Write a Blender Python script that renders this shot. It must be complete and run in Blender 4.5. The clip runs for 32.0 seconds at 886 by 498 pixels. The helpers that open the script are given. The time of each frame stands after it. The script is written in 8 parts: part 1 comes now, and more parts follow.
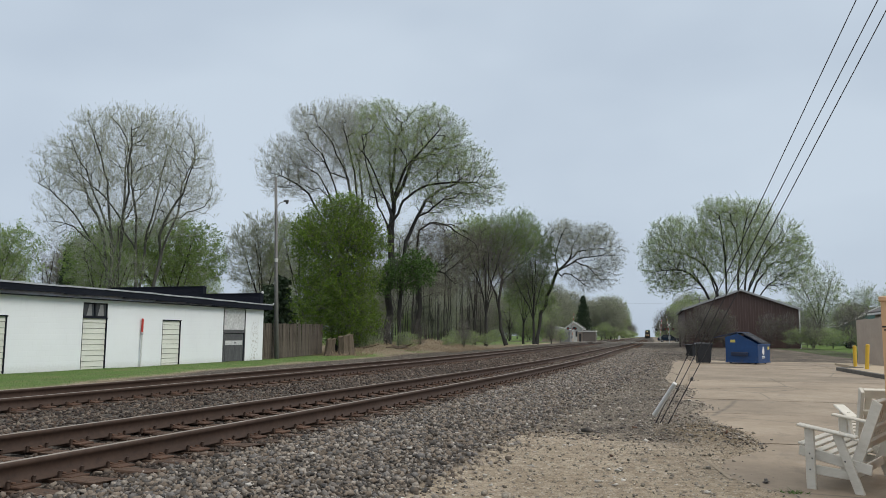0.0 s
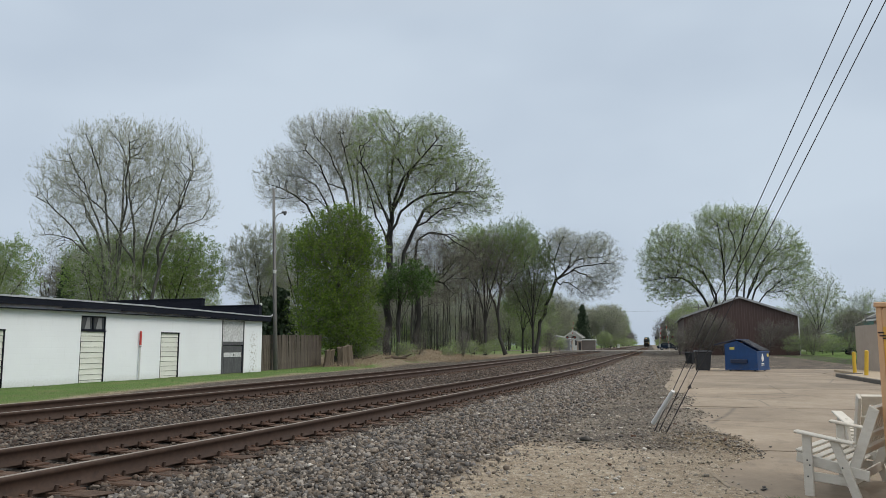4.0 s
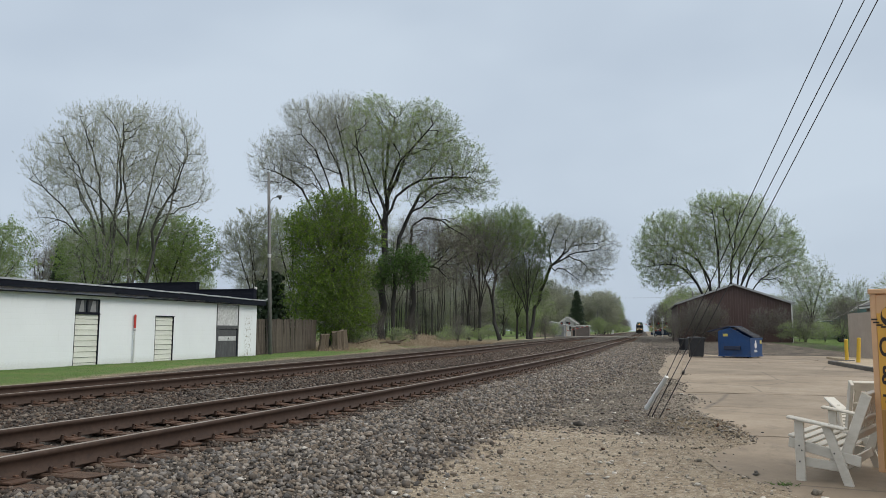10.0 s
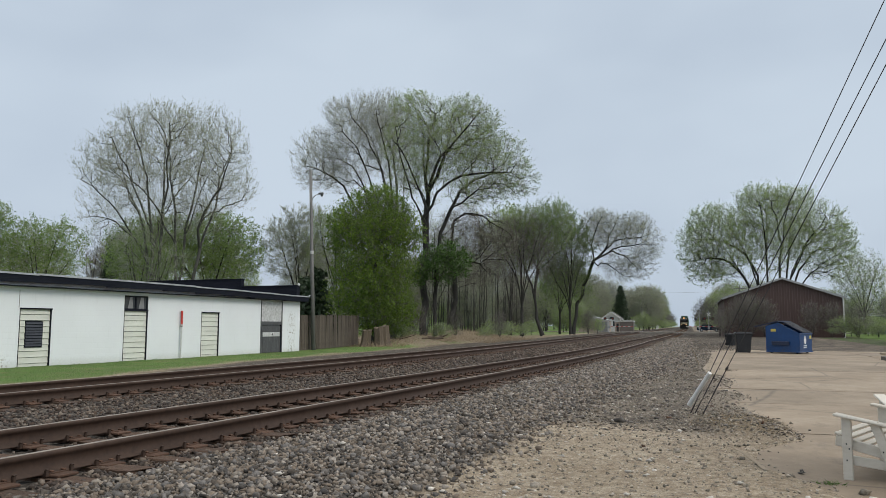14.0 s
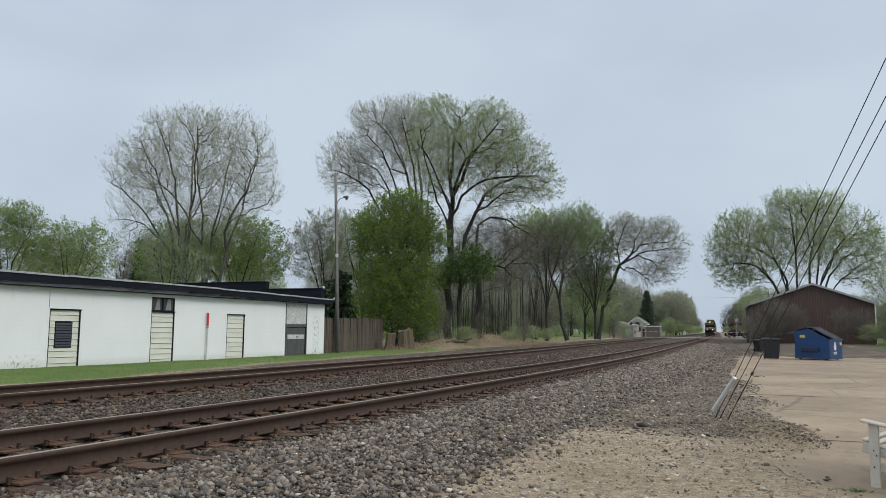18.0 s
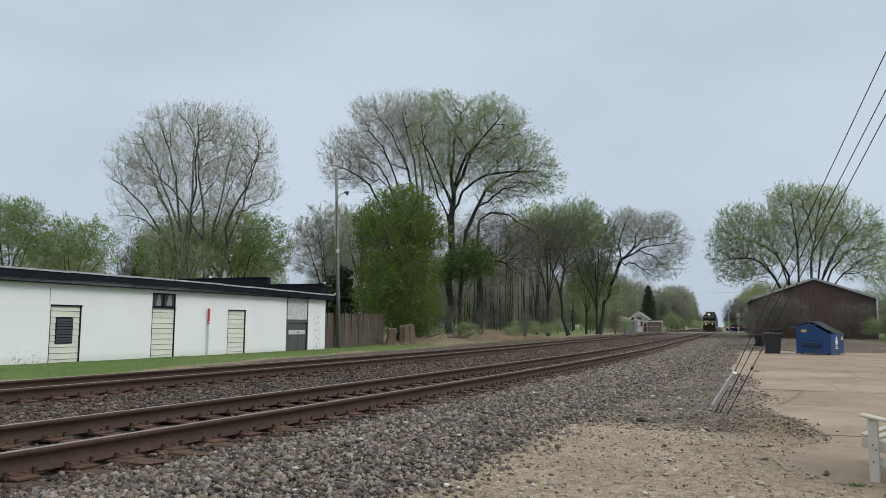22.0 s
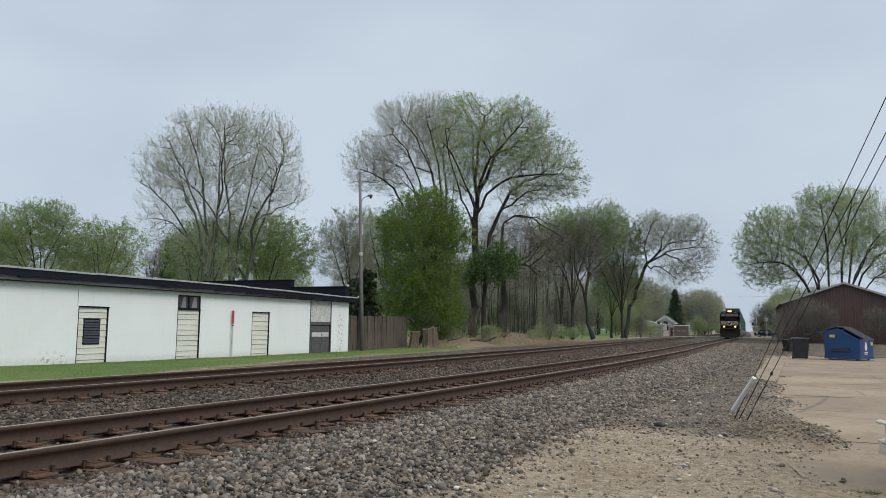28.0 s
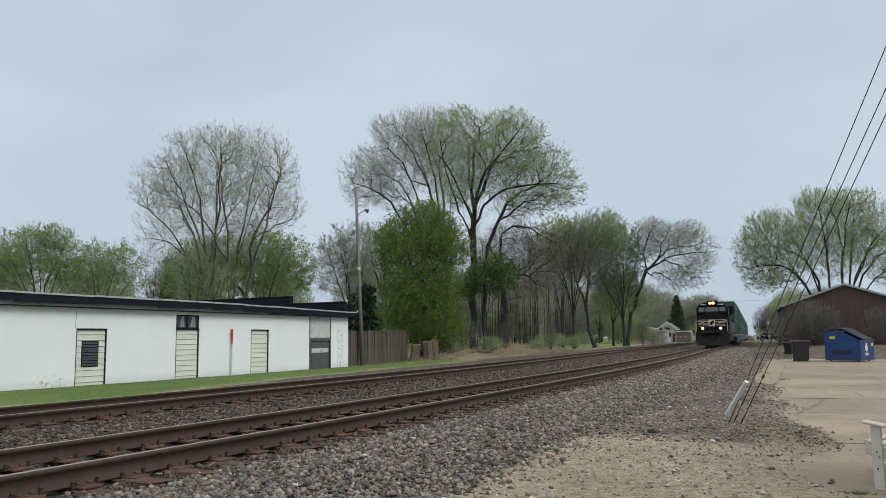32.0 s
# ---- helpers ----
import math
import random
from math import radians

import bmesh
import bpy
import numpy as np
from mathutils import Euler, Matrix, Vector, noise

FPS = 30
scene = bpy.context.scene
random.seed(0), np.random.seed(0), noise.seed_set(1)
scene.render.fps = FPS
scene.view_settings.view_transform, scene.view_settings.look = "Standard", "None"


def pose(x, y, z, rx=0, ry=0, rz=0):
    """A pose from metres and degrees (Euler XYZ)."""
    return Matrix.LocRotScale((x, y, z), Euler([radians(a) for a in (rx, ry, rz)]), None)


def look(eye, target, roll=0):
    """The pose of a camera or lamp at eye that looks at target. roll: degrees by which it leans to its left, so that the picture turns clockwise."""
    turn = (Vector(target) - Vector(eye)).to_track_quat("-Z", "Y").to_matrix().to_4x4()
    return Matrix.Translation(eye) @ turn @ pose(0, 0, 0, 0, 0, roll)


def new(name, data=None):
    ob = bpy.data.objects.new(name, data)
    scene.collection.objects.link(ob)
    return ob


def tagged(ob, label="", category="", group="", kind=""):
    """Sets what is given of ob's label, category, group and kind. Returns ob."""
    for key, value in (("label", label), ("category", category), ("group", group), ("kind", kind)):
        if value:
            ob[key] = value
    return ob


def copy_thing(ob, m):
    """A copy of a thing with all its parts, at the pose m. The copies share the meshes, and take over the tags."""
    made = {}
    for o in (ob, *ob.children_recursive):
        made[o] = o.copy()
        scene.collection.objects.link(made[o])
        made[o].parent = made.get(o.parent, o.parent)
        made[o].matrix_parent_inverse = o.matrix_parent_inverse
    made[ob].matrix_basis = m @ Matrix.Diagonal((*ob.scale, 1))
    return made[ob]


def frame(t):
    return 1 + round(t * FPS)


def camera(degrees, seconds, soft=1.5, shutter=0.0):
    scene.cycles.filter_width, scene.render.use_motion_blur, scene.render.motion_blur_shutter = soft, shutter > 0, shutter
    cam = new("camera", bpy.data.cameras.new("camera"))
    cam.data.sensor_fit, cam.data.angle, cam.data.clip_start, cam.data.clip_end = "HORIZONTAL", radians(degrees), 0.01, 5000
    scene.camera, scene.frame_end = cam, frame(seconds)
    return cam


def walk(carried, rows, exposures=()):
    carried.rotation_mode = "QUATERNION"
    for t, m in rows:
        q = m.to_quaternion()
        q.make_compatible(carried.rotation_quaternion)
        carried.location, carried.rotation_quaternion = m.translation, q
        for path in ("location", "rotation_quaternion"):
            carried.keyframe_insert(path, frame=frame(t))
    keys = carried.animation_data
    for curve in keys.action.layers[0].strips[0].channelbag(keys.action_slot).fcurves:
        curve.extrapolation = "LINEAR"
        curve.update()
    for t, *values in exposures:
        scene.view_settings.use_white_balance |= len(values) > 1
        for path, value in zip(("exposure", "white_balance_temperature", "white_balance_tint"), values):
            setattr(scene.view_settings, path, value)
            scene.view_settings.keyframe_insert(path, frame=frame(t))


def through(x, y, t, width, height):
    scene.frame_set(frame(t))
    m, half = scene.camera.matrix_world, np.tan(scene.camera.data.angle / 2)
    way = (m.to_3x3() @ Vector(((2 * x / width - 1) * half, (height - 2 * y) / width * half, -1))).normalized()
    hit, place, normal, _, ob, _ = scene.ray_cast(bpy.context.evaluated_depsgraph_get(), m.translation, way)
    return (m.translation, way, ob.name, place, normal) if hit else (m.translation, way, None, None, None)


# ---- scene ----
cam = camera(59.9, 32.0, soft=0.7)

PATH = [
    (0, (0.002, 0.011, 1.495), (0.0, 1.998, 1.717), 0.5),
    (0.5, (0.026, 0.009, 1.501), (0.026, 1.994, 1.744), 0.3),
    (1, (0.024, 0.004, 1.498), (0.012, 1.988, 1.75), 0.4),
    (1.5, (0.023, -0.003, 1.507), (0.012, 1.981, 1.756), 0.5),
    (2, (0.034, 0.012, 1.505), (0.035, 1.997, 1.747), 0.8),
    (2.5, (0.029, -0.008, 1.502), (0.027, 1.978, 1.741), 0.6),
    (3, (0.032, -0.005, 1.497), (0.04, 1.981, 1.74), 0.2),
    (3.5, (0.029, -0.015, 1.497), (0.034, 1.969, 1.748), -0.1),
    (5.5, (0.049, 0.035, 1.483), (0.034, 2.021, 1.711), 0.4),
    (6, (0.032, 0.038, 1.493), (0.031, 2.025, 1.721), 0.4),
    (6.5, (0.037, 0.049, 1.492), (0.039, 2.035, 1.726), 0.4),
    (7, (0.032, 0.059, 1.485), (0.036, 2.046, 1.715), 0.2),
    (7.5, (0.03, 0.041, 1.489), (0.037, 2.029, 1.713), 0.2),
    (8, (0.032, 0.039, 1.484), (0.05, 2.028, 1.696), 0.5),
    (8.5, (0.026, 0.035, 1.481), (0.054, 2.024, 1.685), 0.6),
    (9, (0.018, 0.002, 1.487), (0.048, 1.991, 1.691), 0.4),
    (9.5, (0.025, 0.004, 1.488), (0.047, 1.993, 1.697), 0.3),
    (10, (0.029, 0.009, 1.484), (0.043, 1.998, 1.694), 0.3),
    (10.5, (0.025, 0.014, 1.485), (0.032, 2.003, 1.695), 0.4),
    (11, (0.034, 0.026, 1.488), (0.04, 2.015, 1.701), 0.4),
    (11.5, (0.031, 0.017, 1.486), (0.036, 2.005, 1.7), 0.4),
    (12, (0.027, 0.024, 1.483), (0.022, 2.014, 1.684), 0.8),
    (12.5, (0.037, 0.041, 1.481), (0.017, 2.032, 1.67), 0.6),
    (13, (0.095, 0.053, 1.484), (0.042, 2.045, 1.66), 0.2),
    (13.5, (0.12, 0.088, 1.49), (0.023, 2.078, 1.674), 0.5),
    (14, (0.091, 0.021, 1.489), (-0.004, 2.009, 1.687), 0.2),
    (14.5, (0.131, -0.014, 1.482), (0.018, 1.972, 1.686), 0.6),
    (15, (0.138, -0.013, 1.476), (0.019, 1.974, 1.673), 0.5),
    (15.5, (0.12, -0.017, 1.471), (-0.016, 1.969, 1.66), 0.5),
    (17.5, (0.134, 0.021, 1.465), (-0.028, 2.005, 1.664), 0.7),
    (18, (0.142, 0.033, 1.463), (-0.018, 2.016, 1.671), 0.6),
    (18.5, (0.141, 0.013, 1.462), (-0.022, 1.996, 1.663), 0.4),
    (19, (0.148, 0.041, 1.452), (-0.021, 2.024, 1.645), 0.4),
    (19.5, (0.166, 0.045, 1.456), (-0.006, 2.028, 1.644), 0.5),
    (20, (0.175, 0.049, 1.457), (0.008, 2.033, 1.644), 0.4),
    (20.5, (0.181, 0.054, 1.459), (0.018, 2.039, 1.647), 0.6),
    (21, (0.179, 0.05, 1.457), (0.017, 2.034, 1.649), 0.7),
    (21.5, (0.171, 0.039, 1.46), (0.006, 2.023, 1.657), 0.6),
    (22, (0.179, 0.064, 1.459), (0.015, 2.047, 1.655), 0.5),
    (22.5, (0.185, 0.065, 1.455), (0.028, 2.049, 1.65), 0.7),
    (23, (0.183, 0.055, 1.457), (0.027, 2.04, 1.648), 0.8),
    (23.5, (0.182, 0.05, 1.46), (0.019, 2.034, 1.65), 0.8),
    (24, (0.189, 0.048, 1.461), (0.03, 2.032, 1.653), 0.5),
    (24.5, (0.203, 0.05, 1.46), (0.05, 2.036, 1.647), 0.2),
    (25, (0.213, 0.06, 1.459), (0.062, 2.045, 1.645), 0.3),
    (25.5, (0.205, 0.033, 1.463), (0.036, 2.016, 1.657), 0.4),
    (27.5, (0.28, 0.036, 1.462), (0.065, 2.014, 1.664), 0.4),
    (28, (0.309, 0.035, 1.462), (0.08, 2.011, 1.665), 0.8),
    (28.5, (0.318, 0.027, 1.464), (0.065, 2.002, 1.652), 0.7),
    (29, (0.284, 0.032, 1.457), (0.018, 2.005, 1.646), 0.3),
    (29.5, (0.299, 0.002, 1.471), (0.033, 1.973, 1.675), 0.4),
    (30, (0.338, 0.022, 1.469), (0.071, 1.992, 1.69), 0.3),
    (30.5, (0.373, 0.016, 1.471), (0.116, 1.986, 1.696), -0.3),
    (31, (0.403, 0.025, 1.467), (0.16, 1.997, 1.693), -0.2),
    (31.5, (0.444, 0.045, 1.468), (0.218, 2.018, 1.705), -0.4),
    (32, (0.487, -0.004, 1.46), (0.257, 1.969, 1.695), -0.8),
]
walk(cam, [(t, look(eye, target, roll)) for t, eye, target, roll in PATH])

# ---- light ----
world = bpy.data.worlds.new("overcast")
scene.world = world
world.use_nodes = True
wn = world.node_tree
wn.nodes.clear()
w_out = wn.nodes.new("ShaderNodeOutputWorld")
w_bg = wn.nodes.new("ShaderNodeBackground")
w_sky = wn.nodes.new("ShaderNodeTexSky")
w_sky.sky_type, w_sky.sun_disc = "NISHITA", False
w_sky.sun_elevation, w_sky.sun_rotation = radians(38), radians(120)
w_sky.air_density, w_sky.dust_density = 1.0, 3.0
w_tc = wn.nodes.new("ShaderNodeTexCoord")
w_sep = wn.nodes.new("ShaderNodeSeparateXYZ")
wn.links.new(w_tc.outputs["Generated"], w_sep.inputs[0])
w_map = wn.nodes.new("ShaderNodeMapping")
w_map.inputs["Scale"].default_value = (1.0, 1.0, 2.2)
wn.links.new(w_tc.outputs["Generated"], w_map.inputs["Vector"])
w_noise = wn.nodes.new("ShaderNodeTexNoise")
w_noise.inputs["Scale"].default_value = 1.9
w_noise.inputs["Detail"].default_value = 3.5
w_noise.inputs["Roughness"].default_value = 0.5
wn.links.new(w_map.outputs[0], w_noise.inputs["Vector"])
w_ramp = wn.nodes.new("ShaderNodeValToRGB")
w_ramp.color_ramp.elements[0].position, w_ramp.color_ramp.elements[0].color = 0.36, (0.507, 0.594, 0.706, 1)
w_ramp.color_ramp.elements[1].position, w_ramp.color_ramp.elements[1].color = 0.62, (0.61, 0.703, 0.808, 1)
wn.links.new(w_noise.outputs["Fac"], w_ramp.inputs[0])
w_up = wn.nodes.new("ShaderNodeMapRange")          # an overcast sky brightens towards the zenith
w_up.interpolation_type = "SMOOTHSTEP"
w_up.inputs["From Min"].default_value, w_up.inputs["From Max"].default_value = 0.40, 1.0
w_up.inputs["To Min"].default_value, w_up.inputs["To Max"].default_value = 1.0, 2.3
wn.links.new(w_sep.outputs["Z"], w_up.inputs["Value"])
w_mul = wn.nodes.new("ShaderNodeVectorMath")
w_mul.operation = "SCALE"
w_tint = wn.nodes.new("ShaderNodeMix")               # the high cloud is whiter than the low sky
w_tint.data_type = "RGBA"
w_tint.inputs["B"].default_value = (0.66, 0.645, 0.62, 1)
w_high = wn.nodes.new("ShaderNodeMapRange")
w_high.inputs["From Min"].default_value, w_high.inputs["From Max"].default_value = 0.40, 0.85
wn.links.new(w_sep.outputs["Z"], w_high.inputs["Value"])
wn.links.new(w_high.outputs[0], w_tint.inputs["Factor"])
wn.links.new(w_ramp.outputs["Color"], w_tint.inputs["A"])
wn.links.new(w_tint.outputs["Result"], w_mul.inputs[0])
wn.links.new(w_up.outputs[0], w_mul.inputs["Scale"])
w_skys = wn.nodes.new("ShaderNodeVectorMath")
w_skys.operation = "SCALE"
w_skys.inputs["Scale"].default_value = 0.07
wn.links.new(w_sky.outputs[0], w_skys.inputs[0])
w_mix = wn.nodes.new("ShaderNodeMix")
w_mix.data_type = "RGBA"
w_mix.inputs["Factor"].default_value = 0.92
wn.links.new(w_skys.outputs[0], w_mix.inputs["A"])
wn.links.new(w_mul.outputs[0], w_mix.inputs["B"])
wn.links.new(w_mix.outputs["Result"], w_bg.inputs["Color"])
wn.links.new(w_bg.outputs[0], w_out.inputs[0])

sun = new("sun", bpy.data.lights.new("sun", "SUN"))
sun.data.energy, sun.data.angle, sun.data.color = 1.3, radians(25), (1.0, 0.93, 0.83)
sun.matrix_world = look((60, -35, 55), (0, 0, 0))

# ---- materials ----
def shader(name):
    m = bpy.data.materials.new(name)
    m.use_nodes = True
    t = m.node_tree
    return m, t, t.nodes["Principled BSDF"]


def node(t, kind, **inputs):
    n = t.nodes.new(kind)
    for k, v in inputs.items():
        n.inputs[k.replace("_", " ")].default_value = v
    return n


def coords(t, scale=(1, 1, 1)):
    c = t.nodes.new("ShaderNodeTexCoord")
    m = t.nodes.new("ShaderNodeMapping")
    m.inputs["Scale"].default_value = scale
    t.links.new(c.outputs["Object"], m.inputs["Vector"])
    return m.outputs[0]


def mixc(t, fac, a, b, mode="MIX"):
    n = t.nodes.new("ShaderNodeMix")
    n.data_type, n.blend_type = "RGBA", mode
    for key, v in (("Factor", fac), ("A", a), ("B", b)):
        if isinstance(v, bpy.types.NodeSocket):
            t.links.new(v, n.inputs[key])
        else:
            n.inputs[key].default_value = v if key == "Factor" else (*v[:3], 1)
    return n.outputs["Result"]


def ramp(t, src, p0, p1, v0=0.0, v1=1.0):
    n = t.nodes.new("ShaderNodeMapRange")
    n.inputs["From Min"].default_value, n.inputs["From Max"].default_value = p0, p1
    n.inputs["To Min"].default_value, n.inputs["To Max"].default_value = v0, v1
    t.links.new(src, n.inputs["Value"])
    return n.outputs[0]


def noise_tex(t, vec, scale, detail=4.0, rough=0.6):
    n = node(t, "ShaderNodeTexNoise", Scale=scale, Detail=detail, Roughness=rough)
    t.links.new(vec, n.inputs["Vector"])
    return n.outputs["Fac"]


def bump(t, bsdf, height, strength=0.4, distance=0.02):
    n = node(t, "ShaderNodeBump", Strength=strength, Distance=distance)
    t.links.new(height, n.inputs["Height"])
    t.links.new(n.outputs[0], bsdf.inputs["Normal"])


def surface(name, a, b, rough=0.7, metal=0.0, grain=8.0, stain=0.6, stretch=(1, 1, 1), relief=0.3, depth=0.01, vary=0.0, dirt=None, dirt_amount=0.45):
    """Two-colour surface: fine grain between a and b, broad stains, optional dirt, optional change from piece to piece."""
    m, t, bs = shader(name)
    v = coords(t, stretch)
    g = noise_tex(t, v, grain, 6, 0.65)
    s = noise_tex(t, v, stain, 4, 0.6)
    col = mixc(t, ramp(t, g, 0.3, 0.7), a, b)
    col = mixc(t, ramp(t, s, 0.35, 0.75, 0.0, 0.35), col, [x * 0.6 for x in a])
    if dirt:
        d = noise_tex(t, v, stain * 3.1, 6, 0.7)
        col = mixc(t, ramp(t, d, 0.52, 0.72, 0, dirt_amount), col, dirt)
    if vary:
        oi = t.nodes.new("ShaderNodeObjectInfo")
        ge = t.nodes.new("ShaderNodeNewGeometry")
        add = t.nodes.new("ShaderNodeMath")
        add.operation = "ADD"
        t.links.new(oi.outputs["Random"], add.inputs[0])
        t.links.new(ge.outputs["Random Per Island"], add.inputs[1])
        hs = t.nodes.new("ShaderNodeHueSaturation")
        t.links.new(ramp(t, add.outputs[0], 0.2, 1.8, 1 - vary, 1 + vary), hs.inputs["Value"])
        t.links.new(col, hs.inputs["Color"])
        col = hs.outputs[0]
    t.links.new(col, bs.inputs["Base Color"])
    t.links.new(ramp(t, s, 0.2, 0.8, max(0.05, rough - 0.12), min(1, rough + 0.12)), bs.inputs["Roughness"])
    bs.inputs["Metallic"].default_value = metal
    bump(t, bs, g, relief, depth)
    return m


def crushed(name, hues, dirt, amount):
    """Broken stone: a hue of its own for every stone, fine speckle, dust in patches."""
    m, t, bs = shader(name)
    v = coords(t)
    ge = t.nodes.new("ShaderNodeNewGeometry")
    cr = t.nodes.new("ShaderNodeValToRGB")
    cr.color_ramp.interpolation = "CONSTANT"
    while len(cr.color_ramp.elements) < len(hues):
        cr.color_ramp.elements.new(0.5)
    for i, (e, h) in enumerate(zip(cr.color_ramp.elements, hues)):
        e.position = i / len(hues)
        e.color = (*h, 1)
    t.links.new(ge.outputs["Random Per Island"], cr.inputs[0])
    g = noise_tex(t, v, 70, 5, 0.7)
    col = mixc(t, ramp(t, g, 0.35, 0.7, 0, 0.45), cr.outputs[0], [x * 0.35 for x in hues[0]])
    d = noise_tex(t, v, 7, 5, 0.7)
    col = mixc(t, ramp(t, d, 0.48, 0.7, 0, amount), col, dirt)
    t.links.new(col, bs.inputs["Base Color"])
    bs.inputs["Roughness"].default_value = 0.92
    bump(t, bs, g, 0.35, 0.004)
    return m


def glow(name, color, strength):
    m, t, bs = shader(name)
    bs.inputs["Base Color"].default_value = (*color, 1)
    bs.inputs["Emission Color"].default_value = (*color, 1)
    bs.inputs["Emission Strength"].default_value = strength
    return m


def leafy(name, dark, light, rough=0.6, through=0.35):
    """Leaves: a colour for each leaf, some light passing through."""
    m, t, bs = shader(name)
    ge = t.nodes.new("ShaderNodeNewGeometry")
    v = coords(t)
    s = noise_tex(t, v, 0.55, 3, 0.5)
    col = mixc(t, ge.outputs["Random Per Island"], dark, light)
    col = mixc(t, ramp(t, s, 0.35, 0.7, 0, 0.5), col, [x * 0.62 for x in dark])
    t.links.new(col, bs.inputs["Base Color"])
    bs.inputs["Roughness"].default_value = rough
    tr = t.nodes.new("ShaderNodeBsdfTranslucent")
    t.links.new(col, tr.inputs["Color"])
    mx = t.nodes.new("ShaderNodeMixShader")
    mx.inputs[0].default_value = through
    out = t.nodes["Material Output"]
    t.links.new(bs.outputs[0], mx.inputs[1])
    t.links.new(tr.outputs[0], mx.inputs[2])
    t.links.new(mx.outputs[0], out.inputs["Surface"])
    return m


def glass(name, tint=(0.05, 0.06, 0.07), rough=0.05):
    m, t, bs = shader(name)
    bs.inputs["Base Color"].default_value = (*tint, 1)
    bs.inputs["Roughness"].default_value = rough
    bs.inputs["Specular IOR Level"].default_value = 0.8
    return m


def ground_material():
    """Soil that turns to stone bed, to grass and to worn lot by the sheet's own zones, each edge broken up by noise."""
    m, t, bs = shader("earth_and_gravel")
    v = coords(t)
    at = t.nodes.new("ShaderNodeAttribute")
    at.attribute_name = "zones"
    sep = t.nodes.new("ShaderNodeSeparateColor")
    t.links.new(at.outputs["Color"], sep.inputs[0])
    n1, n2, n3 = noise_tex(t, v, 0.7, 6, 0.7), noise_tex(t, v, 9, 5, 0.7), noise_tex(t, v, 45, 4, 0.7)
    nb = noise_tex(t, v, 0.15, 4, 0.6)
    dirt = mixc(t, ramp(t, n2, 0.38, 0.62), (0.27, 0.215, 0.155), (0.50, 0.43, 0.33))
    dirt = mixc(t, ramp(t, n1, 0.4, 0.7, 0, 0.7), dirt, (0.235, 0.185, 0.125))
    dirt = mixc(t, ramp(t, n3, 0.58, 0.66, 0, 0.7), dirt, (0.62, 0.55, 0.44))
    dirt = mixc(t, ramp(t, n3, 0.43, 0.34, 0, 0.75), dirt, (0.12, 0.095, 0.07))
    vo = node(t, "ShaderNodeTexVoronoi", Scale=15.0, Randomness=1.0)
    t.links.new(v, vo.inputs["Vector"])
    sepv = t.nodes.new("ShaderNodeSeparateColor")
    t.links.new(vo.outputs["Color"], sepv.inputs[0])
    stone = mixc(t, sepv.outputs[0], (0.045, 0.038, 0.033), (0.235, 0.21, 0.182))
    # shade in the gaps between stones, painted as near-black cell borders
    stone = mixc(t, ramp(t, vo.outputs["Distance"], 0.35, 0.65, 0, 0.85), stone, (0.022, 0.019, 0.017))
    stone = mixc(t, ramp(t, n1, 0.45, 0.7, 0, 0.5), stone, (0.10, 0.08, 0.062))
    grass = mixc(t, ramp(t, n3, 0.3, 0.7), (0.062, 0.135, 0.03), (0.165, 0.275, 0.072))
    grass = mixc(t, ramp(t, n1, 0.44, 0.64, 0, 0.5), grass, (0.23, 0.20, 0.11))
    grass = mixc(t, ramp(t, nb, 0.45, 0.7, 0, 0.5), grass, (0.07, 0.12, 0.03))
    brown = mixc(t, ramp(t, n2, 0.3, 0.7), (0.14, 0.112, 0.078), (0.33, 0.27, 0.185))

    mud = mixc(t, ramp(t, n2, 0.3, 0.7), (0.13, 0.11, 0.089), (0.275, 0.24, 0.195))
    mud = mixc(t, ramp(t, n3, 0.58, 0.68, 0, 0.75), mud, (0.42, 0.385, 0.33))
    mud = mixc(t, ramp(t, n3, 0.44, 0.34, 0, 0.75), mud, (0.06, 0.05, 0.042))

    def edge(sock, lo=0.3, hi=0.7):
        add = t.nodes.new("ShaderNodeMath")
        add.operation = "MULTIPLY_ADD"
        t.links.new(n2, add.inputs[0])
        add.inputs[1].default_value = 0.55
        sub = t.nodes.new("ShaderNodeMath")
        sub.operation = "MULTIPLY_ADD"
        t.links.new(n1, sub.inputs[0])
        sub.inputs[1].default_value = 0.7
        sub.inputs[2].default_value = -0.62
        t.links.new(sub.outputs[0], add.inputs[2])
        plus = t.nodes.new("ShaderNodeMath")
        t.links.new(sock, plus.inputs[0])
        t.links.new(add.outputs[0], plus.inputs[1])
        return ramp(t, plus.outputs[0], lo, hi)

    col = mixc(t, edge(sep.outputs[1]), dirt, grass)
    col = mixc(t, ramp(t, at.outputs["Alpha"], 0.0, 1.0, 0.0, 0.85), col, mud)
    col = mixc(t, edge(sep.outputs[2]), col, brown)
    bits = node(t, "ShaderNodeTexVoronoi", Scale=26.0, Randomness=1.0)
    t.links.new(v, bits.inputs["Vector"])
    sb = t.nodes.new("ShaderNodeSeparateColor")
    t.links.new(bits.outputs["Color"], sb.inputs[0])
    chip = t.nodes.new("ShaderNodeMath")
    chip.operation = "MULTIPLY"
    t.links.new(ramp(t, bits.outputs["Distance"], 0.42, 0.30), chip.inputs[0])
    t.links.new(ramp(t, sb.outputs[0], 0.52, 0.56), chip.inputs[1])
    bare = t.nodes.new("ShaderNodeMath")
    bare.operation = "MULTIPLY"
    t.links.new(chip.outputs[0], bare.inputs[0])
    t.links.new(ramp(t, edge(sep.outputs[1]), 0.0, 1.0, 0.9, 0.1), bare.inputs[1])
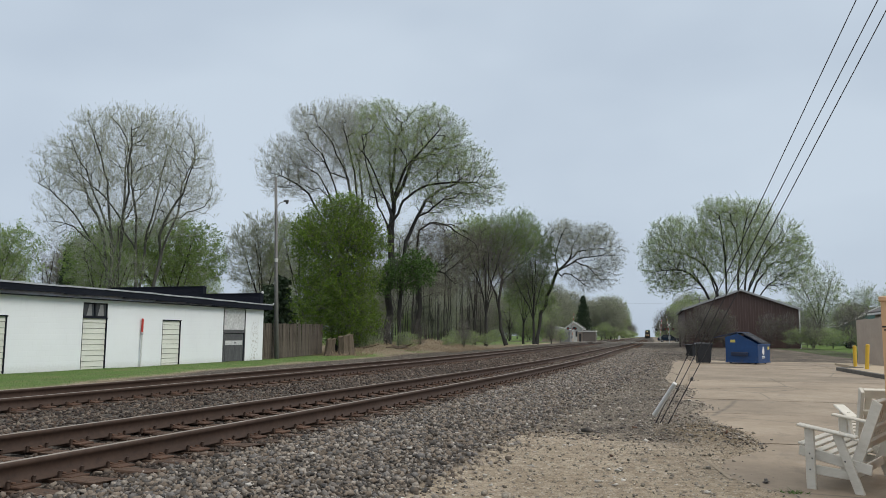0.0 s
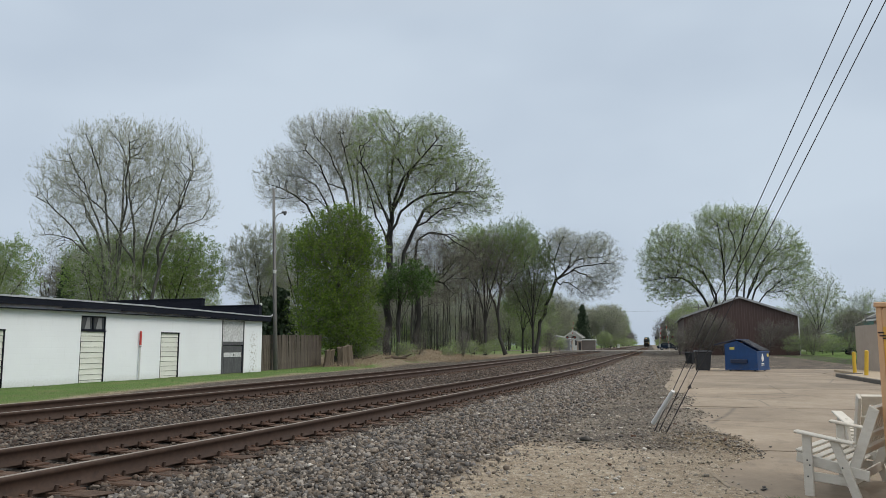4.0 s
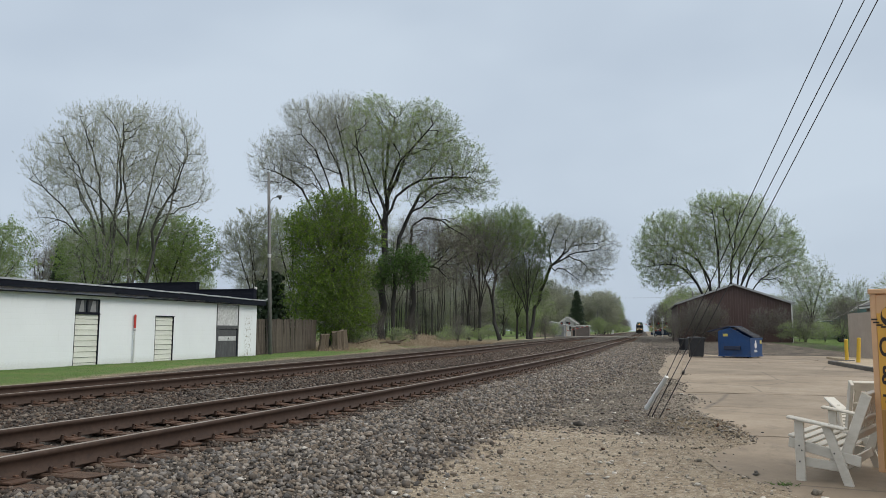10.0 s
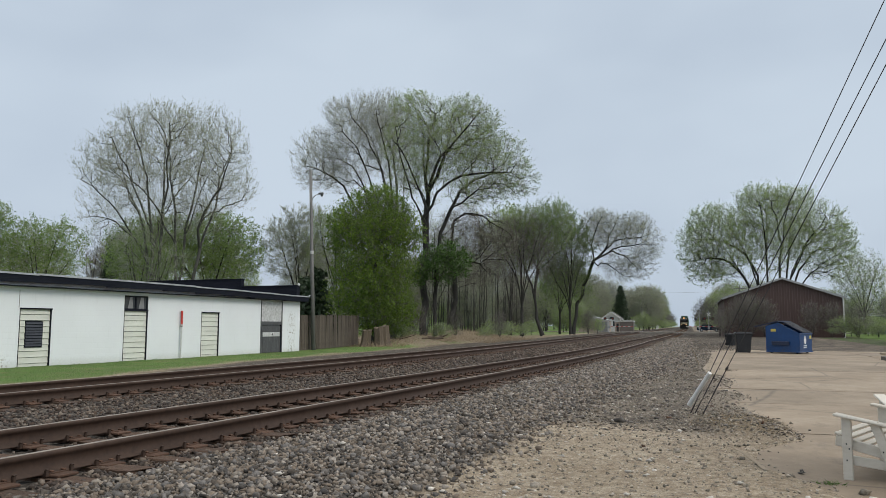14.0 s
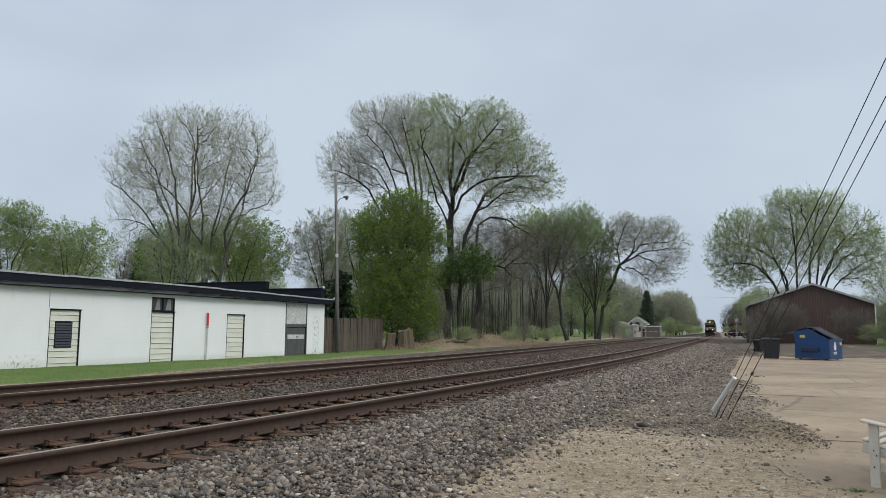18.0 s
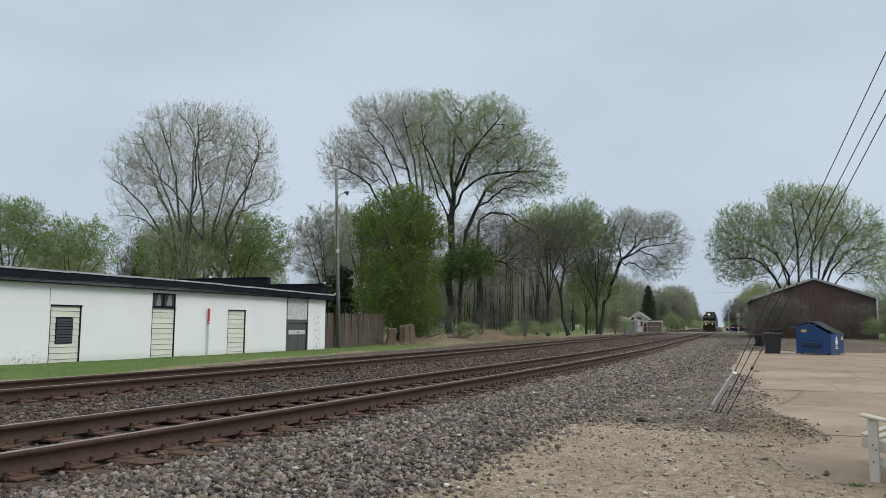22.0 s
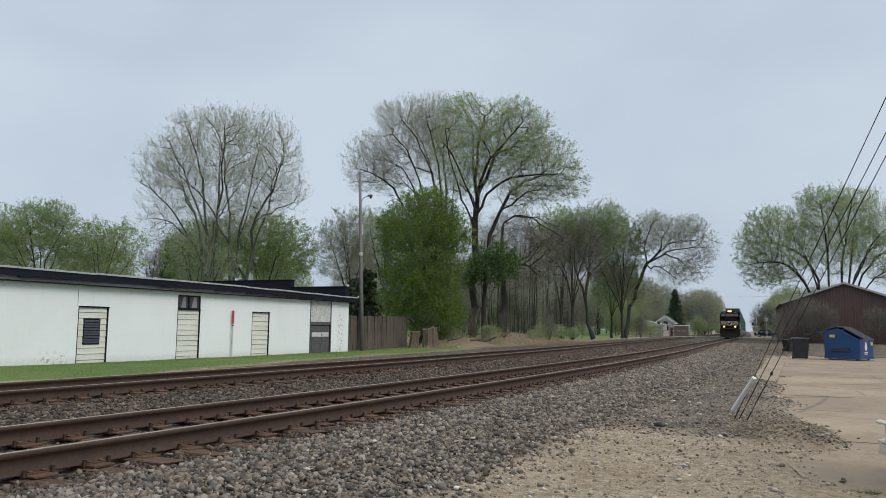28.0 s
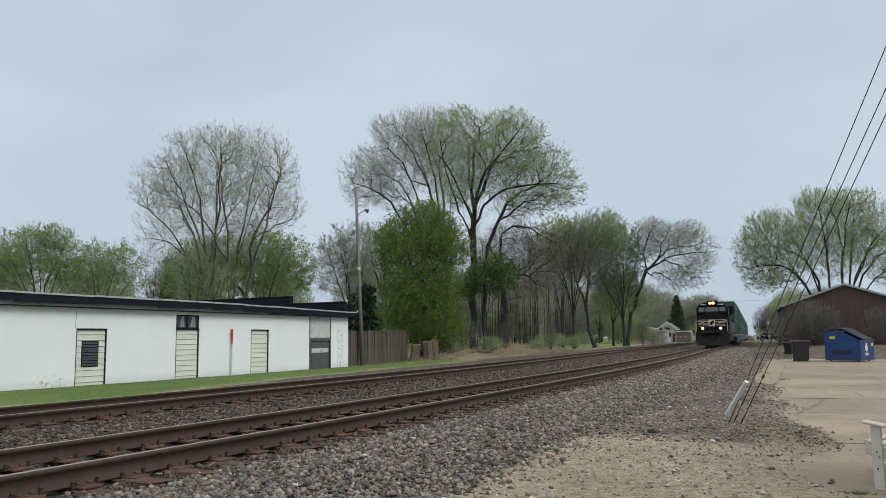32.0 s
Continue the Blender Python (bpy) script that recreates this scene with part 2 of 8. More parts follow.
    col = mixc(t, bare.outputs[0], col, mixc(t, sb.outputs[1], (0.07, 0.058, 0.048), (0.62, 0.57, 0.49)))
    fs = edge(sep.outputs[0], 0.4, 0.6)
    col = mixc(t, fs, col, stone)
    t.links.new(col, bs.inputs["Base Color"])
    bs.inputs["Roughness"].default_value = 0.95
    bs.inputs["Specular IOR Level"].default_value = 0.2
    inv = ramp(t, vo.outputs["Distance"], 0.0, 0.8, 1.0, 0.0)
    h = t.nodes.new("ShaderNodeMix")
    t.links.new(fs, h.inputs["Factor"])
    t.links.new(n3, h.inputs["A"])
    t.links.new(inv, h.inputs["B"])
    bump(t, bs, h.outputs["Result"], 0.9, 0.04)
    return m


def lot_material():
    m, t, bs = shader("worn_lot_concrete")
    v = coords(t)
    n1, n2, n3 = noise_tex(t, v, 0.35, 6, 0.65), noise_tex(t, v, 4.0, 6, 0.7), noise_tex(t, v, 60, 3, 0.7)
    col = mixc(t, ramp(t, n2, 0.3, 0.7), (0.255, 0.20, 0.14), (0.335, 0.27, 0.196))
    col = mixc(t, ramp(t, n1, 0.4, 0.65, 0, 0.8), col, (0.195, 0.157, 0.117))
    ns = noise_tex(t, coords(t, (1.0, 2.6, 1.0)), 0.9, 6, 0.75)
    col = mixc(t, ramp(t, ns, 0.55, 0.72, 0, 0.6), col, (0.125, 0.101, 0.076))
    col = mixc(t, ramp(t, ns, 0.42, 0.30, 0, 0.4), col, (0.34, 0.285, 0.215))
    col = mixc(t, ramp(t, n3, 0.6, 0.75, 0, 0.35), col, (0.15, 0.125, 0.10))
    warp = mixc(t, 0.12, v, node(t, "ShaderNodeTexNoise", Scale=1.3).outputs["Color"])
    vo = t.nodes.new("ShaderNodeTexVoronoi")
    vo.feature = "DISTANCE_TO_EDGE"
    vo.inputs["Scale"].default_value = 0.22
    t.links.new(warp, vo.inputs["Vector"])
    crack = ramp(t, vo.outputs["Distance"], 0.0, 0.008, 0.55, 0.0)
    col = mixc(t, crack, col, (0.06, 0.055, 0.045))
    oi = t.nodes.new("ShaderNodeObjectInfo")
    hs = t.nodes.new("ShaderNodeHueSaturation")
    t.links.new(ramp(t, oi.outputs["Random"], 0, 1, 0.9, 1.08), hs.inputs["Value"])
    t.links.new(col, hs.inputs["Color"])
    t.links.new(hs.outputs[0], bs.inputs["Base Color"])
    t.links.new(ramp(t, n1, 0.3, 0.7, 0.6, 0.9), bs.inputs["Roughness"])
    bump(t, bs, n2, 0.35, 0.02)
    return m


def block_paint(name, a, b, course=0.2, length=0.4, show=0.25, soot=(0.3, 0.29, 0.27), low=0.4):
    """Painted concrete block: faint courses in relief, water streaks and a dirty foot."""
    m, t, bs = shader(name)
    v = coords(t)
    br = t.nodes.new("ShaderNodeTexBrick")
    br.inputs["Scale"].default_value = 1.0
    br.inputs["Brick Width"].default_value, br.inputs["Row Height"].default_value = length, course
    br.inputs["Mortar Size"].default_value, br.inputs["Mortar Smooth"].default_value = 0.012, 0.3
    sw = t.nodes.new("ShaderNodeSeparateXYZ")
    t.links.new(v, sw.inputs[0])
    cb = t.nodes.new("ShaderNodeCombineXYZ")
    t.links.new(sw.outputs["X"], cb.inputs["X"])
    t.links.new(sw.outputs["Z"], cb.inputs["Y"])
    t.links.new(cb.outputs[0], br.inputs["Vector"])
    st = noise_tex(t, coords(t, (3.0, 3.0, 0.35)), 1.6, 5, 0.65)
    g = noise_tex(t, v, 14, 5, 0.7)
    big = noise_tex(t, v, 0.45, 4, 0.6)
    col = mixc(t, ramp(t, big, 0.35, 0.7), a, b)
    col = mixc(t, ramp(t, st, 0.6, 0.8, 0, 0.16), col, soot)
    fac = t.nodes.new("ShaderNodeMath")
    fac.operation = "MULTIPLY"
    t.links.new(br.outputs["Fac"], fac.inputs[0])
    fac.inputs[1].default_value = show
    col = mixc(t, fac.outputs[0], col, [x * 0.8 for x in a])
    rise = t.nodes.new("ShaderNodeMath")
    rise.operation = "MULTIPLY_ADD"
    t.links.new(g, rise.inputs[0])
    rise.inputs[1].default_value = -0.55
    t.links.new(sw.outputs["Z"], rise.inputs[2])
    col = mixc(t, ramp(t, rise.outputs[0], -0.35, 0.05, low, 0.0), col, (0.25, 0.25, 0.19))
    flake = noise_tex(t, v, 7.0, 5, 0.75)                  # paint flaked off in two places
    for lo, hi, top in ((-1.25, -0.35, 2.3), (-19.0, -17.6, 0.55)):
        near = t.nodes.new("ShaderNodeMath")
        near.operation = "MULTIPLY"
        t.links.new(ramp(t, sw.outputs["X"], lo, lo + 0.3), near.inputs[0])
        t.links.new(ramp(t, sw.outputs["X"], hi, hi - 0.3), near.inputs[1])
        low_part = t.nodes.new("ShaderNodeMath")
        low_part.operation = "MULTIPLY"
        t.links.new(near.outputs[0], low_part.inputs[0])
        t.links.new(ramp(t, sw.outputs["Z"], top, top - 0.4), low_part.inputs[1])
        gone = t.nodes.new("ShaderNodeMath")
        gone.operation = "MULTIPLY"
        t.links.new(low_part.outputs[0], gone.inputs[0])
        t.links.new(ramp(t, flake, 0.53, 0.58), gone.inputs[1])
        col = mixc(t, gone.outputs[0], col, (0.36, 0.36, 0.33))
    t.links.new(col, bs.inputs["Base Color"])
    bs.inputs["Roughness"].default_value = 0.75
    h = t.nodes.new("ShaderNodeMath")
    h.operation = "MULTIPLY_ADD"
    t.links.new(br.outputs["Fac"], h.inputs[0])
    h.inputs[1].default_value = -1.2
    t.links.new(g, h.inputs[2])
    bump(t, bs, h.outputs[0], 0.18, 0.006)
    return m


M = {
    "ground": ground_material(),
    "lot": lot_material(),
    "edging": surface("dusty_concrete", (0.23, 0.187, 0.135), (0.32, 0.265, 0.20), 0.95, grain=6, vary=0.2, dirt=(0.2, 0.16, 0.11), relief=0.3, depth=0.01),
    "stones": crushed("crushed_stone", ((0.062, 0.055, 0.049), (0.224, 0.185, 0.148), (0.134, 0.128, 0.123), (0.314, 0.28, 0.237), (0.095, 0.081, 0.067), (0.241, 0.222, 0.202), (0.168, 0.136, 0.106), (0.19, 0.181, 0.174), (0.112, 0.099, 0.085), (0.28, 0.235, 0.19), (0.078, 0.074, 0.071), (0.207, 0.168, 0.132), (0.37, 0.336, 0.297)), (0.196, 0.146, 0.104), 0.3),
    "oily_stones": crushed("rust_stained_stone", ((0.03, 0.024, 0.021), (0.125, 0.093, 0.071), (0.07, 0.061, 0.056), (0.165, 0.132, 0.105), (0.045, 0.036, 0.031), (0.12, 0.10, 0.087), (0.085, 0.063, 0.048), (0.23, 0.195, 0.16), (0.06, 0.047, 0.038)), (0.12, 0.069, 0.045), 0.5),
    "pale_chip": surface("pale_concrete_chip", (0.36, 0.34, 0.31), (0.62, 0.59, 0.54), 0.9, grain=18, vary=0.35, relief=0.15),
    "pebble": surface("pale_pebble", (0.20, 0.168, 0.13), (0.52, 0.475, 0.40), 0.9, grain=30, vary=0.6),
    "wall": block_paint("white_painted_block", (0.80, 0.845, 0.875), (0.76, 0.80, 0.83), show=0.05, low=0.4),
    "siding": surface("cream_boards", (0.74, 0.76, 0.70), (0.66, 0.69, 0.62), 0.65, grain=6, stretch=(1, 1, 6), dirt=(0.45, 0.44, 0.36), vary=0.05),
    "black_trim": surface("blue_black_metal", (0.008, 0.010, 0.017), (0.016, 0.019, 0.029), 0.75, grain=5, stretch=(1, 1, 8), dirt=(0.03, 0.032, 0.038)),
    "dark_wood": surface("dark_painted_wood", (0.05, 0.053, 0.06), (0.11, 0.115, 0.12), 0.7, grain=12, stretch=(6, 6, 1), dirt=(0.22, 0.22, 0.22)),
    "osb": surface("weathered_board_panel", (0.70, 0.72, 0.73), (0.34, 0.35, 0.355), 0.85, grain=9, stain=3, dirt=(0.62, 0.64, 0.64)),
    "gutter": surface("pale_gutter_metal", (0.50, 0.53, 0.55), (0.36, 0.38, 0.40), 0.45, 0.3, grain=4, dirt=(0.12, 0.12, 0.12)),
    "rail_side": surface("rusted_rail", (0.032, 0.0175, 0.011), (0.064, 0.036, 0.023), 0.75, 0.0, grain=18, stretch=(0.2, 1, 1), dirt=(0.09, 0.055, 0.038), relief=0.2, depth=0.004),
    "rail_top": surface("worn_rail_top", (0.34, 0.295, 0.25), (0.22, 0.18, 0.145), 0.45, 0.4, grain=10, stretch=(0.1, 1, 1), relief=0.1, depth=0.002),
    "tie": surface("old_creosoted_tie", (0.05, 0.030, 0.020), (0.115, 0.070, 0.046), 0.95, grain=9, stretch=(8, 0.7, 8), vary=0.3, dirt=(0.20, 0.135, 0.095), relief=0.7, depth=0.02, dirt_amount=0.6),
    "plate": surface("rust_plate", (0.075, 0.042, 0.028), (0.15, 0.085, 0.056), 0.9, 0.2, grain=25, vary=0.3, dirt=(0.07, 0.05, 0.04)),
    "fence": surface("weathered_fence_wood", (0.068, 0.055, 0.044), (0.155, 0.129, 0.104), 0.9, grain=7, stretch=(9, 9, 0.6), vary=0.4, dirt=(0.05, 0.045, 0.04), relief=0.5),
    "pole_wood": surface("grey_pole_wood", (0.12, 0.12, 0.117), (0.24, 0.24, 0.235), 0.9, grain=9, stretch=(7, 7, 0.4), relief=0.5, dirt=(0.09, 0.08, 0.07)),
    "steel": surface("galvanised_steel", (0.34, 0.36, 0.38), (0.48, 0.50, 0.52), 0.42, 0.8, grain=20, stain=3),
    "cable": surface("dark_cable", (0.035, 0.035, 0.037), (0.075, 0.075, 0.08), 0.6, 0.4, grain=30),
    "white_plastic": surface("white_plastic", (0.62, 0.63, 0.63), (0.50, 0.51, 0.51), 0.5, grain=9, dirt=(0.32, 0.30, 0.27)),
    "red": surface("red_paint", (0.55, 0.045, 0.035), (0.45, 0.04, 0.03), 0.5, grain=9),
    "stump": surface("split_stump_wood", (0.16, 0.125, 0.09), (0.065, 0.051, 0.039), 0.95, grain=6, stretch=(7, 7, 0.6), relief=0.7, dirt=(0.09, 0.075, 0.055)),
    "straw": surface("dry_brush", (0.30, 0.235, 0.155), (0.17, 0.128, 0.085), 0.95, grain=20, vary=0.4),
    "bark": surface("grey_bark", (0.052, 0.054, 0.048), (0.105, 0.107, 0.097), 0.95, grain=7, stretch=(5, 5, 0.9), relief=0.7, depth=0.03),
    "bark_dark": surface("dark_bark", (0.021, 0.021, 0.020), (0.050, 0.049, 0.045), 0.95, grain=7, stretch=(5, 5, 0.9), relief=0.7, depth=0.03),
    "twig": surface("budding_twigs", (0.25, 0.258, 0.225), (0.39, 0.40, 0.35), 0.9, grain=3, vary=0.25),
    "twig_dark": surface("brown_twigs", (0.10, 0.094, 0.085), (0.20, 0.19, 0.172), 0.9, grain=3, vary=0.3),
    "leaf_fresh": leafy("fresh_green_leaves", (0.072, 0.15, 0.022), (0.275, 0.405, 0.056), through=0.54),
    "leaf_spring": leafy("young_green_leaves", (0.14, 0.24, 0.06), (0.31, 0.43, 0.14), through=0.62),
    "leaf_mid": leafy("spring_leaves", (0.23, 0.33, 0.11), (0.43, 0.55, 0.21), through=0.62),
    "leaf_pale": leafy("pale_bud_leaves", (0.30, 0.39, 0.18), (0.50, 0.60, 0.31), through=0.62),
    "leaf_bud": leafy("grey_green_buds", (0.31, 0.345, 0.225), (0.48, 0.52, 0.37), through=0.5),
    "leaf_cedar": leafy("grey_green_needles", (0.11, 0.16, 0.075), (0.22, 0.29, 0.14), through=0.4),
    "leaf_dark": leafy("conifer_needles", (0.015, 0.035, 0.014), (0.04, 0.07, 0.03), through=0.1),
    "leaf_ivy": leafy("dark_ivy", (0.05, 0.115, 0.026), (0.13, 0.245, 0.055)),
    "grass_blade": leafy("grass_blades", (0.065, 0.145, 0.03), (0.18, 0.30, 0.075)),
    "barn": surface("brown_metal_siding", (0.084, 0.053, 0.048), (0.10, 0.064, 0.058), 0.75, 0.0, grain=1.2, stretch=(4, 4, 0.5), dirt=(0.045, 0.035, 0.032)),
    "barn_roof": surface("pale_roof_metal", (0.42, 0.43, 0.44), (0.34, 0.35, 0.36), 0.5, 0.3, grain=4),
    "blue": surface("scuffed_blue_paint", (0.004, 0.042, 0.15), (0.007, 0.06, 0.20), 0.42, grain=6, dirt=(0.05, 0.06, 0.09), relief=0.1),
    "lid_grey": surface("grey_lid_plastic", (0.05, 0.055, 0.065), (0.09, 0.095, 0.105), 0.6, grain=8),
    "shutter": surface("slate_blue_shutter", (0.035, 0.041, 0.056), (0.055, 0.062, 0.08), 0.7, grain=8),
    "blue_dark": surface("dark_blue_plastic", (0.009, 0.018, 0.05), (0.015, 0.028, 0.07), 0.5, grain=8),
    "black_plastic": surface("black_plastic", (0.008, 0.010, 0.014), (0.017, 0.020, 0.026), 0.55, grain=9, dirt=(0.045, 0.043, 0.042)),
    "yellow": surface("bollard_yellow", (0.62, 0.40, 0.03), (0.52, 0.33, 0.03), 0.5, grain=9, dirt=(0.28, 0.20, 0.06)),
    "label_yellow": surface("yellow_label", (0.65, 0.55, 0.12), (0.55, 0.46, 0.1), 0.5),
    "concrete": surface("pale_concrete", (0.36, 0.29, 0.20), (0.46, 0.38, 0.28), 0.9, grain=14, dirt=(0.22, 0.19, 0.15)),
    "kerb": surface("dark_kerb", (0.075, 0.07, 0.063), (0.15, 0.14, 0.125), 0.9, grain=14, dirt=(0.05, 0.045, 0.04)),
    "brown_brick": surface("weathered_brown_brick", (0.13, 0.115, 0.105), (0.18, 0.16, 0.147), 0.9, grain=20, dirt=(0.12, 0.10, 0.09)),
    "tan": surface("tan_stucco", (0.36, 0.305, 0.255), (0.42, 0.36, 0.305), 0.85, grain=30, relief=0.3, dirt=(0.28, 0.23, 0.19)),
    "white_paint": surface("white_house_paint", (0.76, 0.77, 0.76), (0.66, 0.67, 0.66), 0.6, grain=5, dirt=(0.45, 0.44, 0.42)),
    "shingle": surface("grey_shingle", (0.10, 0.098, 0.096), (0.17, 0.165, 0.16), 0.9, grain=14, vary=0.2),
    "bin_tan": surface("peach_bin_paint", (0.62, 0.37, 0.20), (0.66, 0.41, 0.235), 0.55, grain=3, dirt=(0.40, 0.25, 0.14), relief=0.08),
    "bin_yellow": surface("amber_bin_print", (0.68, 0.36, 0.055), (0.72, 0.40, 0.07), 0.5, grain=3, dirt=(0.50, 0.27, 0.06), relief=0.06),
    "bin_edge": surface("ochre_bin_edge", (0.42, 0.235, 0.075), (0.50, 0.29, 0.10), 0.6, grain=6),
    "print": surface("dark_brown_print", (0.022, 0.012, 0.010), (0.035, 0.020, 0.016), 0.6),
    "chair": surface("white_chair_paint", (0.64, 0.61, 0.545), (0.56, 0.53, 0.46), 0.6, grain=8, stretch=(1, 1, 3), dirt=(0.36, 0.32, 0.26), vary=0.06, relief=0.15),
    "loco": surface("black_loco_paint", (0.006, 0.006, 0.007), (0.011, 0.011, 0.012), 0.5, grain=4, dirt=(0.026, 0.022, 0.02)),
    "loco_dirty": surface("sooty_underframe", (0.007, 0.007, 0.007), (0.016, 0.015, 0.014), 0.85, grain=7, dirt=(0.03, 0.025, 0.021)),
    "loco_white": surface("white_stripe_paint", (0.66, 0.60, 0.46), (0.52, 0.47, 0.36), 0.5, grain=6),
    "orange": surface("orange_paint", (0.55, 0.14, 0.05), (0.45, 0.11, 0.04), 0.6, grain=6, dirt=(0.2, 0.08, 0.04)),
    "green_box": surface("green_container_paint", (0.026, 0.080, 0.064), (0.038, 0.105, 0.084), 0.5, grain=4, stretch=(1, 1, 0.4), dirt=(0.07, 0.10, 0.085)),
    "grey_box": surface("grey_panel", (0.20, 0.21, 0.22), (0.28, 0.29, 0.30), 0.7, grain=5, dirt=(0.14, 0.13, 0.12)),
    "teal": surface("teal_siding", (0.10, 0.19, 0.20), (0.13, 0.23, 0.24), 0.7, grain=5),
    "car_blue": surface("dark_blue_car_paint", (0.012, 0.025, 0.05), (0.016, 0.032, 0.062), 0.25, 0.3, grain=4, relief=0.02),
    "tyre": surface("tyre_rubber", (0.018, 0.018, 0.018), (0.03, 0.03, 0.03), 0.85, grain=20),
    "asphalt": surface("old_asphalt", (0.26, 0.24, 0.21), (0.34, 0.32, 0.28), 0.9, grain=20, dirt=(0.25, 0.24, 0.22)),
    "pane": glass("window_pane"),
    "lamp_on": glow("headlight_lens", (1.0, 0.52, 0.20), 3.0),
    "lamp_red": glow("red_signal_lens", (0.35, 0.03, 0.02), 0.04),
}
for nm in ("black_trim", "loco"):
    M[nm].node_tree.nodes["Principled BSDF"].inputs["Specular IOR Level"].default_value = 0.12


# ---- mesh helpers ----
def part(name, bm, material, parent=None, label="", smooth=False):
    """Links a bmesh as one mesh object under its thing or part."""
    me = bpy.data.meshes.new(name)
    bm.normal_update()
    bm.to_mesh(me)
    bm.free()
    me.materials.append(M[material])
    if smooth:
        me.shade_smooth()
    ob = new(name, me)
    ob.parent = parent
    if label:
        ob["label"] = label
    return ob


def again(name, mesh, parent, m=None):
    """Another piece on the same mesh."""
    ob = new(name, mesh)
    ob.parent = parent
    if m is not None:
        ob.matrix_basis = m
    return ob


def thing(name, m, label, category, group="", kind=""):
    ob = new(name)
    ob.matrix_basis = m
    ob.empty_display_size = 0.2
    return tagged(ob, label, category, group, kind)


def box(bm, x0, x1, y0, y1, z0, z1, bevel=0.0, m=None):
    mm = Matrix.LocRotScale(((x0 + x1) / 2, (y0 + y1) / 2, (z0 + z1) / 2), None, (x1 - x0, y1 - y0, z1 - z0))
    geo = bmesh.ops.create_cube(bm, size=1.0, matrix=mm)
    if bevel:
        edges = list({e for v in geo["verts"] for e in v.link_edges})
        r = bmesh.ops.bevel(bm, geom=edges, offset=bevel, segments=1, affect="EDGES", profile=0.5)
        vs = list({v for f in r["faces"] for v in f.verts})
    else:
        vs = geo["verts"]
    if m is not None:
        bmesh.ops.transform(bm, matrix=m, verts=vs)
    return vs


def rod(bm, p0, p1, r0, r1=None, seg=8, caps=True):
    p0, p1 = Vector(p0), Vector(p1)
    d = p1 - p0
    m = Matrix.Translation((p0 + p1) / 2) @ d.to_track_quat("Z", "Y").to_matrix().to_4x4()
    return bmesh.ops.create_cone(bm, cap_ends=caps, segments=seg, radius1=r0, radius2=r0 if r1 is None else r1, depth=d.length, matrix=m)["verts"]


def prism(bm, outline, y0, y1, axis="y"):
    """A flat outline pulled from y0 to y1: along y it lies in xz, along x in yz, along z in xy."""
    def put(a, b, c):
        return {"y": (a, c, b), "x": (c, a, b), "z": (a, b, c)}[axis]
    lo = [bm.verts.new(put(a, b, y0)) for a, b in outline]
    hi = [bm.verts.new(put(a, b, y1)) for a, b in outline]
    bm.faces.new(lo)
    bm.faces.new(hi[::-1])
    n = len(outline)
    for i in range(n):
        bm.faces.new((lo[i], hi[i], hi[(i + 1) % n], lo[(i + 1) % n]))
    bmesh.ops.recalc_face_normals(bm, faces=bm.faces)


def arrays(name, verts, faces, material, parent=None, smooth=False):
    """A mesh from numpy arrays; faces all with the same number of corners."""
    verts, faces = np.asarray(verts, np.float32), np.asarray(faces, np.int32)
    me = bpy.data.meshes.new(name)
    n, k = faces.shape
    me.vertices.add(len(verts))
    me.vertices.foreach_set("co", verts.ravel())
    me.loops.add(n * k)
    me.loops.foreach_set("vertex_index", faces.ravel())
    me.polygons.add(n)
    me.polygons.foreach_set("loop_start", np.arange(0, n * k, k, dtype=np.int32))
    me.polygons.foreach_set("loop_total", np.full(n, k, np.int32))
    me.update(calc_edges=True)
    me.validate()
    me.materials.append(M[material])
    if smooth:
        me.shade_smooth()
    ob = new(name, me)
    ob.parent = parent
    return ob


def block(name, dims, material, parent, bevel=0.0, label=""):
    bm = bmesh.new()
    box(bm, *dims, bevel)
    return part(name, bm, material, parent, label)

# ---- plan: the railway's own axes ----
TURN = 74.9                      # u runs along the far straight, v to its left
AX = pose(0, 0, 0, 0, 0, TURN)
CA, SA = math.cos(radians(TURN)), math.sin(radians(TURN))
RAIL_Z, TIE_Z = 0.42, 0.215


def centre(u, track):
    """Offset of a track's centre line: a gentle bend, then straight."""
    bend, base, k = ((55.0, 3.65, 0.00092), (44.0, 9.75, 0.00092))[track]
    u = np.asarray(u, float)
    a = np.clip(bend - u, 0, bend - 2.0)
    v = base + k * a * a + np.clip(2.0 - u, 0, None) * 2 * k * (bend - 2.0)
    return v + (np.clip(u - bend, 0, None) * 0.003 if track else -np.clip((u - 58.0) * 0.0165, 0, 0.95))


def heading(u, track):
    return math.degrees(math.atan2(float(centre(u + 0.5, track) - centre(u - 0.5, track)), 1.0))


def to_world(u, v):
    return CA * u - SA * v, SA * u + CA * v


def wave(x, y, size, seed=0.0):
    """Cheap smooth unevenness, -1 to 1."""
    x, y = x / size + seed, y / size - seed
    return (np.sin(1.7 * x + 0.6 * np.sin(1.3 * y + seed)) + np.sin(2.3 * y + 0.8 * np.sin(1.9 * x + 1.0)) + np.sin(1.1 * (x + y) + 2.0 * seed)) / 3


def bed(u, v):
    """0 off the stone bed, 1 on its top."""
    r = v - (centre(u, 0) - 1.95)
    l = (centre(u, 1) + 1.7) - v
    a = np.clip(1 + r / (2.4 + 0.5 * wave(u, v, 2.3, 1.0)), 0, 1)
    b = np.clip(1 + l / 1.5, 0, 1)
    s = np.minimum(a, b)
    return s * s * (3 - 2 * s)


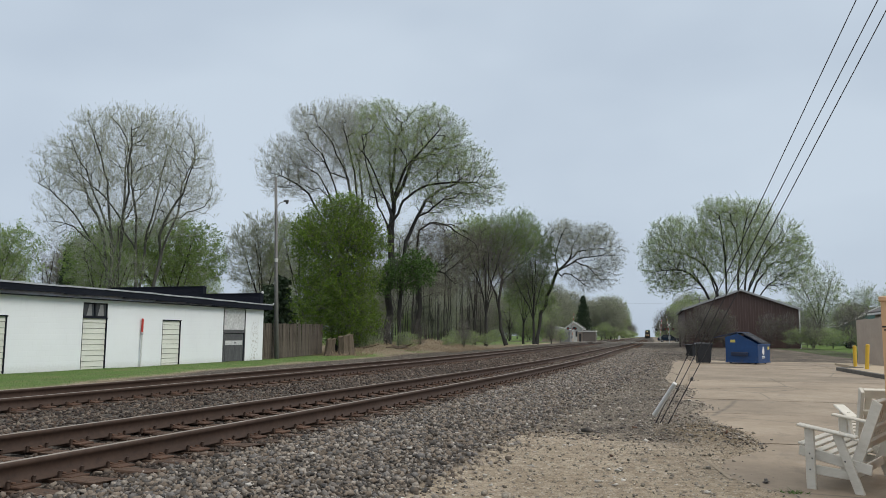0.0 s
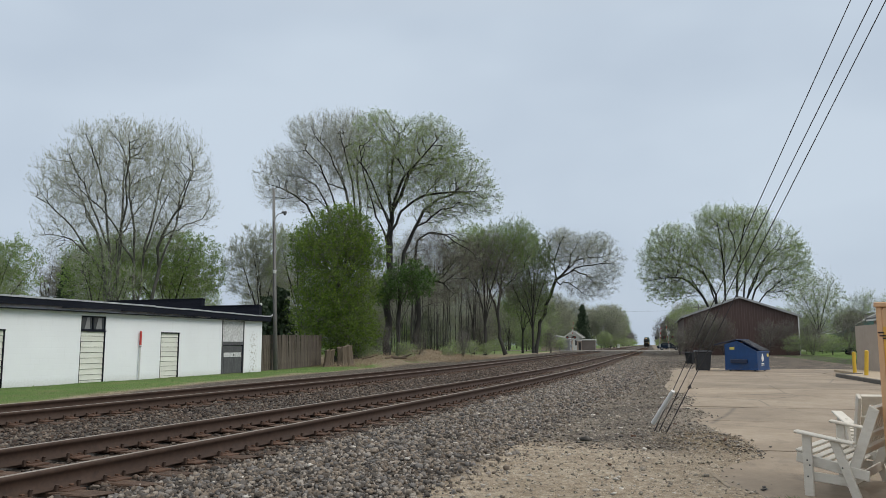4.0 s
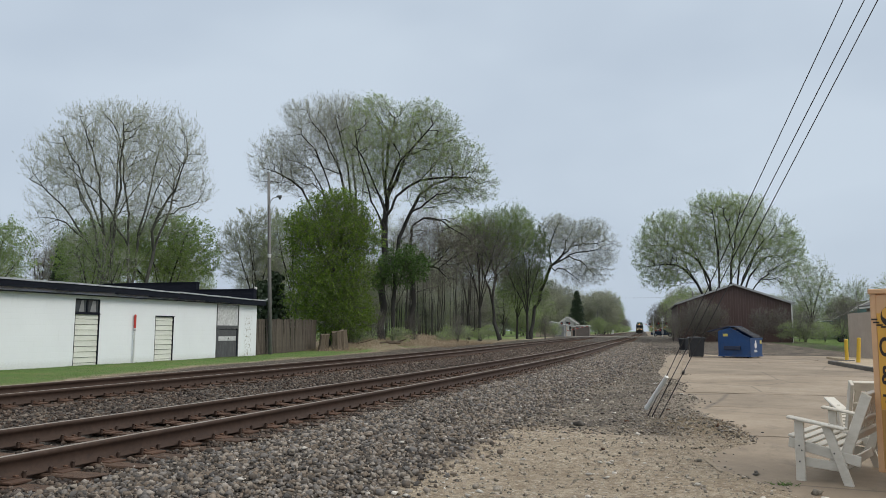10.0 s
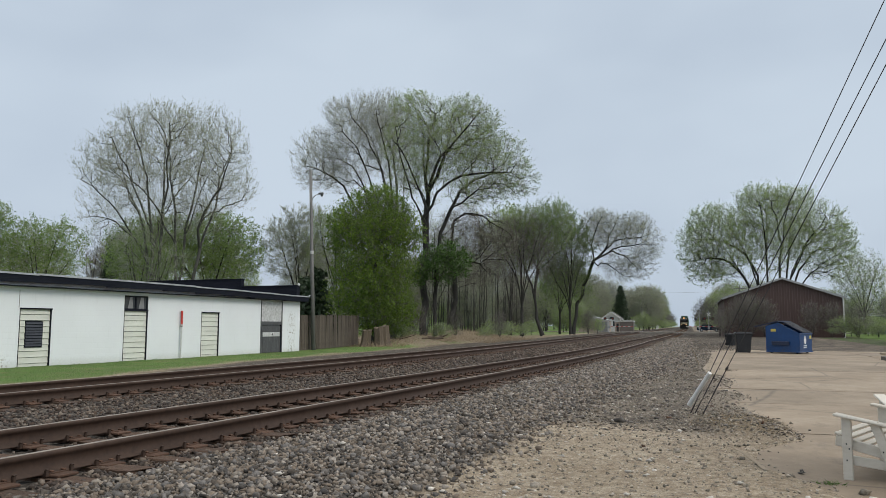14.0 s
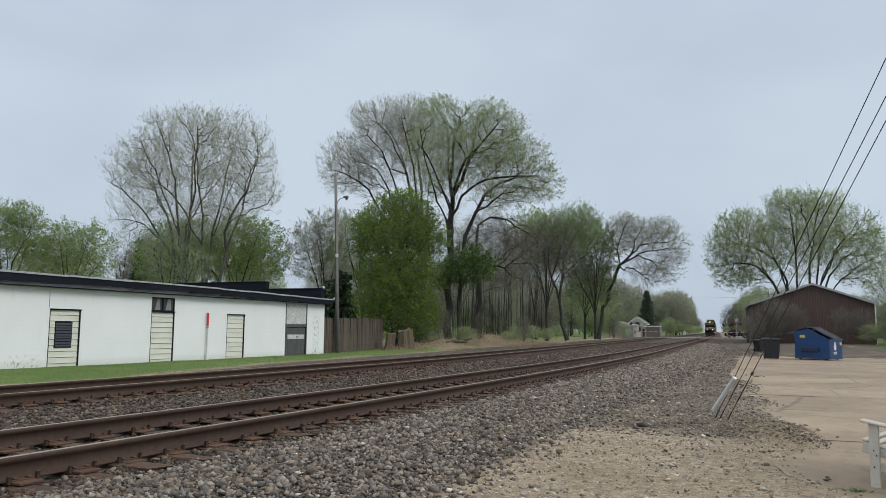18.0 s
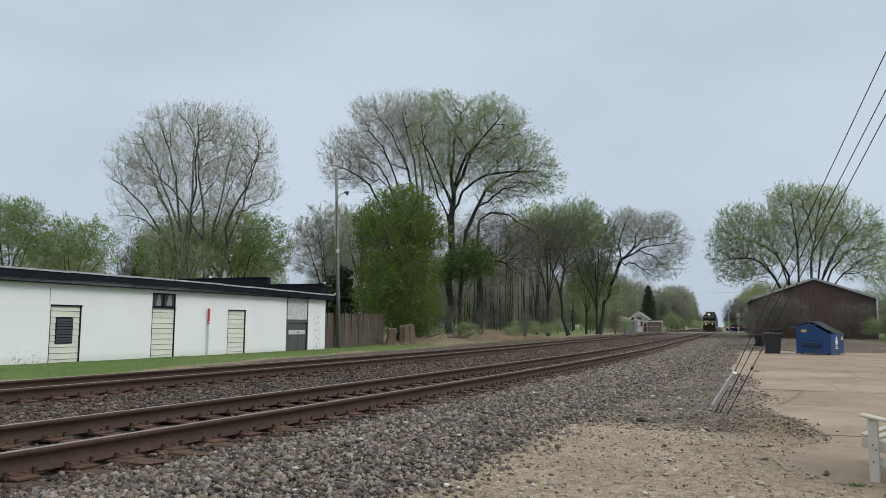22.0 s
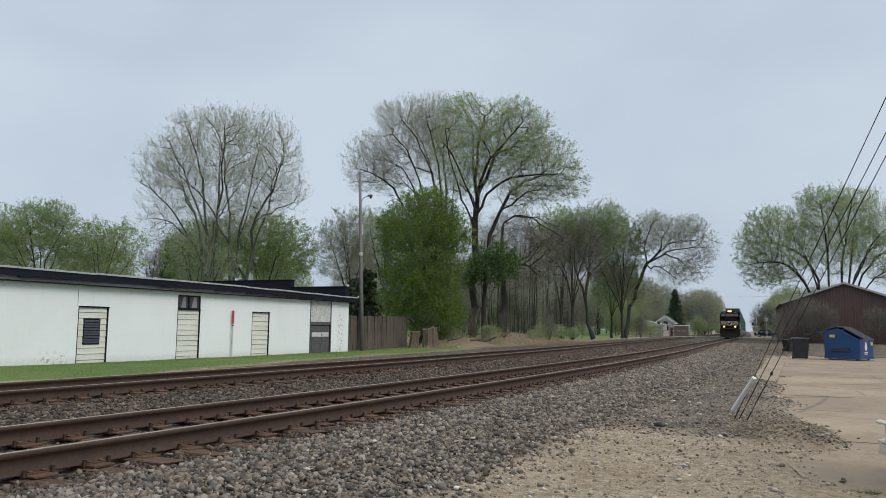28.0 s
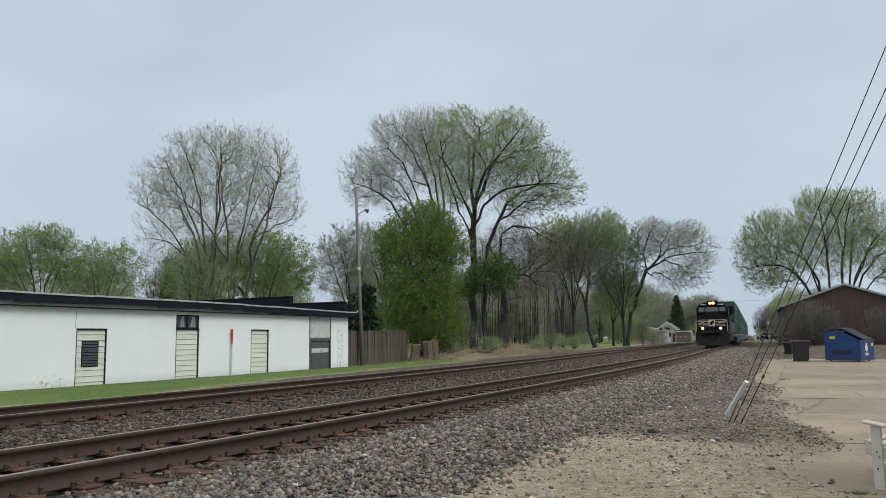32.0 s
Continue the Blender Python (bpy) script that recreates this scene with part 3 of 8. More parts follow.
def height(u, v):
    z = 0.03 * wave(u, v, 9.0) * np.clip((v - 8) / 6, 0, 1)
    z = np.where(v > 12, z + 0.05 + np.clip((v - 12) / 12, 0, 1) * 0.03, z)
    z = z * np.clip(1 - bed(u, v) * 2, 0, 1) + bed(u, v) * (TIE_Z - 0.03)
    z = z + 0.05 * wave(u, v, 1.3, 3.0) * 0.25 * (1 - bed(u, v)) * (v > 13)
    z = z + (0.035 + 0.012 * wave(u, v, 0.7, 2.0)) * (np.abs(v) < 4) * (1 - bed(u, v))
    z = z - 0.085 * np.clip((-v - 0.65 + 0.45 * wave(u, v, 0.9, 5.0)) / 0.9, 0, 1) * np.clip((v + 28.5) / 0.5, 0, 1) * np.clip((u - 6.6) / 0.5, 0, 1) * np.clip((50.2 - u) / 0.5, 0, 1)
    z = z + (0.12 + 0.03 * wave(u, v, 0.35, 4.0)) * np.exp(-((u - 12.5) / 1.25) ** 2 - ((v + 0.75) / 0.7) ** 2)
    z = z + 0.6 * np.exp(-((u - 52) / 3.0) ** 2 - ((v - 18.6) / 1.6) ** 2) * (1 + 0.3 * wave(u, v, 0.9, 2.0))
    z = z + 0.95 * np.exp(-((u - 68) / 10) ** 2 - ((v - 20.5) / 3.2) ** 2) * (1 + 0.2 * wave(u, v, 1.6, 7.0))
    z = z + np.where(v > 13, 0.25, 0.32) * np.clip((u - 70) / 50, 0, 1) * (1 - bed(u, v)) * np.clip((np.abs(v - 7) - 4) / 10, 0, 1)
    return z


def spread(dense0, dense1, step, far0, far1):
    inner = np.arange(dense0, dense1 + 1e-6, step)
    out, s = [inner[-1]], step
    while out[-1] < far1:
        s *= 1.22
        out.append(out[-1] + s)
    lo, s = [inner[0]], step
    while lo[-1] > far0:
        s *= 1.22
        lo.append(lo[-1] - s)
    return np.concatenate([lo[:0:-1], inner, out[1:]])


def shoulder(u, v):
    """Stony soil between the bed and the lot."""
    return np.clip((v + 1.5 + 0.4 * wave(u, v, 1.2, 8.0)) / 1.2, 0, 1) * np.clip((centre(u, 0) - 1.5 - v) / 2, 0, 1) * np.clip((u - 9.7 - 0.8 * wave(u, v, 1.0, 9.0)) / 2.0, 0, 1) * np.clip((130 - u) / 40, 0, 1)


def build_ground():
    us, vs = spread(-4, 75, 0.35, -2500, 3500), spread(-12, 32, 0.3, -3000, 3000)
    U, V = np.meshgrid(us, vs, indexing="ij")
    Z = height(U, V)
    X, Y = to_world(U, V)
    n, m = U.shape
    idx = np.arange(n * m).reshape(n, m)
    faces = np.stack([idx[:-1, :-1], idx[1:, :-1], idx[1:, 1:], idx[:-1, 1:]], -1).reshape(-1, 4)
    ob = arrays("ground", np.stack([X, Y, Z], -1).reshape(-1, 3), faces, "ground", smooth=True)
    b = bed(U, V)
    near_dirt = shoulder(U, V)
    verge = 0.62 * np.clip((V - centre(U, 1) - 1.5) / 1.0, 0, 1) * np.clip((centre(U, 1) + 5.9 + 2.2 * np.clip((U - 17) / 10, 0, 1) - V) / 1.8, 0, 1)
    yard = 0.58 * np.clip((U - 49) / 4, 0, 1) * np.clip((V + 21) / 2, 0, 1) * np.clip((3 - V) / 2, 0, 1) * np.clip((260 - U) / 60, 0, 1)
    stone = np.clip(np.maximum(np.maximum(np.maximum(b * 1.6, near_dirt * 0.52), verge), yard), 0, 1)
    verge_w = 4.3 + 2.1 * np.clip((U - 17) / 10, 0, 1)
    grass = np.clip((V - centre(U, 1) - verge_w - 0.6 * wave(U, V, 2.1, 6.0)) / 2.0, 0, 1) * np.clip(1.15 - 0.5 * np.clip((U - 52) / 10, 0, 1) * np.clip((26 - V) / 3, 0, 1), 0, 1)
    far_lawn = np.clip((-V - 14.2) / 0.8, 0, 1) * np.clip((U - 66 + 1.2 * wave(U, V, 2.0, 3.0)) / 2, 0, 1)
    heap = np.exp(-((U - 52) / 3.6) ** 4 - ((V - 18.8) / 2.2) ** 4)
    grass = np.clip(np.maximum(grass, far_lawn), 0, 1) * (1 - 0.85 * heap)
    brown = np.clip((U - 46) / 10, 0, 1) * np.clip((V - centre(U, 1) - 3.0) / 2, 0, 1) * np.clip((130 - U) / 30, 0, 1) * np.clip((V - 13.5) / 3 + np.clip((90 - U) / 20, 0, 1), 0, 1)
    lawn_gap = np.exp(-((U - 125) / 28) ** 2) * np.clip((V - 19) / 3, 0, 1)
    brown = np.clip(brown * (1 - 0.9 * lawn_gap), 0, 1) * 0.75
    brown = np.maximum(brown, 0.9 * heap)
    brown = np.maximum(brown, 0.95 * np.exp(-((U - 12.5) / 1.4) ** 2 - ((V + 0.75) / 0.8) ** 2))
    brown = np.maximum(brown, 0.85 * (1 - grass) * np.clip((V - centre(U, 1) - 2.5) / 0.5, 0, 1) * np.clip((120 - U) / 20, 0, 1))
    at = ob.data.color_attributes.new("zones", "FLOAT_COLOR", "POINT")
    mud = np.clip((U - 11.2 + 1.5 * wave(U, V, 1.4, 2.0)) / 3.5, 0, 1) * np.clip((V + 1.75 + 0.5 * wave(U, V, 1.1, 4.0)) / 0.9 + np.clip((U - 60) / 14, 0, 1) * 12, 0, 1) * np.clip((6 - V) / 2, 0, 1) * np.clip((V + 22) / 1.5, 0, 1)
    mud = np.maximum(mud, np.exp(-((U - 12.9) / 2.0) ** 2 - ((V + 0.6) / 0.9) ** 2))
    rgba = np.stack([stone, grass, brown, mud], -1).astype(np.float32)
    at.data.foreach_set("color", rgba.ravel())
    tagged(ob, "trodden soil with stone bed, verge grass and dead leaves", "ground", kind="structure")


def scatter_stones(name, u, v, size, material, label, seed, squash=0.85, lift=0.25):
    """Angular crushed stones, each a knocked-about block, in one mesh."""
    rng = np.random.default_rng(seed)
    n = len(u)
    cube = np.array([[-1, -1, -1], [1, -1, -1], [1, 1, -1], [-1, 1, -1], [-1, -1, 1], [1, -1, 1], [1, 1, 1], [-1, 1, 1]], float) * 0.5
    quads = np.array([[0, 3, 2, 1], [4, 5, 6, 7], [0, 1, 5, 4], [1, 2, 6, 5], [2, 3, 7, 6], [3, 0, 4, 7]])
    p = cube[None] * (1 + rng.uniform(-0.3, 0.1, (n, 8, 1))) + rng.uniform(-0.13, 0.13, (n, 8, 3))
    kind = rng.random(n)                      # some split to a ridge, some to a point
    ridge, point = kind < 0.16, kind > 0.97
    p[ridge, 6] = p[ridge, 5] + (p[ridge, 6] - p[ridge, 5]) * 0.12
    p[ridge, 7] = p[ridge, 4] + (p[ridge, 7] - p[ridge, 4]) * 0.12
    tip = p[point, 4:8].mean(1, keepdims=True)
    p[point, 4:8] = tip + (p[point, 4:8] - tip) * 0.3
    p = p * rng.uniform(0.42, 1.45, (n, 1, 3)) * np.asarray(size).reshape(-1, 1, 1)
    q = rng.normal(size=(n, 4))
    q /= np.linalg.norm(q, axis=1, keepdims=True)
    w, x, y, z = q.T
    R = np.stack([1 - 2 * (y * y + z * z), 2 * (x * y - w * z), 2 * (x * z + w * y), 2 * (x * y + w * z), 1 - 2 * (x * x + z * z), 2 * (y * z - w * x),
                  2 * (x * z - w * y), 2 * (y * z + w * x), 1 - 2 * (x * x + y * y)], -1).reshape(n, 3, 3)
    p = np.einsum("nij,nkj->nki", R, p)
    p[..., 2] *= squash
    X, Y = to_world(u, v)
    base = np.stack([X, Y, height(u, v) + np.asarray(size) * lift * rng.uniform(-0.3, 2.0, n)], -1)
    p = p + base[:, None, :]
    f = quads[None] + (np.arange(n) * 8)[:, None, None]
    ob = arrays(name, p.reshape(-1, 3), f.reshape(-1, 4), material)
    return tagged(ob, label, "stones", kind="stuff")


def build_stones():
    rng = np.random.default_rng(4)
    n = 270000
    u = 1.5 + 88 * rng.random(n) ** 2.1
    v = np.where(rng.random(n) < 0.45, rng.uniform(-0.8, 5.0, n), rng.uniform(-1.5, 15.5, n))
    b = bed(u, v)
    keep = rng.random(n) < np.clip(b * 2.5 - 0.13 + 0.10 * shoulder(u, v), 0, 1) * np.where(b < 0.5, 0.3 + 1.4 * b, 1.0)
    for track in (0, 1):                      # ties and rails stand clear
        off = np.abs(v - centre(u, track))
        keep &= ~((np.abs(off - 0.7535) < 0.13))
        beside = np.abs((u + 3.0) / 0.56 - np.round((u + 3.0) / 0.56)) * 0.56
        keep &= ~((beside < 0.14) & (off < 1.3) & (rng.random(n) < 0.9))
    u, v = u[keep], v[keep]
    size = (0.020 + 0.032 * rng.random(len(u)) ** 1.5) * (1 + 0.6 * np.clip((u - 8) / 30, 0, 1))
    inner = v > centre(u, 0) - 1.25
    scatter_stones("ballast", u[~inner], v[~inner], size[~inner], "stones", "grey crushed stone ballast on the track's shoulder", 5)
    scatter_stones("track_ballast", u[inner], v[inner], size[inner], "oily_stones", "rust-brown crushed stone between the rails", 15)
    n = 34000
    u = 4 + 26 * rng.random(n) ** 1.6
    v = rng.uniform(-3.2, 3.2, n)
    keep = (bed(u, v) < 0.5) & (rng.random(n) < np.clip(0.22 + 0.78 * np.exp(-((bed(u, v) - 0.12) / 0.14) ** 2), 0, 1))
    u, v = u[keep], v[keep]
    scatter_stones("loose_gravel", u, v, (0.006 + 0.026 * rng.random(len(u)) ** 3.0) * (1 + (rng.random(len(u)) > 0.985) * 1.3), "pebble", "pale loose gravel strewn over bare soil", 6)
    n = 9500
    u = 10 + 50 * rng.random(n) ** 1.1
    v = rng.normal(0.4, 0.9, n) - np.clip((u - 14) / 30, 0, 1) * 1.2
    u[:1500], v[:1500] = rng.normal(12.6, 1.0, 1500), rng.normal(-0.6, 0.55, 1500)
    scatter_stones("rubble", u, v, (0.006 + 0.03 * rng.random(n) ** 3.5) * (1 + 0.6 * np.clip((u - 15) / 20, 0, 1)), "pebble", "grey stone rubble along the lot's edge", 7)
    dirt = np.array([[12.2, 1.0], [13.4, -1.2], [12.6, -1.7], [11.9, -1.0], [12.9, 0.3], [9.7, 0.5], [15.0, -0.4]])
    scatter_stones("broken_asphalt_lump", dirt[:1, 0], dirt[:1, 1], np.array([0.2]), "kerb", "dark lump of broken asphalt on gravel", 8, squash=0.5, lift=0.1)["kind"] = ""
    n = 15000
    u = 11.3 + 60 * rng.random(n) ** 1.4
    v = rng.uniform(-1.6, 2.8, n) - np.clip((u - 40) / 30, 0, 1) * 2.5
    scatter_stones("strewn_gravel", u, v, (0.012 + 0.035 * rng.random(n) ** 2.2) * (1 + 0.8 * np.clip((u - 15) / 30, 0, 1)), "stones", "grey-brown gravel strewn between bed and lot", 12, squash=0.5)
    n = 260
    u, v = rng.normal(11.6, 1.0, n), rng.normal(-1.7, 0.8, n)
    u[:90], v[:90] = rng.normal(8.9, 0.35, 90), rng.normal(-1.25, 0.35, 90)
    scatter_stones("clod", u, v, 0.006 + 0.03 * rng.random(n) ** 3, "kerb", "dark clods and grit scattered on the lot", 14, squash=0.6, lift=0.9)
    n = 900
    u = 4.0 + 36 * rng.random(n) ** 1.4
    v = rng.normal(2.0, 1.5, n)
    v = np.where(np.abs(v - centre(u, 0) + 0.7535) < 0.25, 1.5, v)
    scatter_stones("pale_rubble", u, v, 0.018 + 0.045 * rng.random(n) ** 2.2, "pale_chip", "pale chips of broken concrete among gravel", 11, squash=0.45)
    scatter_stones("brick_fragments", dirt[1:, 0], dirt[1:, 1], np.array([0.05, 0.06, 0.05, 0.06, 0.05, 0.06]), "plate", "rust-brown brick fragments lying on the soil", 9)


def sweep(outline, us, offset, track, z0):
    """A rail's outline carried along a track."""
    pts = []
    c = centre(us, track)
    d = np.gradient(c, us)
    for y, z in outline:
        nrm = 1 / np.sqrt(1 + d * d)
        uu, vv = us - d * nrm * (offset + y), c + nrm * (offset + y)
        X, Y = to_world(uu, vv)
        pts.append(np.stack([X, Y, np.full_like(X, z0 + z)], -1))
    k, n = len(outline), len(us)
    verts = np.stack(pts, 1).reshape(-1, 3)
    i, j = np.meshgrid(np.arange(n - 1), np.arange(k), indexing="ij")
    a = i * k + j
    b = i * k + (j + 1) % k
    return verts, np.stack([a, b, b + k, a + k], -1).reshape(-1, 4)


RAIL_US = np.concatenate([np.arange(-30, 90, 1.0), np.arange(90, 900, 10.0)])
RAIL_OUTLINE = [(-0.07, 0.0), (-0.07, 0.012), (-0.012, 0.03), (-0.009, 0.13), (-0.036, 0.142), (-0.037, 0.17), (-0.028, 0.184),
                (0.028, 0.184), (0.037, 0.17), (0.036, 0.142), (0.009, 0.13), (0.012, 0.03), (0.07, 0.012), (0.07, 0.0)]


def build_track(track, label):
    tr = thing("railway_track", pose(0, 0, 0), label, "railway track", "railway tracks")
    for side in (-0.7535, 0.7535):
        v, f = sweep(RAIL_OUTLINE, RAIL_US, side, track, RAIL_Z - 0.186)
        rail = arrays("rail", v, f, "rail_side", tr)
        v, f = sweep([(-0.027, 0), (-0.026, 0.0025), (0.026, 0.0025), (0.027, 0)], RAIL_US, side, track, RAIL_Z - 0.002)
        arrays("running_surface", v, f, "rail_top", rail)["label"] = "polished steel rail top"
    rng = random.Random(track)
    tie_me = []
    for k in range(4):
        bm = bmesh.new()
        box(bm, -0.115, 0.115, -1.32, 1.32, -0.18, 0.0, 0.012)
        for vert in bm.verts:
            vert.co += Vector((rng.uniform(-1, 1) * 0.014, rng.uniform(-1, 1) * 0.06, rng.uniform(-1, 1) * 0.009))
        me = bpy.data.meshes.new("tie")
        bm.to_mesh(me)
        bm.free()
        me.materials.append(M["tie"])
        tie_me.append(me)
    bm = bmesh.new()
    box(bm, -0.105, 0.105, -0.215, 0.2, 0.0, 0.022, 0.005)
    box(bm, -0.1, 0.1, -0.105, -0.078, 0.018, 0.034, 0.004)
    box(bm, -0.1, 0.1, 0.078, 0.105, 0.018, 0.034, 0.004)
    plate_me = bpy.data.meshes.new("tie_plate")
    bm.to_mesh(plate_me)
    bm.free()
    plate_me.materials.append(M["plate"])
    bm = bmesh.new()
    box(bm, -0.009, 0.009, -0.009, 0.009, -0.03, 0.035)
    box(bm, -0.015, 0.015, -0.03, 0.012, 0.035, 0.05, 0.004)
    spike_me = bpy.data.meshes.new("spike")
    bm.to_mesh(spike_me)
    bm.free()
    spike_me.materials.append(M["plate"])
    bm = bmesh.new()
    box(bm, -0.014, 0.014, -0.022, 0.012, -0.01, 0.052, 0.005)
    box(bm, -0.017, 0.017, -0.027, 0.0, 0.048, 0.062, 0.005)
    box(bm, -0.012, 0.012, 0.01, 0.15, -0.012, 0.012)
    anchor_me = bpy.data.meshes.new("rail_anchor")
    bm.to_mesh(anchor_me)
    bm.free()
    anchor_me.materials.append(M["rail_side"])
    far_v, far_f, nf = [], [], 0
    for i in range(650):
        u = -3.0 + i * 0.56 + rng.uniform(-0.03, 0.03)
        c = float(centre(u, track))
        m = AX @ pose(u, c + rng.uniform(-0.06, 0.06), TIE_Z + rng.uniform(-0.012, 0.004), rng.uniform(-0.6, 0.6), 0, heading(u, track) + rng.uniform(-1.5, 1.5))
        if i < 110:
            tie = again("tie", tie_me[i % 4], tr, m)
            for side in (-0.7535, 0.7535):
                pl = again("tie_plate", plate_me, tr, AX @ pose(u, c + side, TIE_Z - 0.001, 0, 0, heading(u, track)))
                if i < (46 if track == 0 else 34):
                    for dx, dy, turn in ((-0.06, 0.088, 0), (0.06, 0.088, 0), (-0.06, -0.088, 180), (0.06, -0.088, 180)):
                        again("spike", spike_me, pl, pose(dx, dy, 0.0, 0, 0, turn))
                if i < 70:
                    for du in (-0.135, 0.135):
                        again("rail_anchor", anchor_me, tr, AX @ pose(u + du, c + side - 0.085, TIE_Z + 0.012, 0, 0, heading(u, track)))
        else:
            x0 = np.array([[a, b, d] for d in (-0.18, 0.0) for a, b in ((-0.115, -1.3), (0.115, -1.3), (0.115, 1.3), (-0.115, 1.3))])
            far_v.append(np.array([(m @ Vector(p))[:] for p in x0]))
            far_f.append(np.array([[4, 5, 6, 7], [0, 1, 5, 4], [1, 2, 6, 5], [2, 3, 7, 6], [3, 0, 4, 7]]) + nf)
            nf += 8
    arrays("tie_rest", np.concatenate(far_v), np.concatenate(far_f), "tie", tr)["kind"] = "stuff"
    return tr

build_ground()

# ---- white building beyond the tracks ----
BUILD = pose(-9.71, 41.72, 0, 0, 0, 71.0)       # x along the wall, y to the back
WALL_L, WALL_D = 46.0, 9.6


def roof_z(s):
    return 3.05 + 0.15 * min(1.0, max(0.0, -s / 11.0))


def wall_with_openings(bm, x0, x1, z0, z1, y0, y1, holes):
    """A wall of boxes round its openings."""
    xs = sorted({x0, x1, *[h[0] for h in holes], *[h[1] for h in holes]})
    for a, b in zip(xs, xs[1:]):
        cuts = sorted((h[2], h[3]) for h in holes if h[0] <= a and h[1] >= b)
        z = z0
        for lo, hi in cuts:
            if lo > z:
                box(bm, a, b, y0, y1, z, lo)
            z = hi
        if z < z1:
            box(bm, a, b, y0, y1, z, z1)
    bmesh.ops.remove_doubles(bm, verts=bm.verts, dist=0.0005)


def build_white_building():
    b = thing("white_building", BUILD, "long low white-painted block building with boarded doorways", "building")
    holes = [(-17.39, -16.10, -0.2, 2.04), (-12.73, -11.44, -0.2, 2.63), (-8.13, -6.87, -0.2, 2.06), (-3.62, -1.67, -0.2, 2.72)]
    bm = bmesh.new()
    wall_with_openings(bm, -WALL_L, 0, -0.2, 2.95, 0, 0.2, holes)
    part("front_wall", bm, "wall", b)
    block("end_wall", (-0.2, -0.003, 0.2, WALL_D, -0.2, 2.95), "wall", b)
    block("end_wall", (-WALL_L, -WALL_L + 0.2, 0.2, WALL_D, -0.2, 2.95), "wall", b)
    block("back_wall", (-WALL_L, 0, WALL_D, WALL_D + 0.2, -0.2, 2.95), "wall", b)
    bm = bmesh.new()
    ss = [-WALL_L, -30, -20, -14, -11, -9, -7, -5, -3, -1.5, 0.35]
    for a, c in zip(ss, ss[1:]):
        q = [bm.verts.new((s, y, roof_z(s) + dz + (y + 0.3) * 0.03)) for s in (a, c) for y, dz in ((-0.3, 0), (WALL_D + 0.4, 0), (WALL_D + 0.4, -0.1), (-0.3, -0.1))]
        for i in range(4):
            bm.faces.new((q[i], q[(i + 1) % 4], q[4 + (i + 1) % 4], q[4 + i]))
    bmesh.ops.remove_doubles(bm, verts=bm.verts, dist=0.001)
    part("roof", bm, "shingle", b)
    bm = bmesh.new()
    for a, c in zip(ss, ss[1:]):
        za, zc = roof_z(a), roof_z(c)
        q = [bm.verts.new(p) for p in ((a, -0.335, za - 0.33), (c, -0.335, zc - 0.28), (c, -0.335, zc - 0.05), (a, -0.335, za - 0.06),
                                       (a, -0.30, za - 0.33), (c, -0.30, zc - 0.28), (c, -0.30, zc - 0.05), (a, -0.30, za - 0.06))]
        for f in ((0, 1, 2, 3), (7, 6, 5, 4), (4, 5, 1, 0), (3, 2, 6, 7)):
            bm.faces.new([q[i] for i in f])
    part("fascia", bm, "black_trim", b, "blue-black metal fascia")
    block("soffit", (-WALL_L, 0.3, -0.299, 0.0, 2.75, 2.78), "black_trim", b)
    bm = bmesh.new()
    rng = random.Random(5)
    for a, c in zip(ss, ss[1:]):
        n = max(1, int((c - a) / 2.5))
        for i in range(n):
            p, q = a + (c - a) * i / n, a + (c - a) * (i + 1) / n
            zp, zq = roof_z(p) + rng.uniform(-.012, .012), roof_z(q) + rng.uniform(-.012, .012)
            vs = [bm.verts.new(x) for x in ((p, -0.37, zp - 0.06), (q - .01, -0.37, zq - 0.06), (q - .01, -0.37, zq + 0.0), (p, -0.37, zp + 0.0),
                                            (p, -0.2, zp - 0.055), (q - .01, -0.2, zq - 0.055), (q - .01, -0.2, zq + 0.015), (p, -0.2, zp + 0.015))]
            for f in ((0, 1, 2, 3), (3, 2, 6, 7), (4, 5, 1, 0), (1, 5, 6, 2), (0, 3, 7, 4)):
                bm.faces.new([vs[i] for i in f])
    part("drip_edge", bm, "gutter", b, "pale bent metal drip edge")
    bm = bmesh.new()
    rod(bm, (0.30, -0.36, 3.03), (0.42, -0.36, 3.13), 0.05, 0.03)
    part("gutter_end", bm, "gutter", b)
    # boarded doorways: clapboards in dark frames
    for i, (x0, x1, zt, window) in enumerate(((-17.39, -16.10, 2.04, True), (-12.73, -11.44, 2.07, False), (-8.13, -6.87, 2.06, False))):
        d = new("boarded_doorway")
        d.parent = b
        d["label"] = "doorway closed with cream clapboards in a thin dark frame"
        n = 10
        for k in range(n):
            z0 = -0.05 + (zt + 0.05) * k / n
            z1 = -0.05 + (zt + 0.05) * (k + 1) / n - 0.022
            spans = [(x0 + 0.03, x1 - 0.03)]
            if window and 0.69 < (z0 + z1) / 2 < 1.58:
                spans = [(x0 + 0.03, x0 + 0.28), (x1 - 0.31, x1 - 0.03)]
            for a, c in spans:
                bm = bmesh.new()
                prism(bm, [(0.035, z0), (0.05, z0 - 0.01), (0.065, z1), (0.1, z1), (0.1, z0)], a, c, "x")
                part("clapboard", bm, "siding", d)
        block("backing", (x0, x1, 0.1, 0.14, -0.2, zt), "dark_wood", d)
        block("jamb", (x0, x0 + 0.035, 0.0, 0.1, -0.05, zt), "black_trim", d)
        block("jamb", (x1 - 0.03, x1 + 0.005, 0.0, 0.1, -0.05, zt), "black_trim", d)
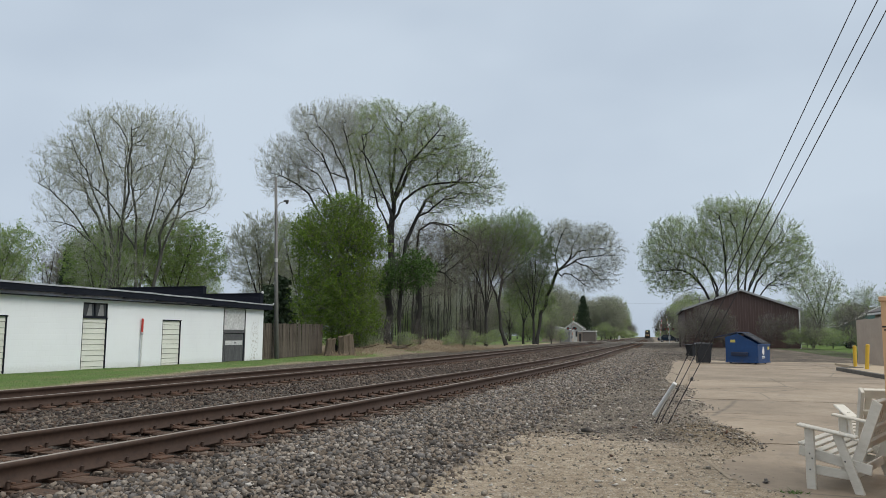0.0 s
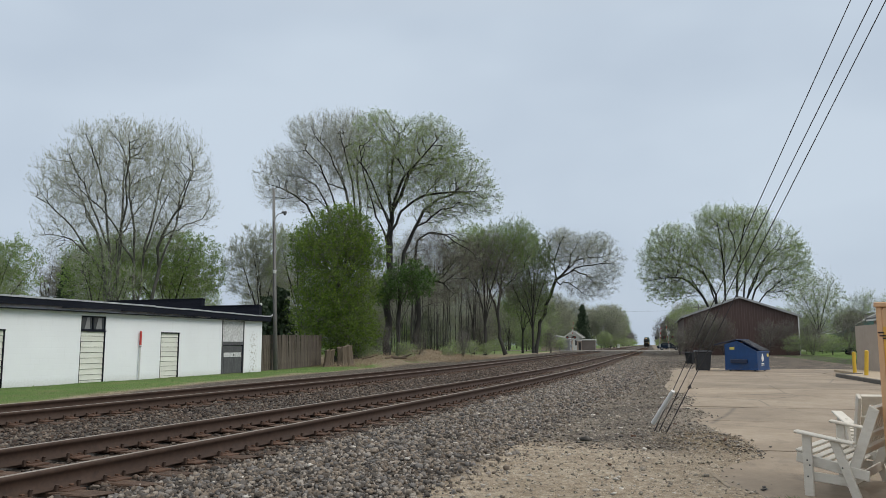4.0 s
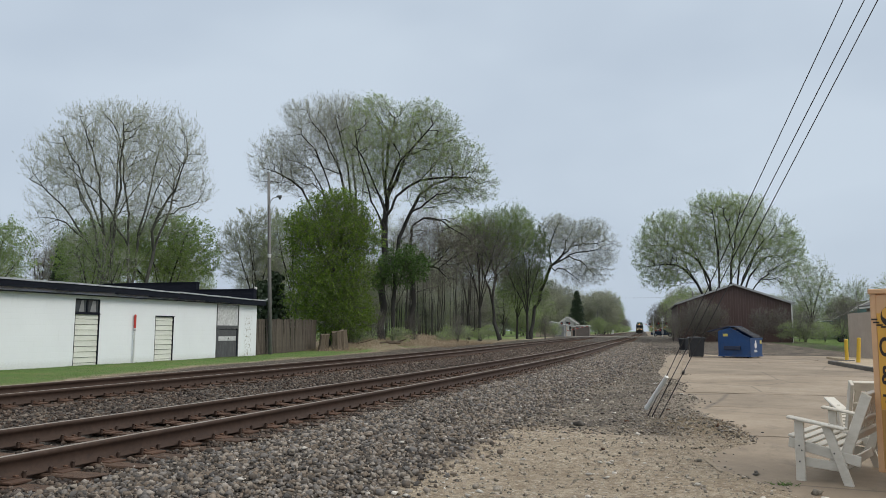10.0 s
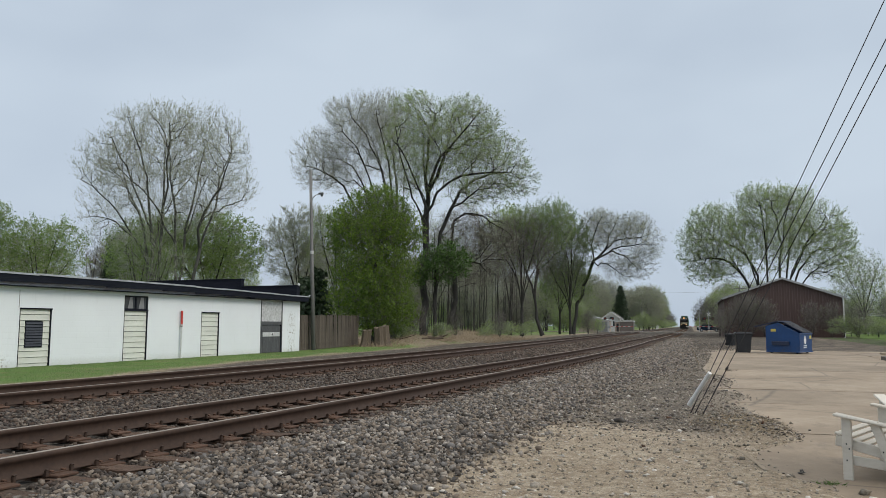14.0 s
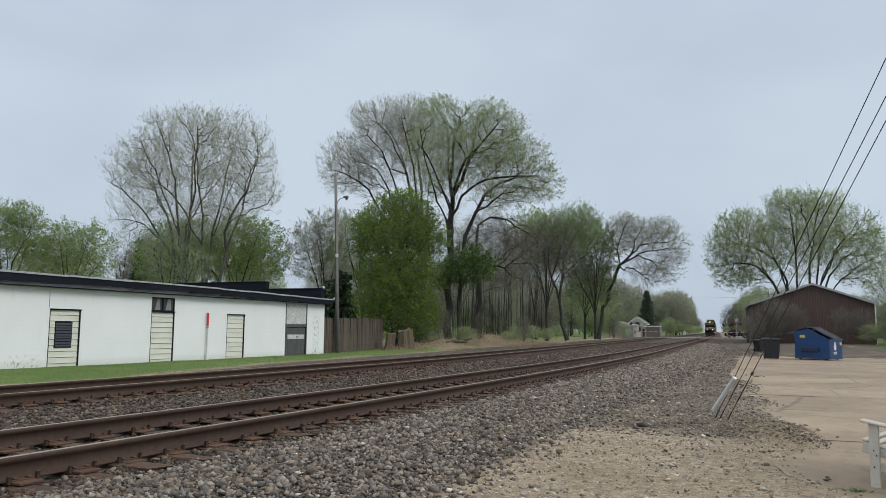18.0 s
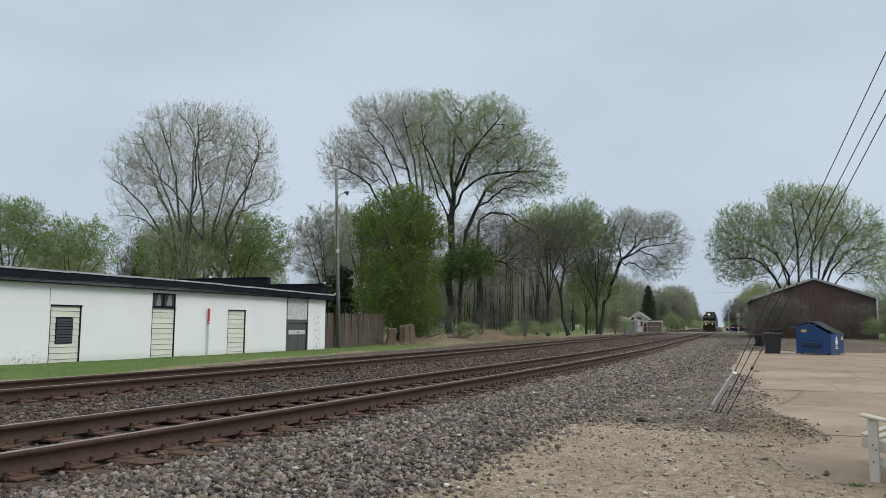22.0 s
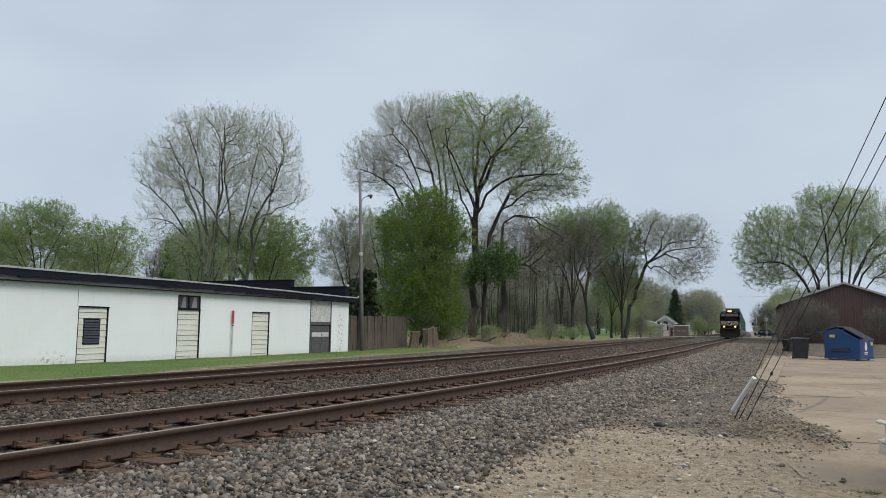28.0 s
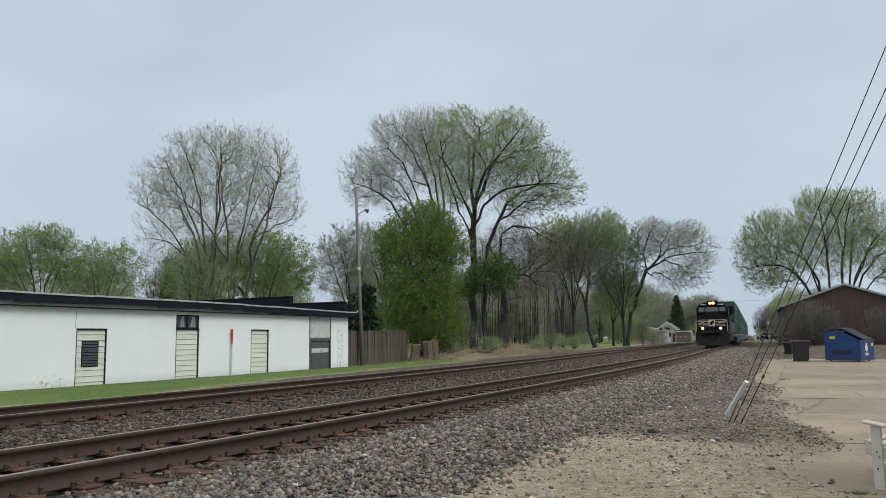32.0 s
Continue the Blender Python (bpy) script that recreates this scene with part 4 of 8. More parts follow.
        block("head", (x0, x1 + 0.02, -0.015, 0.1, zt - 0.05, zt), "black_trim", d)
        if window:
            w = new("shuttered_window")
            w.parent = d
            block("frame", (x0 + 0.28, x1 - 0.31, 0.03, 0.09, 0.69, 1.58), "black_trim", w)
            for k in range(9):
                z = 0.73 + k * 0.094
                bm = bmesh.new()
                prism(bm, [(0.005, z), (0.03, z + 0.07), (0.04, z + 0.07), (0.015, z)], x0 + 0.30, x1 - 0.33, "x")
                part("slat", bm, "shutter", w)
    # transom window
    w = new("transom_window")
    w.parent = b
    x0, x1, z0, z1 = -12.73, -11.44, 2.07, 2.63
    for a in ((x0, x1, 0.02, 0.09, z1 - 0.05, z1), (x0, x1, 0.02, 0.09, z0, z0 + 0.05), (x0, x0 + 0.05, 0.02, 0.09, z0, z1), (x1 - 0.05, x1, 0.02, 0.09, z0, z1),
              ((x0 + x1) / 2 - 0.04, (x0 + x1) / 2 + 0.04, 0.02, 0.09, z0, z1)):
        block("window_frame", a, "black_trim", w)
    block("pane", (x0 + 0.05, -12.13, 0.05, 0.06, z0 + 0.05, z1 - 0.05), "pane", w)
    block("pane", (-12.04, x1 - 0.05, 0.05, 0.06, z0 + 0.05, z1 - 0.05), "pane", w)
    for a, c in ((-12.50, -12.22), (-11.92, -11.6)):
        bm = bmesh.new()
        prism(bm, [(a, z0 + 0.05), (c, z0 + 0.05), (c - 0.05, z1 - 0.06), (a + 0.12, z1 - 0.06)], 0.046, 0.049)
        part("curtain", bm, "grey_box", w, "faded grey curtain behind glass")
    # wide doorway: board panel over a low door
    d = new("patched_doorway")
    d.parent = b
    x0, x1 = -3.62, -1.67
    block("upper_panel", (x0 + 0.03, x1 - 0.05, 0.03, 0.08, 1.66, 2.70), "osb", d, 0.005, "flaking whitewashed board panel")
    block("lintel", (x0, x1, 0.0, 0.09, 1.50, 1.66), "dark_wood", d)
    door = block("door", (x0 + 0.12, x1 - 0.12, 0.04, 0.09, -0.05, 1.46), "dark_wood", d, 0.005, "weathered dark grey low door")
    block("door_panel", (x0 + 0.25, x1 - 0.25, 0.025, 0.04, 0.1, 0.82), "dark_wood", door)
    block("letter_board", (x0 + 0.25, x1 - 0.22, 0.015, 0.04, 0.9, 1.12), "osb", door, 0.0, "pale board across the door")
    bm = bmesh.new()
    rod(bm, (-2.55, 0.0, 1.01), (-2.55, 0.03, 1.01), 0.05, seg=10)
    part("door_knob", bm, "cable", door)
    for a in ((x0, x0 + 0.06, -0.02, 0.1, -0.1, 2.72), (x1 - 0.06, x1, 0.0, 0.1, -0.1, 2.72)):
        block("jamb", a, "dark_wood", d)
    block("door_stile", (x0 + 0.06, x0 + 0.13, 0.02, 0.09, -0.05, 1.5), "black_trim", d)
    block("door_stile", (x1 - 0.13, x1 - 0.06, 0.02, 0.09, -0.05, 1.5), "black_trim", d)
    # stepped parapet of the end wall, dark-clad
    up = new("roof_parapet")
    up.parent = b
    up["label"] = "dark metal-clad stepped parapet"
    for y0, y1, zt in ((0.05, 3.72, 3.60), (3.72, WALL_D + 0.6, 4.02)):
        block("cladding", (-0.30, 0.0, y0, y1, 2.9, zt), "black_trim", up)
        block("coping", (-0.34, 0.04, y0 - 0.02, y1 + 0.02, zt, zt + 0.05), "black_trim", up)
    bm = bmesh.new()
    bmesh.ops.create_icosphere(bm, subdivisions=2, radius=0.1, matrix=Matrix.Translation((-0.1, 0.05, 3.68)) @ Matrix.Diagonal((0.8, 0.8, 0.8, 1)))
    part("eave_lamp", bm, "white_plastic", b, "small white globe lamp")
    bm = bmesh.new()
    box(bm, -17.435, -17.42, -0.006, 0.001, 2.03, 2.62)
    part("wall_crack", bm, "kerb", b)
    return b


build_white_building()
# marker post before the wall
post = thing("marker_post", BUILD @ pose(-9.53, -0.10, 0.0), "slim white marker post with a red top", "marker post")
bm = bmesh.new()
rod(bm, (0, 0, -0.2), (0.01, 0, 1.42), 0.035, 0.035, 10)
part("tube", bm, "white_plastic", post)
bm = bmesh.new()
rod(bm, (0.01, 0, 1.50), (0.013, 0, 2.05), 0.047, 0.047, 12)
rod(bm, (0.013, 0, 2.05), (0.013, 0, 2.075), 0.047, 0.03, 12)
part("red_cap", bm, "red", post)
bm = bmesh.new()
rod(bm, (0.01, 0, 1.44), (0.01, 0, 1.50), 0.055, 0.055, 12)
part("collar", bm, "white_plastic", post)
bm = bmesh.new()
rod(bm, (0.01, 0, 1.405), (0.01, 0, 1.44), 0.048, 0.048, 12)
part("band", bm, "black_trim", post)


# ---- weathered fence ----
def build_fence():
    f = thing("wooden_fence", pose(0, 0, 0), "tall weathered grey-brown board fence", "fence")
    rng = random.Random(11)
    a, b = Vector((-9.95, 42.5)), Vector((-8.25, 53.0))
    d = (b - a).normalized()
    n = int((b - a).length / 0.15)
    ang = math.degrees(math.atan2(d.y, d.x))
    mes = []
    for k in range(5):
        bm = bmesh.new()
        h = 2.0 + rng.uniform(-0.06, 0.03)
        prism(bm, [(-0.074, 0), (0.074, 0), (0.074, h - 0.006), (0.0, h), (-0.074, h - 0.01)], -0.01, 0.01)
        me = bpy.data.meshes.new("board")
        bm.to_mesh(me)
        bm.free()
        me.materials.append(M["fence"])
        mes.append(me)
    for i in range(n):
        p = a + d * (i * 0.15)
        bow = 0.25 * math.sin(i / n * 3.0)
        again("board", mes[rng.randrange(5)], f, pose(p.x + bow, p.y, 0.06 + 0.1 * i / n + rng.uniform(-0.015, 0.01), rng.uniform(-1.2, 1.2), rng.uniform(-0.8, 0.8), ang + rng.uniform(-0.8, 0.8)))
    for i in range(0, n + 1, 16):
        p = a + d * (i * 0.15)
        bm = bmesh.new()
        box(bm, -0.05, 0.05, 0.06, 0.16, -0.3, 1.75, 0.006)
        ob = part("post", bm, "fence", f)
        ob.matrix_basis = pose(p.x, p.y, 0.06, 0, 0, ang)
    for z in (0.4, 1.5):
        bm = bmesh.new()
        box(bm, 0, (b - a).length, 0.02, 0.06, z, z + 0.09)
        part("rail", bm, "fence", f).matrix_basis = pose(a.x, a.y, 0.1, 0, 0, ang)
    return f


build_fence()


# ---- light pole ----
def build_light_pole():
    p = thing("light_pole", pose(-9.45, 43.7, 0.08) @ Matrix.Diagonal((0.95, 0.95, 0.955, 1)), "weathered grey wooden pole with a small bracket lamp", "utility pole")
    bm = bmesh.new()
    rod(bm, (0.12, 0, -0.5), (-0.30, 0, 10.9), 0.135, 0.08, 14)
    part("shaft", bm, "pole_wood", p, smooth=True)
    arm = bmesh.new()
    pts = [(-0.2, 0, 8.85), (-0.12, -0.05, 9.12), (0.05, -0.12, 9.30), (0.34, -0.2, 9.36)]
    for a, b in zip(pts, pts[1:]):
        rod(arm, a, b, 0.03, seg=8)
    part("bracket_arm", arm, "steel", p)
    lm = bmesh.new()
    rod(lm, (0.28, -0.2, 9.39), (0.56, -0.26, 9.37), 0.06, 0.09, 10)
    lamp = part("lamp_head", lm, "dark_wood", p)
    lm = bmesh.new()
    rod(lm, (0.47, -0.24, 9.30), (0.47, -0.24, 9.2), 0.075, 0.055, 12)
    part("lens", lm, "pane", lamp)
    c = bmesh.new()
    rod(c, (-0.08, -0.10, 5.72), (-0.08, -0.10, 5.92), 0.09, 0.12, 10)
    part("junction_box", c, "white_plastic", p)
    c = bmesh.new()
    rod(c, (-0.02, -0.14, 0.2), (-0.22, -0.12, 8.9), 0.012, seg=6)
    part("conduit", c, "cable", p)
    c = bmesh.new()
    rod(c, (-0.30, 0.0, 10.9), (-0.305, 0, 11.05), 0.03, 0.02, 8)
    part("pole_cap", c, "steel", p)
    return p


build_light_pole()

# ---- trees ----


def unit(v):
    return v / (np.linalg.norm(v, axis=-1, keepdims=True) + 1e-9)


def limbs(spec, seed, deep):
    """Curved limbs from foot x, z by way of a middle x, z to an end x, z; their depth is drawn at random."""
    rng = np.random.default_rng(seed)
    lines = []
    for i, (x0, z0, xm, zm, x1, z1) in enumerate(spec):
        y1 = deep * (0.35 + 0.65 * rng.random()) * (1, -1)[i % 2] * min(1.0, (abs(x1 - x0) + (0.1 if z0 < 1 and abs(x1 - x0) < 0.5 else 0.5) * abs(z1 - z0)) / 6)
        t = np.linspace(0, 1, 9)[:, None]
        a, m, e = np.array((x0, 0, z0)), np.array((xm, 0.4 * y1, zm)), np.array((x1, y1, z1))
        c = 2 * m - (a + e) / 2
        p = a * (1 - t) ** 2 + 2 * c * t * (1 - t) + e * t * t
        p[1:-1] += rng.normal(size=(7, 3)) * 0.1
        lines.append(p)
    return lines


def grow(seed, stems, blobs, points, step=0.55, rag=0.11, bend=0.55, cost=0.42):
    """Branches to points strewn through the crown, each by the way that is short, smooth and near to the foot. Returns node places and their parents."""
    rng = np.random.default_rng(seed)
    b = np.array(blobs, float)
    vol = b[:, 3] * b[:, 4] * b[:, 5]
    pick = b[rng.choice(len(b), points, p=vol / vol.sum())]
    d = unit(rng.normal(size=(points, 3))) * rng.random((points, 1)) ** 0.42 * np.clip(rng.normal(1.0, rag, (points, 1)), 0.7, 1.0 + 1.6 * rag)
    goals = pick[:, :3] + d * pick[:, 3:6] + rng.normal(size=(points, 3)) * 0.2
    out = (((goals[:, None] - b[None, :, :3]) / b[None, :, 3:6]) ** 2).sum(-1).min(1)
    goals = goals[(goals[:, 2] > 0.6) & (out < 1.12)]
    room = len(goals) * 4 + 4000
    pos, tan, path, par = np.zeros((room, 3)), np.zeros((room, 3)), np.zeros(room), np.full(room, -1)
    n = 0
    for line in stems:
        p = np.array(line[0], float)
        prev = -1
        if n and p[2] > 0.5:                         # a limb that leaves an older one
            prev = int(np.argmin(np.linalg.norm(pos[:n] - p, axis=1)))
            p = pos[prev]
        else:
            pos[n], tan[n] = p, (0, 0, 1)
            prev, n = n, n + 1
        for q in line[1:]:
            q = np.array(q, float)
            k = max(1, int(np.linalg.norm(q - p) / step))
            for i in range(1, k + 1):
                pos[n] = p + (q - p) * i / k + rng.normal(size=3) * 0.02
                tan[n] = unit(pos[n] - pos[prev])
                path[n] = path[prev] + 0.3 * np.linalg.norm(pos[n] - pos[prev])
                par[n], prev, n = prev, n, n + 1
            p = q
    near = np.array([np.min(((pos[:n] - g) ** 2).sum(1)) for g in goals])
    for g in goals[np.argsort(near)]:
        v = g - pos[:n]
        dist = np.sqrt((v * v).sum(1)) + 1e-6
        turn = 1 - (v * tan[:n]).sum(1) / dist
        i = int(np.argmin(dist * (1 + bend * turn) + cost * path[:n] + 0.35 * np.clip(-v[:, 2], 0, None)))
        if dist[i] < 0.16 or n > room - 40:
            continue
        k = max(1, int(dist[i] / step))
        p0, m = pos[i].copy(), pos[i] + tan[i] * dist[i] * 0.42
        prev = i
        for j in range(1, k + 1):
            t = j / k
            pos[n] = p0 * (1 - t) ** 2 + 2 * m * t * (1 - t) + g * t * t
            tan[n] = unit(pos[n] - pos[prev])
            path[n] = path[prev] + dist[i] / k
            par[n], prev, n = prev, n, n + 1
    return pos[:n], par[:n]


def sprout(p, tan, long, blobs, rng, angle, up, out, mid):
    """Branches from points p of older wood with direction tan: start, middle and end of each."""
    n = len(p)
    perp = unit(np.cross(tan, rng.normal(size=(n, 3))))
    a = np.radians(angle * rng.uniform(0.65, 1.3, n))[:, None]
    d = tan * np.cos(a) + perp * np.sin(a) + unit(p - mid) * out
    d[:, 2] += up
    d = unit(d)
    L = long.copy()
    slack = rng.uniform(0.8, 1.5, n)
    b = np.array(blobs, float)
    for _ in range(4):
        e = p + d * L[:, None]
        g = (e[:, None] - b[None, :, :3]) / b[None, :, 3:6]
        bad = (g * g).sum(-1).min(1) > slack
        L[bad] *= 0.62
    keep = ~bad & (e[:, 2] > 0.25)
    p, d, L = p[keep], d[keep], L[keep]
    e = p + d * L[:, None]
    m = p + d * L[:, None] * 0.5 + rng.normal(size=p.shape) * (L * 0.07)[:, None]
    e[:, 2] += up * 0.22 * L
    return p, m, e, L


def along(a, m, e, n, rng, first=0.15):
    """n points on each bent branch, the last at its tip, with directions and how far along."""
    N = len(a)
    k = np.tile(np.arange(n), N)
    i = np.repeat(np.arange(N), n)
    t = np.where(k == n - 1, 1.0, first + (1 - first) * (k + rng.random(N * n)) / n)[:, None]
    p = a[i] * (1 - t) ** 2 + 2 * m[i] * t * (1 - t) + e[i] * t * t
    d = unit((m[i] - a[i]) * (1 - t) + (e[i] - m[i]) * t)
    return p, d, t[:, 0], i


def tubes(a, b, ra, rb, sides):
    """Tapered prisms from a to b."""
    d = b - a
    L = np.linalg.norm(d, axis=1, keepdims=True) + 1e-9
    d = d / L
    h = np.where(np.abs(d[:, 2:3]) < 0.9, np.array([[0, 0, 1.0]]), np.array([[1.0, 0, 0]]))
    x = np.cross(d, h)
    x /= np.linalg.norm(x, axis=1, keepdims=True)
    y = np.cross(d, x)
    ang = np.arange(sides) * 2 * np.pi / sides
    ring = np.cos(ang)[None, :, None] * x[:, None] + np.sin(ang)[None, :, None] * y[:, None]
    lo = a[:, None] + ring * ra[:, None, None]
    hi = b[:, None] + d[:, None] * (rb * 0.4)[:, None, None] + ring * rb[:, None, None]
    v = np.concatenate([lo, hi], 1)
    i = np.arange(sides)
    q = np.stack([i, (i + 1) % sides, (i + 1) % sides + sides, i + sides], -1)
    f = q[None] + (np.arange(len(a)) * 2 * sides)[:, None, None]
    return v.reshape(-1, 3), f.reshape(-1, 4)


def spikes(a, b, r, sides=3):
    """Thin pointed slivers from a to b."""
    d = b - a
    d = d / (np.linalg.norm(d, axis=1, keepdims=True) + 1e-9)
    x = np.cross(d, np.array([0.3, 0.5, 0.81]))
    x /= np.linalg.norm(x, axis=1, keepdims=True) + 1e-9
    y = np.cross(d, x)
    base = [a + (x * c + y * s) * r[:, None] for c, s in ((1, 0), (-0.5, 0.87), (-0.5, -0.87))]
    v = np.stack([*base, b], 1)
    f = np.array([[0, 1, 3], [1, 2, 3], [2, 0, 3]])[None, :sides] + (np.arange(len(a)) * 4)[:, None, None]
    return v.reshape(-1, 3), f.reshape(-1, 3)


def leaves(p, size, rng, droop=0.0, small=False):
    """Small leaves at random turns: lozenges, or narrow three-cornered ones for fine foliage."""
    n = len(p)
    d = rng.normal(size=(n, 3))
    d[:, 2] -= droop
    d /= np.linalg.norm(d, axis=1, keepdims=True)
    x = np.cross(d, rng.normal(size=(n, 3)))
    x /= np.linalg.norm(x, axis=1, keepdims=True) + 1e-9
    s = (size * rng.uniform(0.6, 1.3, n))[:, None]
    if small:
        v = np.stack([p - x * s * 0.3, p + x * s * 0.3, p + d * s * 1.1], 1)
        f = np.array([[0, 1, 2]])[None] + (np.arange(n) * 3)[:, None, None]
        return v.reshape(-1, 3), f.reshape(-1, 3)
    v = np.stack([p, p + d * s * 0.5 + x * s * 0.36, p + d * s, p + d * s * 0.5 - x * s * 0.36], 1)
    f = np.array([[0, 1, 2, 3]])[None] + (np.arange(n) * 4)[:, None, None]
    return v.reshape(-1, 3), f.reshape(-1, 4)


def build_tree(name, label, place, seed, stems, blobs, points, tip=0.017, step=0.55, twigs=2, twig_len=0.8, twig_r=0.010, upward=0.5,
               leaf=None, per_twig=1.0, leaf_size=0.1, bark="bark", twig="twig", power=2.08, category="tree", group="", thin=0.035, shoots=4, angle=36, rag=0.11, wood="trunk"):
    """Limbs that fill the crown's lobes, with shoots and twigs that carry on from them."""
    t = thing(name, place, label, category, group)
    tip = tip * 0.52
    if isinstance(stems, dict):
        stems = fan(stems, blobs)
    b = np.array(blobs, float)
    for k, line in enumerate(stems):                 # a limb ends where the crown ends
        p = np.array(line, float)
        inside = (((p[:, None] - b[None, :, :3]) / b[None, :, 3:6]) ** 2).sum(-1).min(1) < 0.92
        last = np.nonzero(inside)[0]
        if len(p) == 9 and len(last):
            stems[k] = p[:max(3, last[-1] + 1)]
    w = b[:, 3] * b[:, 4] * b[:, 5]
    mid = (b[:, :3] * w[:, None]).sum(0) / w.sum() - np.array((0, 0, 0.5 * b[:, 5].max()))
    pos, par = grow(seed, stems, b, points, step, rag)
    rng = np.random.default_rng(seed + 100)
    r = np.zeros(len(pos))
    for i in range(len(pos) - 1, -1, -1):
        r[i] = max(r[i] ** (1 / power), tip) if r[i] > 0 else tip
        if par[i] >= 0:
            r[par[i]] += r[i] ** power
    has = par >= 0
    a, e = pos[par[has]], pos[has]
    ra, rb = np.minimum(r[par[has]], r[has] * 1.35), r[has]
    ra = ra * np.clip(1.0 + 0.45 * (1.2 - a[:, 2]), 1.0, 1.5)
    big, fine = rb > 0.07, rb < 0.014
    thin_v, thin_f = tubes(a[fine], e[fine], ra[fine], rb[fine], 3)
    bv, bf, off = [], [], 0
    for sel, k in ((big, 8), (~big & ~fine, 5)):
        if sel.any():
            v, f = tubes(a[sel], e[sel], ra[sel], rb[sel], k)
            bv.append(v)
            bf.append(f + off)
            off += len(v)
    stem = arrays(wood, np.concatenate(bv), np.concatenate(bf), bark, t, smooth=True)
    if wood != "trunk":
        stem["kind"] = "stuff"
    # shoots and twigs
    outer = np.nonzero(has & (r < thin))[0]
    ends = np.setdiff1d(outer, par)
    reps = np.concatenate([np.repeat(outer, int(twigs)), np.repeat(ends, 2)])
    tan = unit(pos[reps] - pos[par[reps]])
    p = pos[reps] - tan * rng.uniform(0, step, (len(reps), 1))
    turn = np.where(np.arange(len(reps)) < len(reps) - len(ends) * 2, angle * 1.15, angle * 0.6)
    a, m, e, L = sprout(p, tan, twig_len * rng.uniform(0.7, 1.6, len(p)), b * np.array((1, 1, 1, 1.02, 1.02, 1.02)), rng, turn, upward * 0.4, 0.22, mid)
    v, q = spikes(a, m, np.full(len(a), twig_r * 0.9))
    v2, q2 = spikes(m - (m - a) * 0.25, e, np.full(len(a), twig_r * 0.7))
    thin_f = np.concatenate([thin_f[:, [0, 1, 2]], thin_f[:, [0, 2, 3]]])
    vs, fs, off = [v, v2, thin_v], [q, q2 + len(v), thin_f + len(v) + len(v2)], len(v) + len(v2) + len(thin_v)
    p, d, w, i = along(a, m, e, shoots, rng, 0.08)
    a2, m2, e2, L2 = sprout(p, d, L[i] * 0.5 * rng.uniform(0.6, 1.3, len(p)), b * np.array((1, 1, 1, 1.06, 1.06, 1.06)), rng, np.full(len(p), angle * 0.95), upward * 0.4, 0.2, mid)
    v, q = spikes(a2, e2, np.full(len(a2), twig_r * 0.55), 2)
    vs.append(v)
    fs.append(q + off)
    arrays("twig_spray", np.concatenate(vs), np.concatenate(fs), twig, t)["kind"] = "stuff"
    if leaf and per_twig:
        n = int(len(a2) * per_twig)
        h_crown = float(b[:, 5].max())
        far_out = np.linalg.norm((e2 - mid) / (b[:, 3:6].max(0) + 1e-6), axis=1) ** (0.0 if leaf_size >= 0.14 or h_crown <= 4 else 0.6 if leaf == "leaf_bud" else 1.8)
        pick = rng.choice(len(a2), n, p=far_out / far_out.sum())
        w = rng.uniform(0.2, 1.05, (n, 1))
        lp = a2[pick] * (1 - w) + e2[pick] * w + rng.normal(size=(n, 3)) * leaf_size * 0.4
        if leaf == "leaf_bud":                       # swollen buds that point on along their twigs
            ahead = unit(e2[pick] - a2[pick]) + rng.normal(size=(n, 3)) * 0.25 + np.array((0, 0, 0.25))
            v, f = spikes(lp, lp + ahead * leaf_size * rng.uniform(1.2, 2.4, (n, 1)), np.full(n, leaf_size * 0.22))
        else:
            v, f = leaves(lp, np.full(n, leaf_size), rng, 0.3, leaf_size < 0.14)
        arrays("foliage", v, f, leaf, t)["kind"] = "stuff"
    return t


def spruce(label, place, h, width, seed):
    t = thing("spruce", place, label, "tree")
    rng = np.random.default_rng(seed)
    bm = bmesh.new()
    rod(bm, (0, 0, 0), (0, 0, h), h * 0.017, 0.03, 8)
    part("trunk", bm, "bark_dark", t)
    n = int(h * 32)
    z = h * (0.12 + 0.87 * rng.random(n))
    ang = rng.uniform(0, 2 * np.pi, n)
    L = width * (1 - z / h) ** 0.8 * rng.uniform(0.7, 1.15, n) + 0.15
    o = np.stack([0 * z, 0 * z, z], -1)
    e = np.stack([np.cos(ang) * L, np.sin(ang) * L, z - L * 0.18], -1)
    v, f = spikes(o, e, np.full(n, 0.03))
    arrays("branch_whorl", v, f, "bark_dark", t)["kind"] = "stuff"
    m = n * 26
    pick = rng.integers(0, n, m)
    w = rng.uniform(0.12, 1.0, (m, 1))
    p = o[pick] * (1 - w) + e[pick] * w + rng.normal(size=(m, 3)) * 0.14
    v, f = leaves(p, np.full(m, 0.32), rng, 1.0)
    arrays("foliage", v, f, "leaf_dark", t)["kind"] = "stuff"
    return t


def fork(h, n, seed, lean=(0, 0), base=0.25):
    """A set of limbs that part from one foot (base over 0.5) or from a short trunk."""
    return {"h": h, "n": n, "seed": seed, "lean": lean, "base": base}


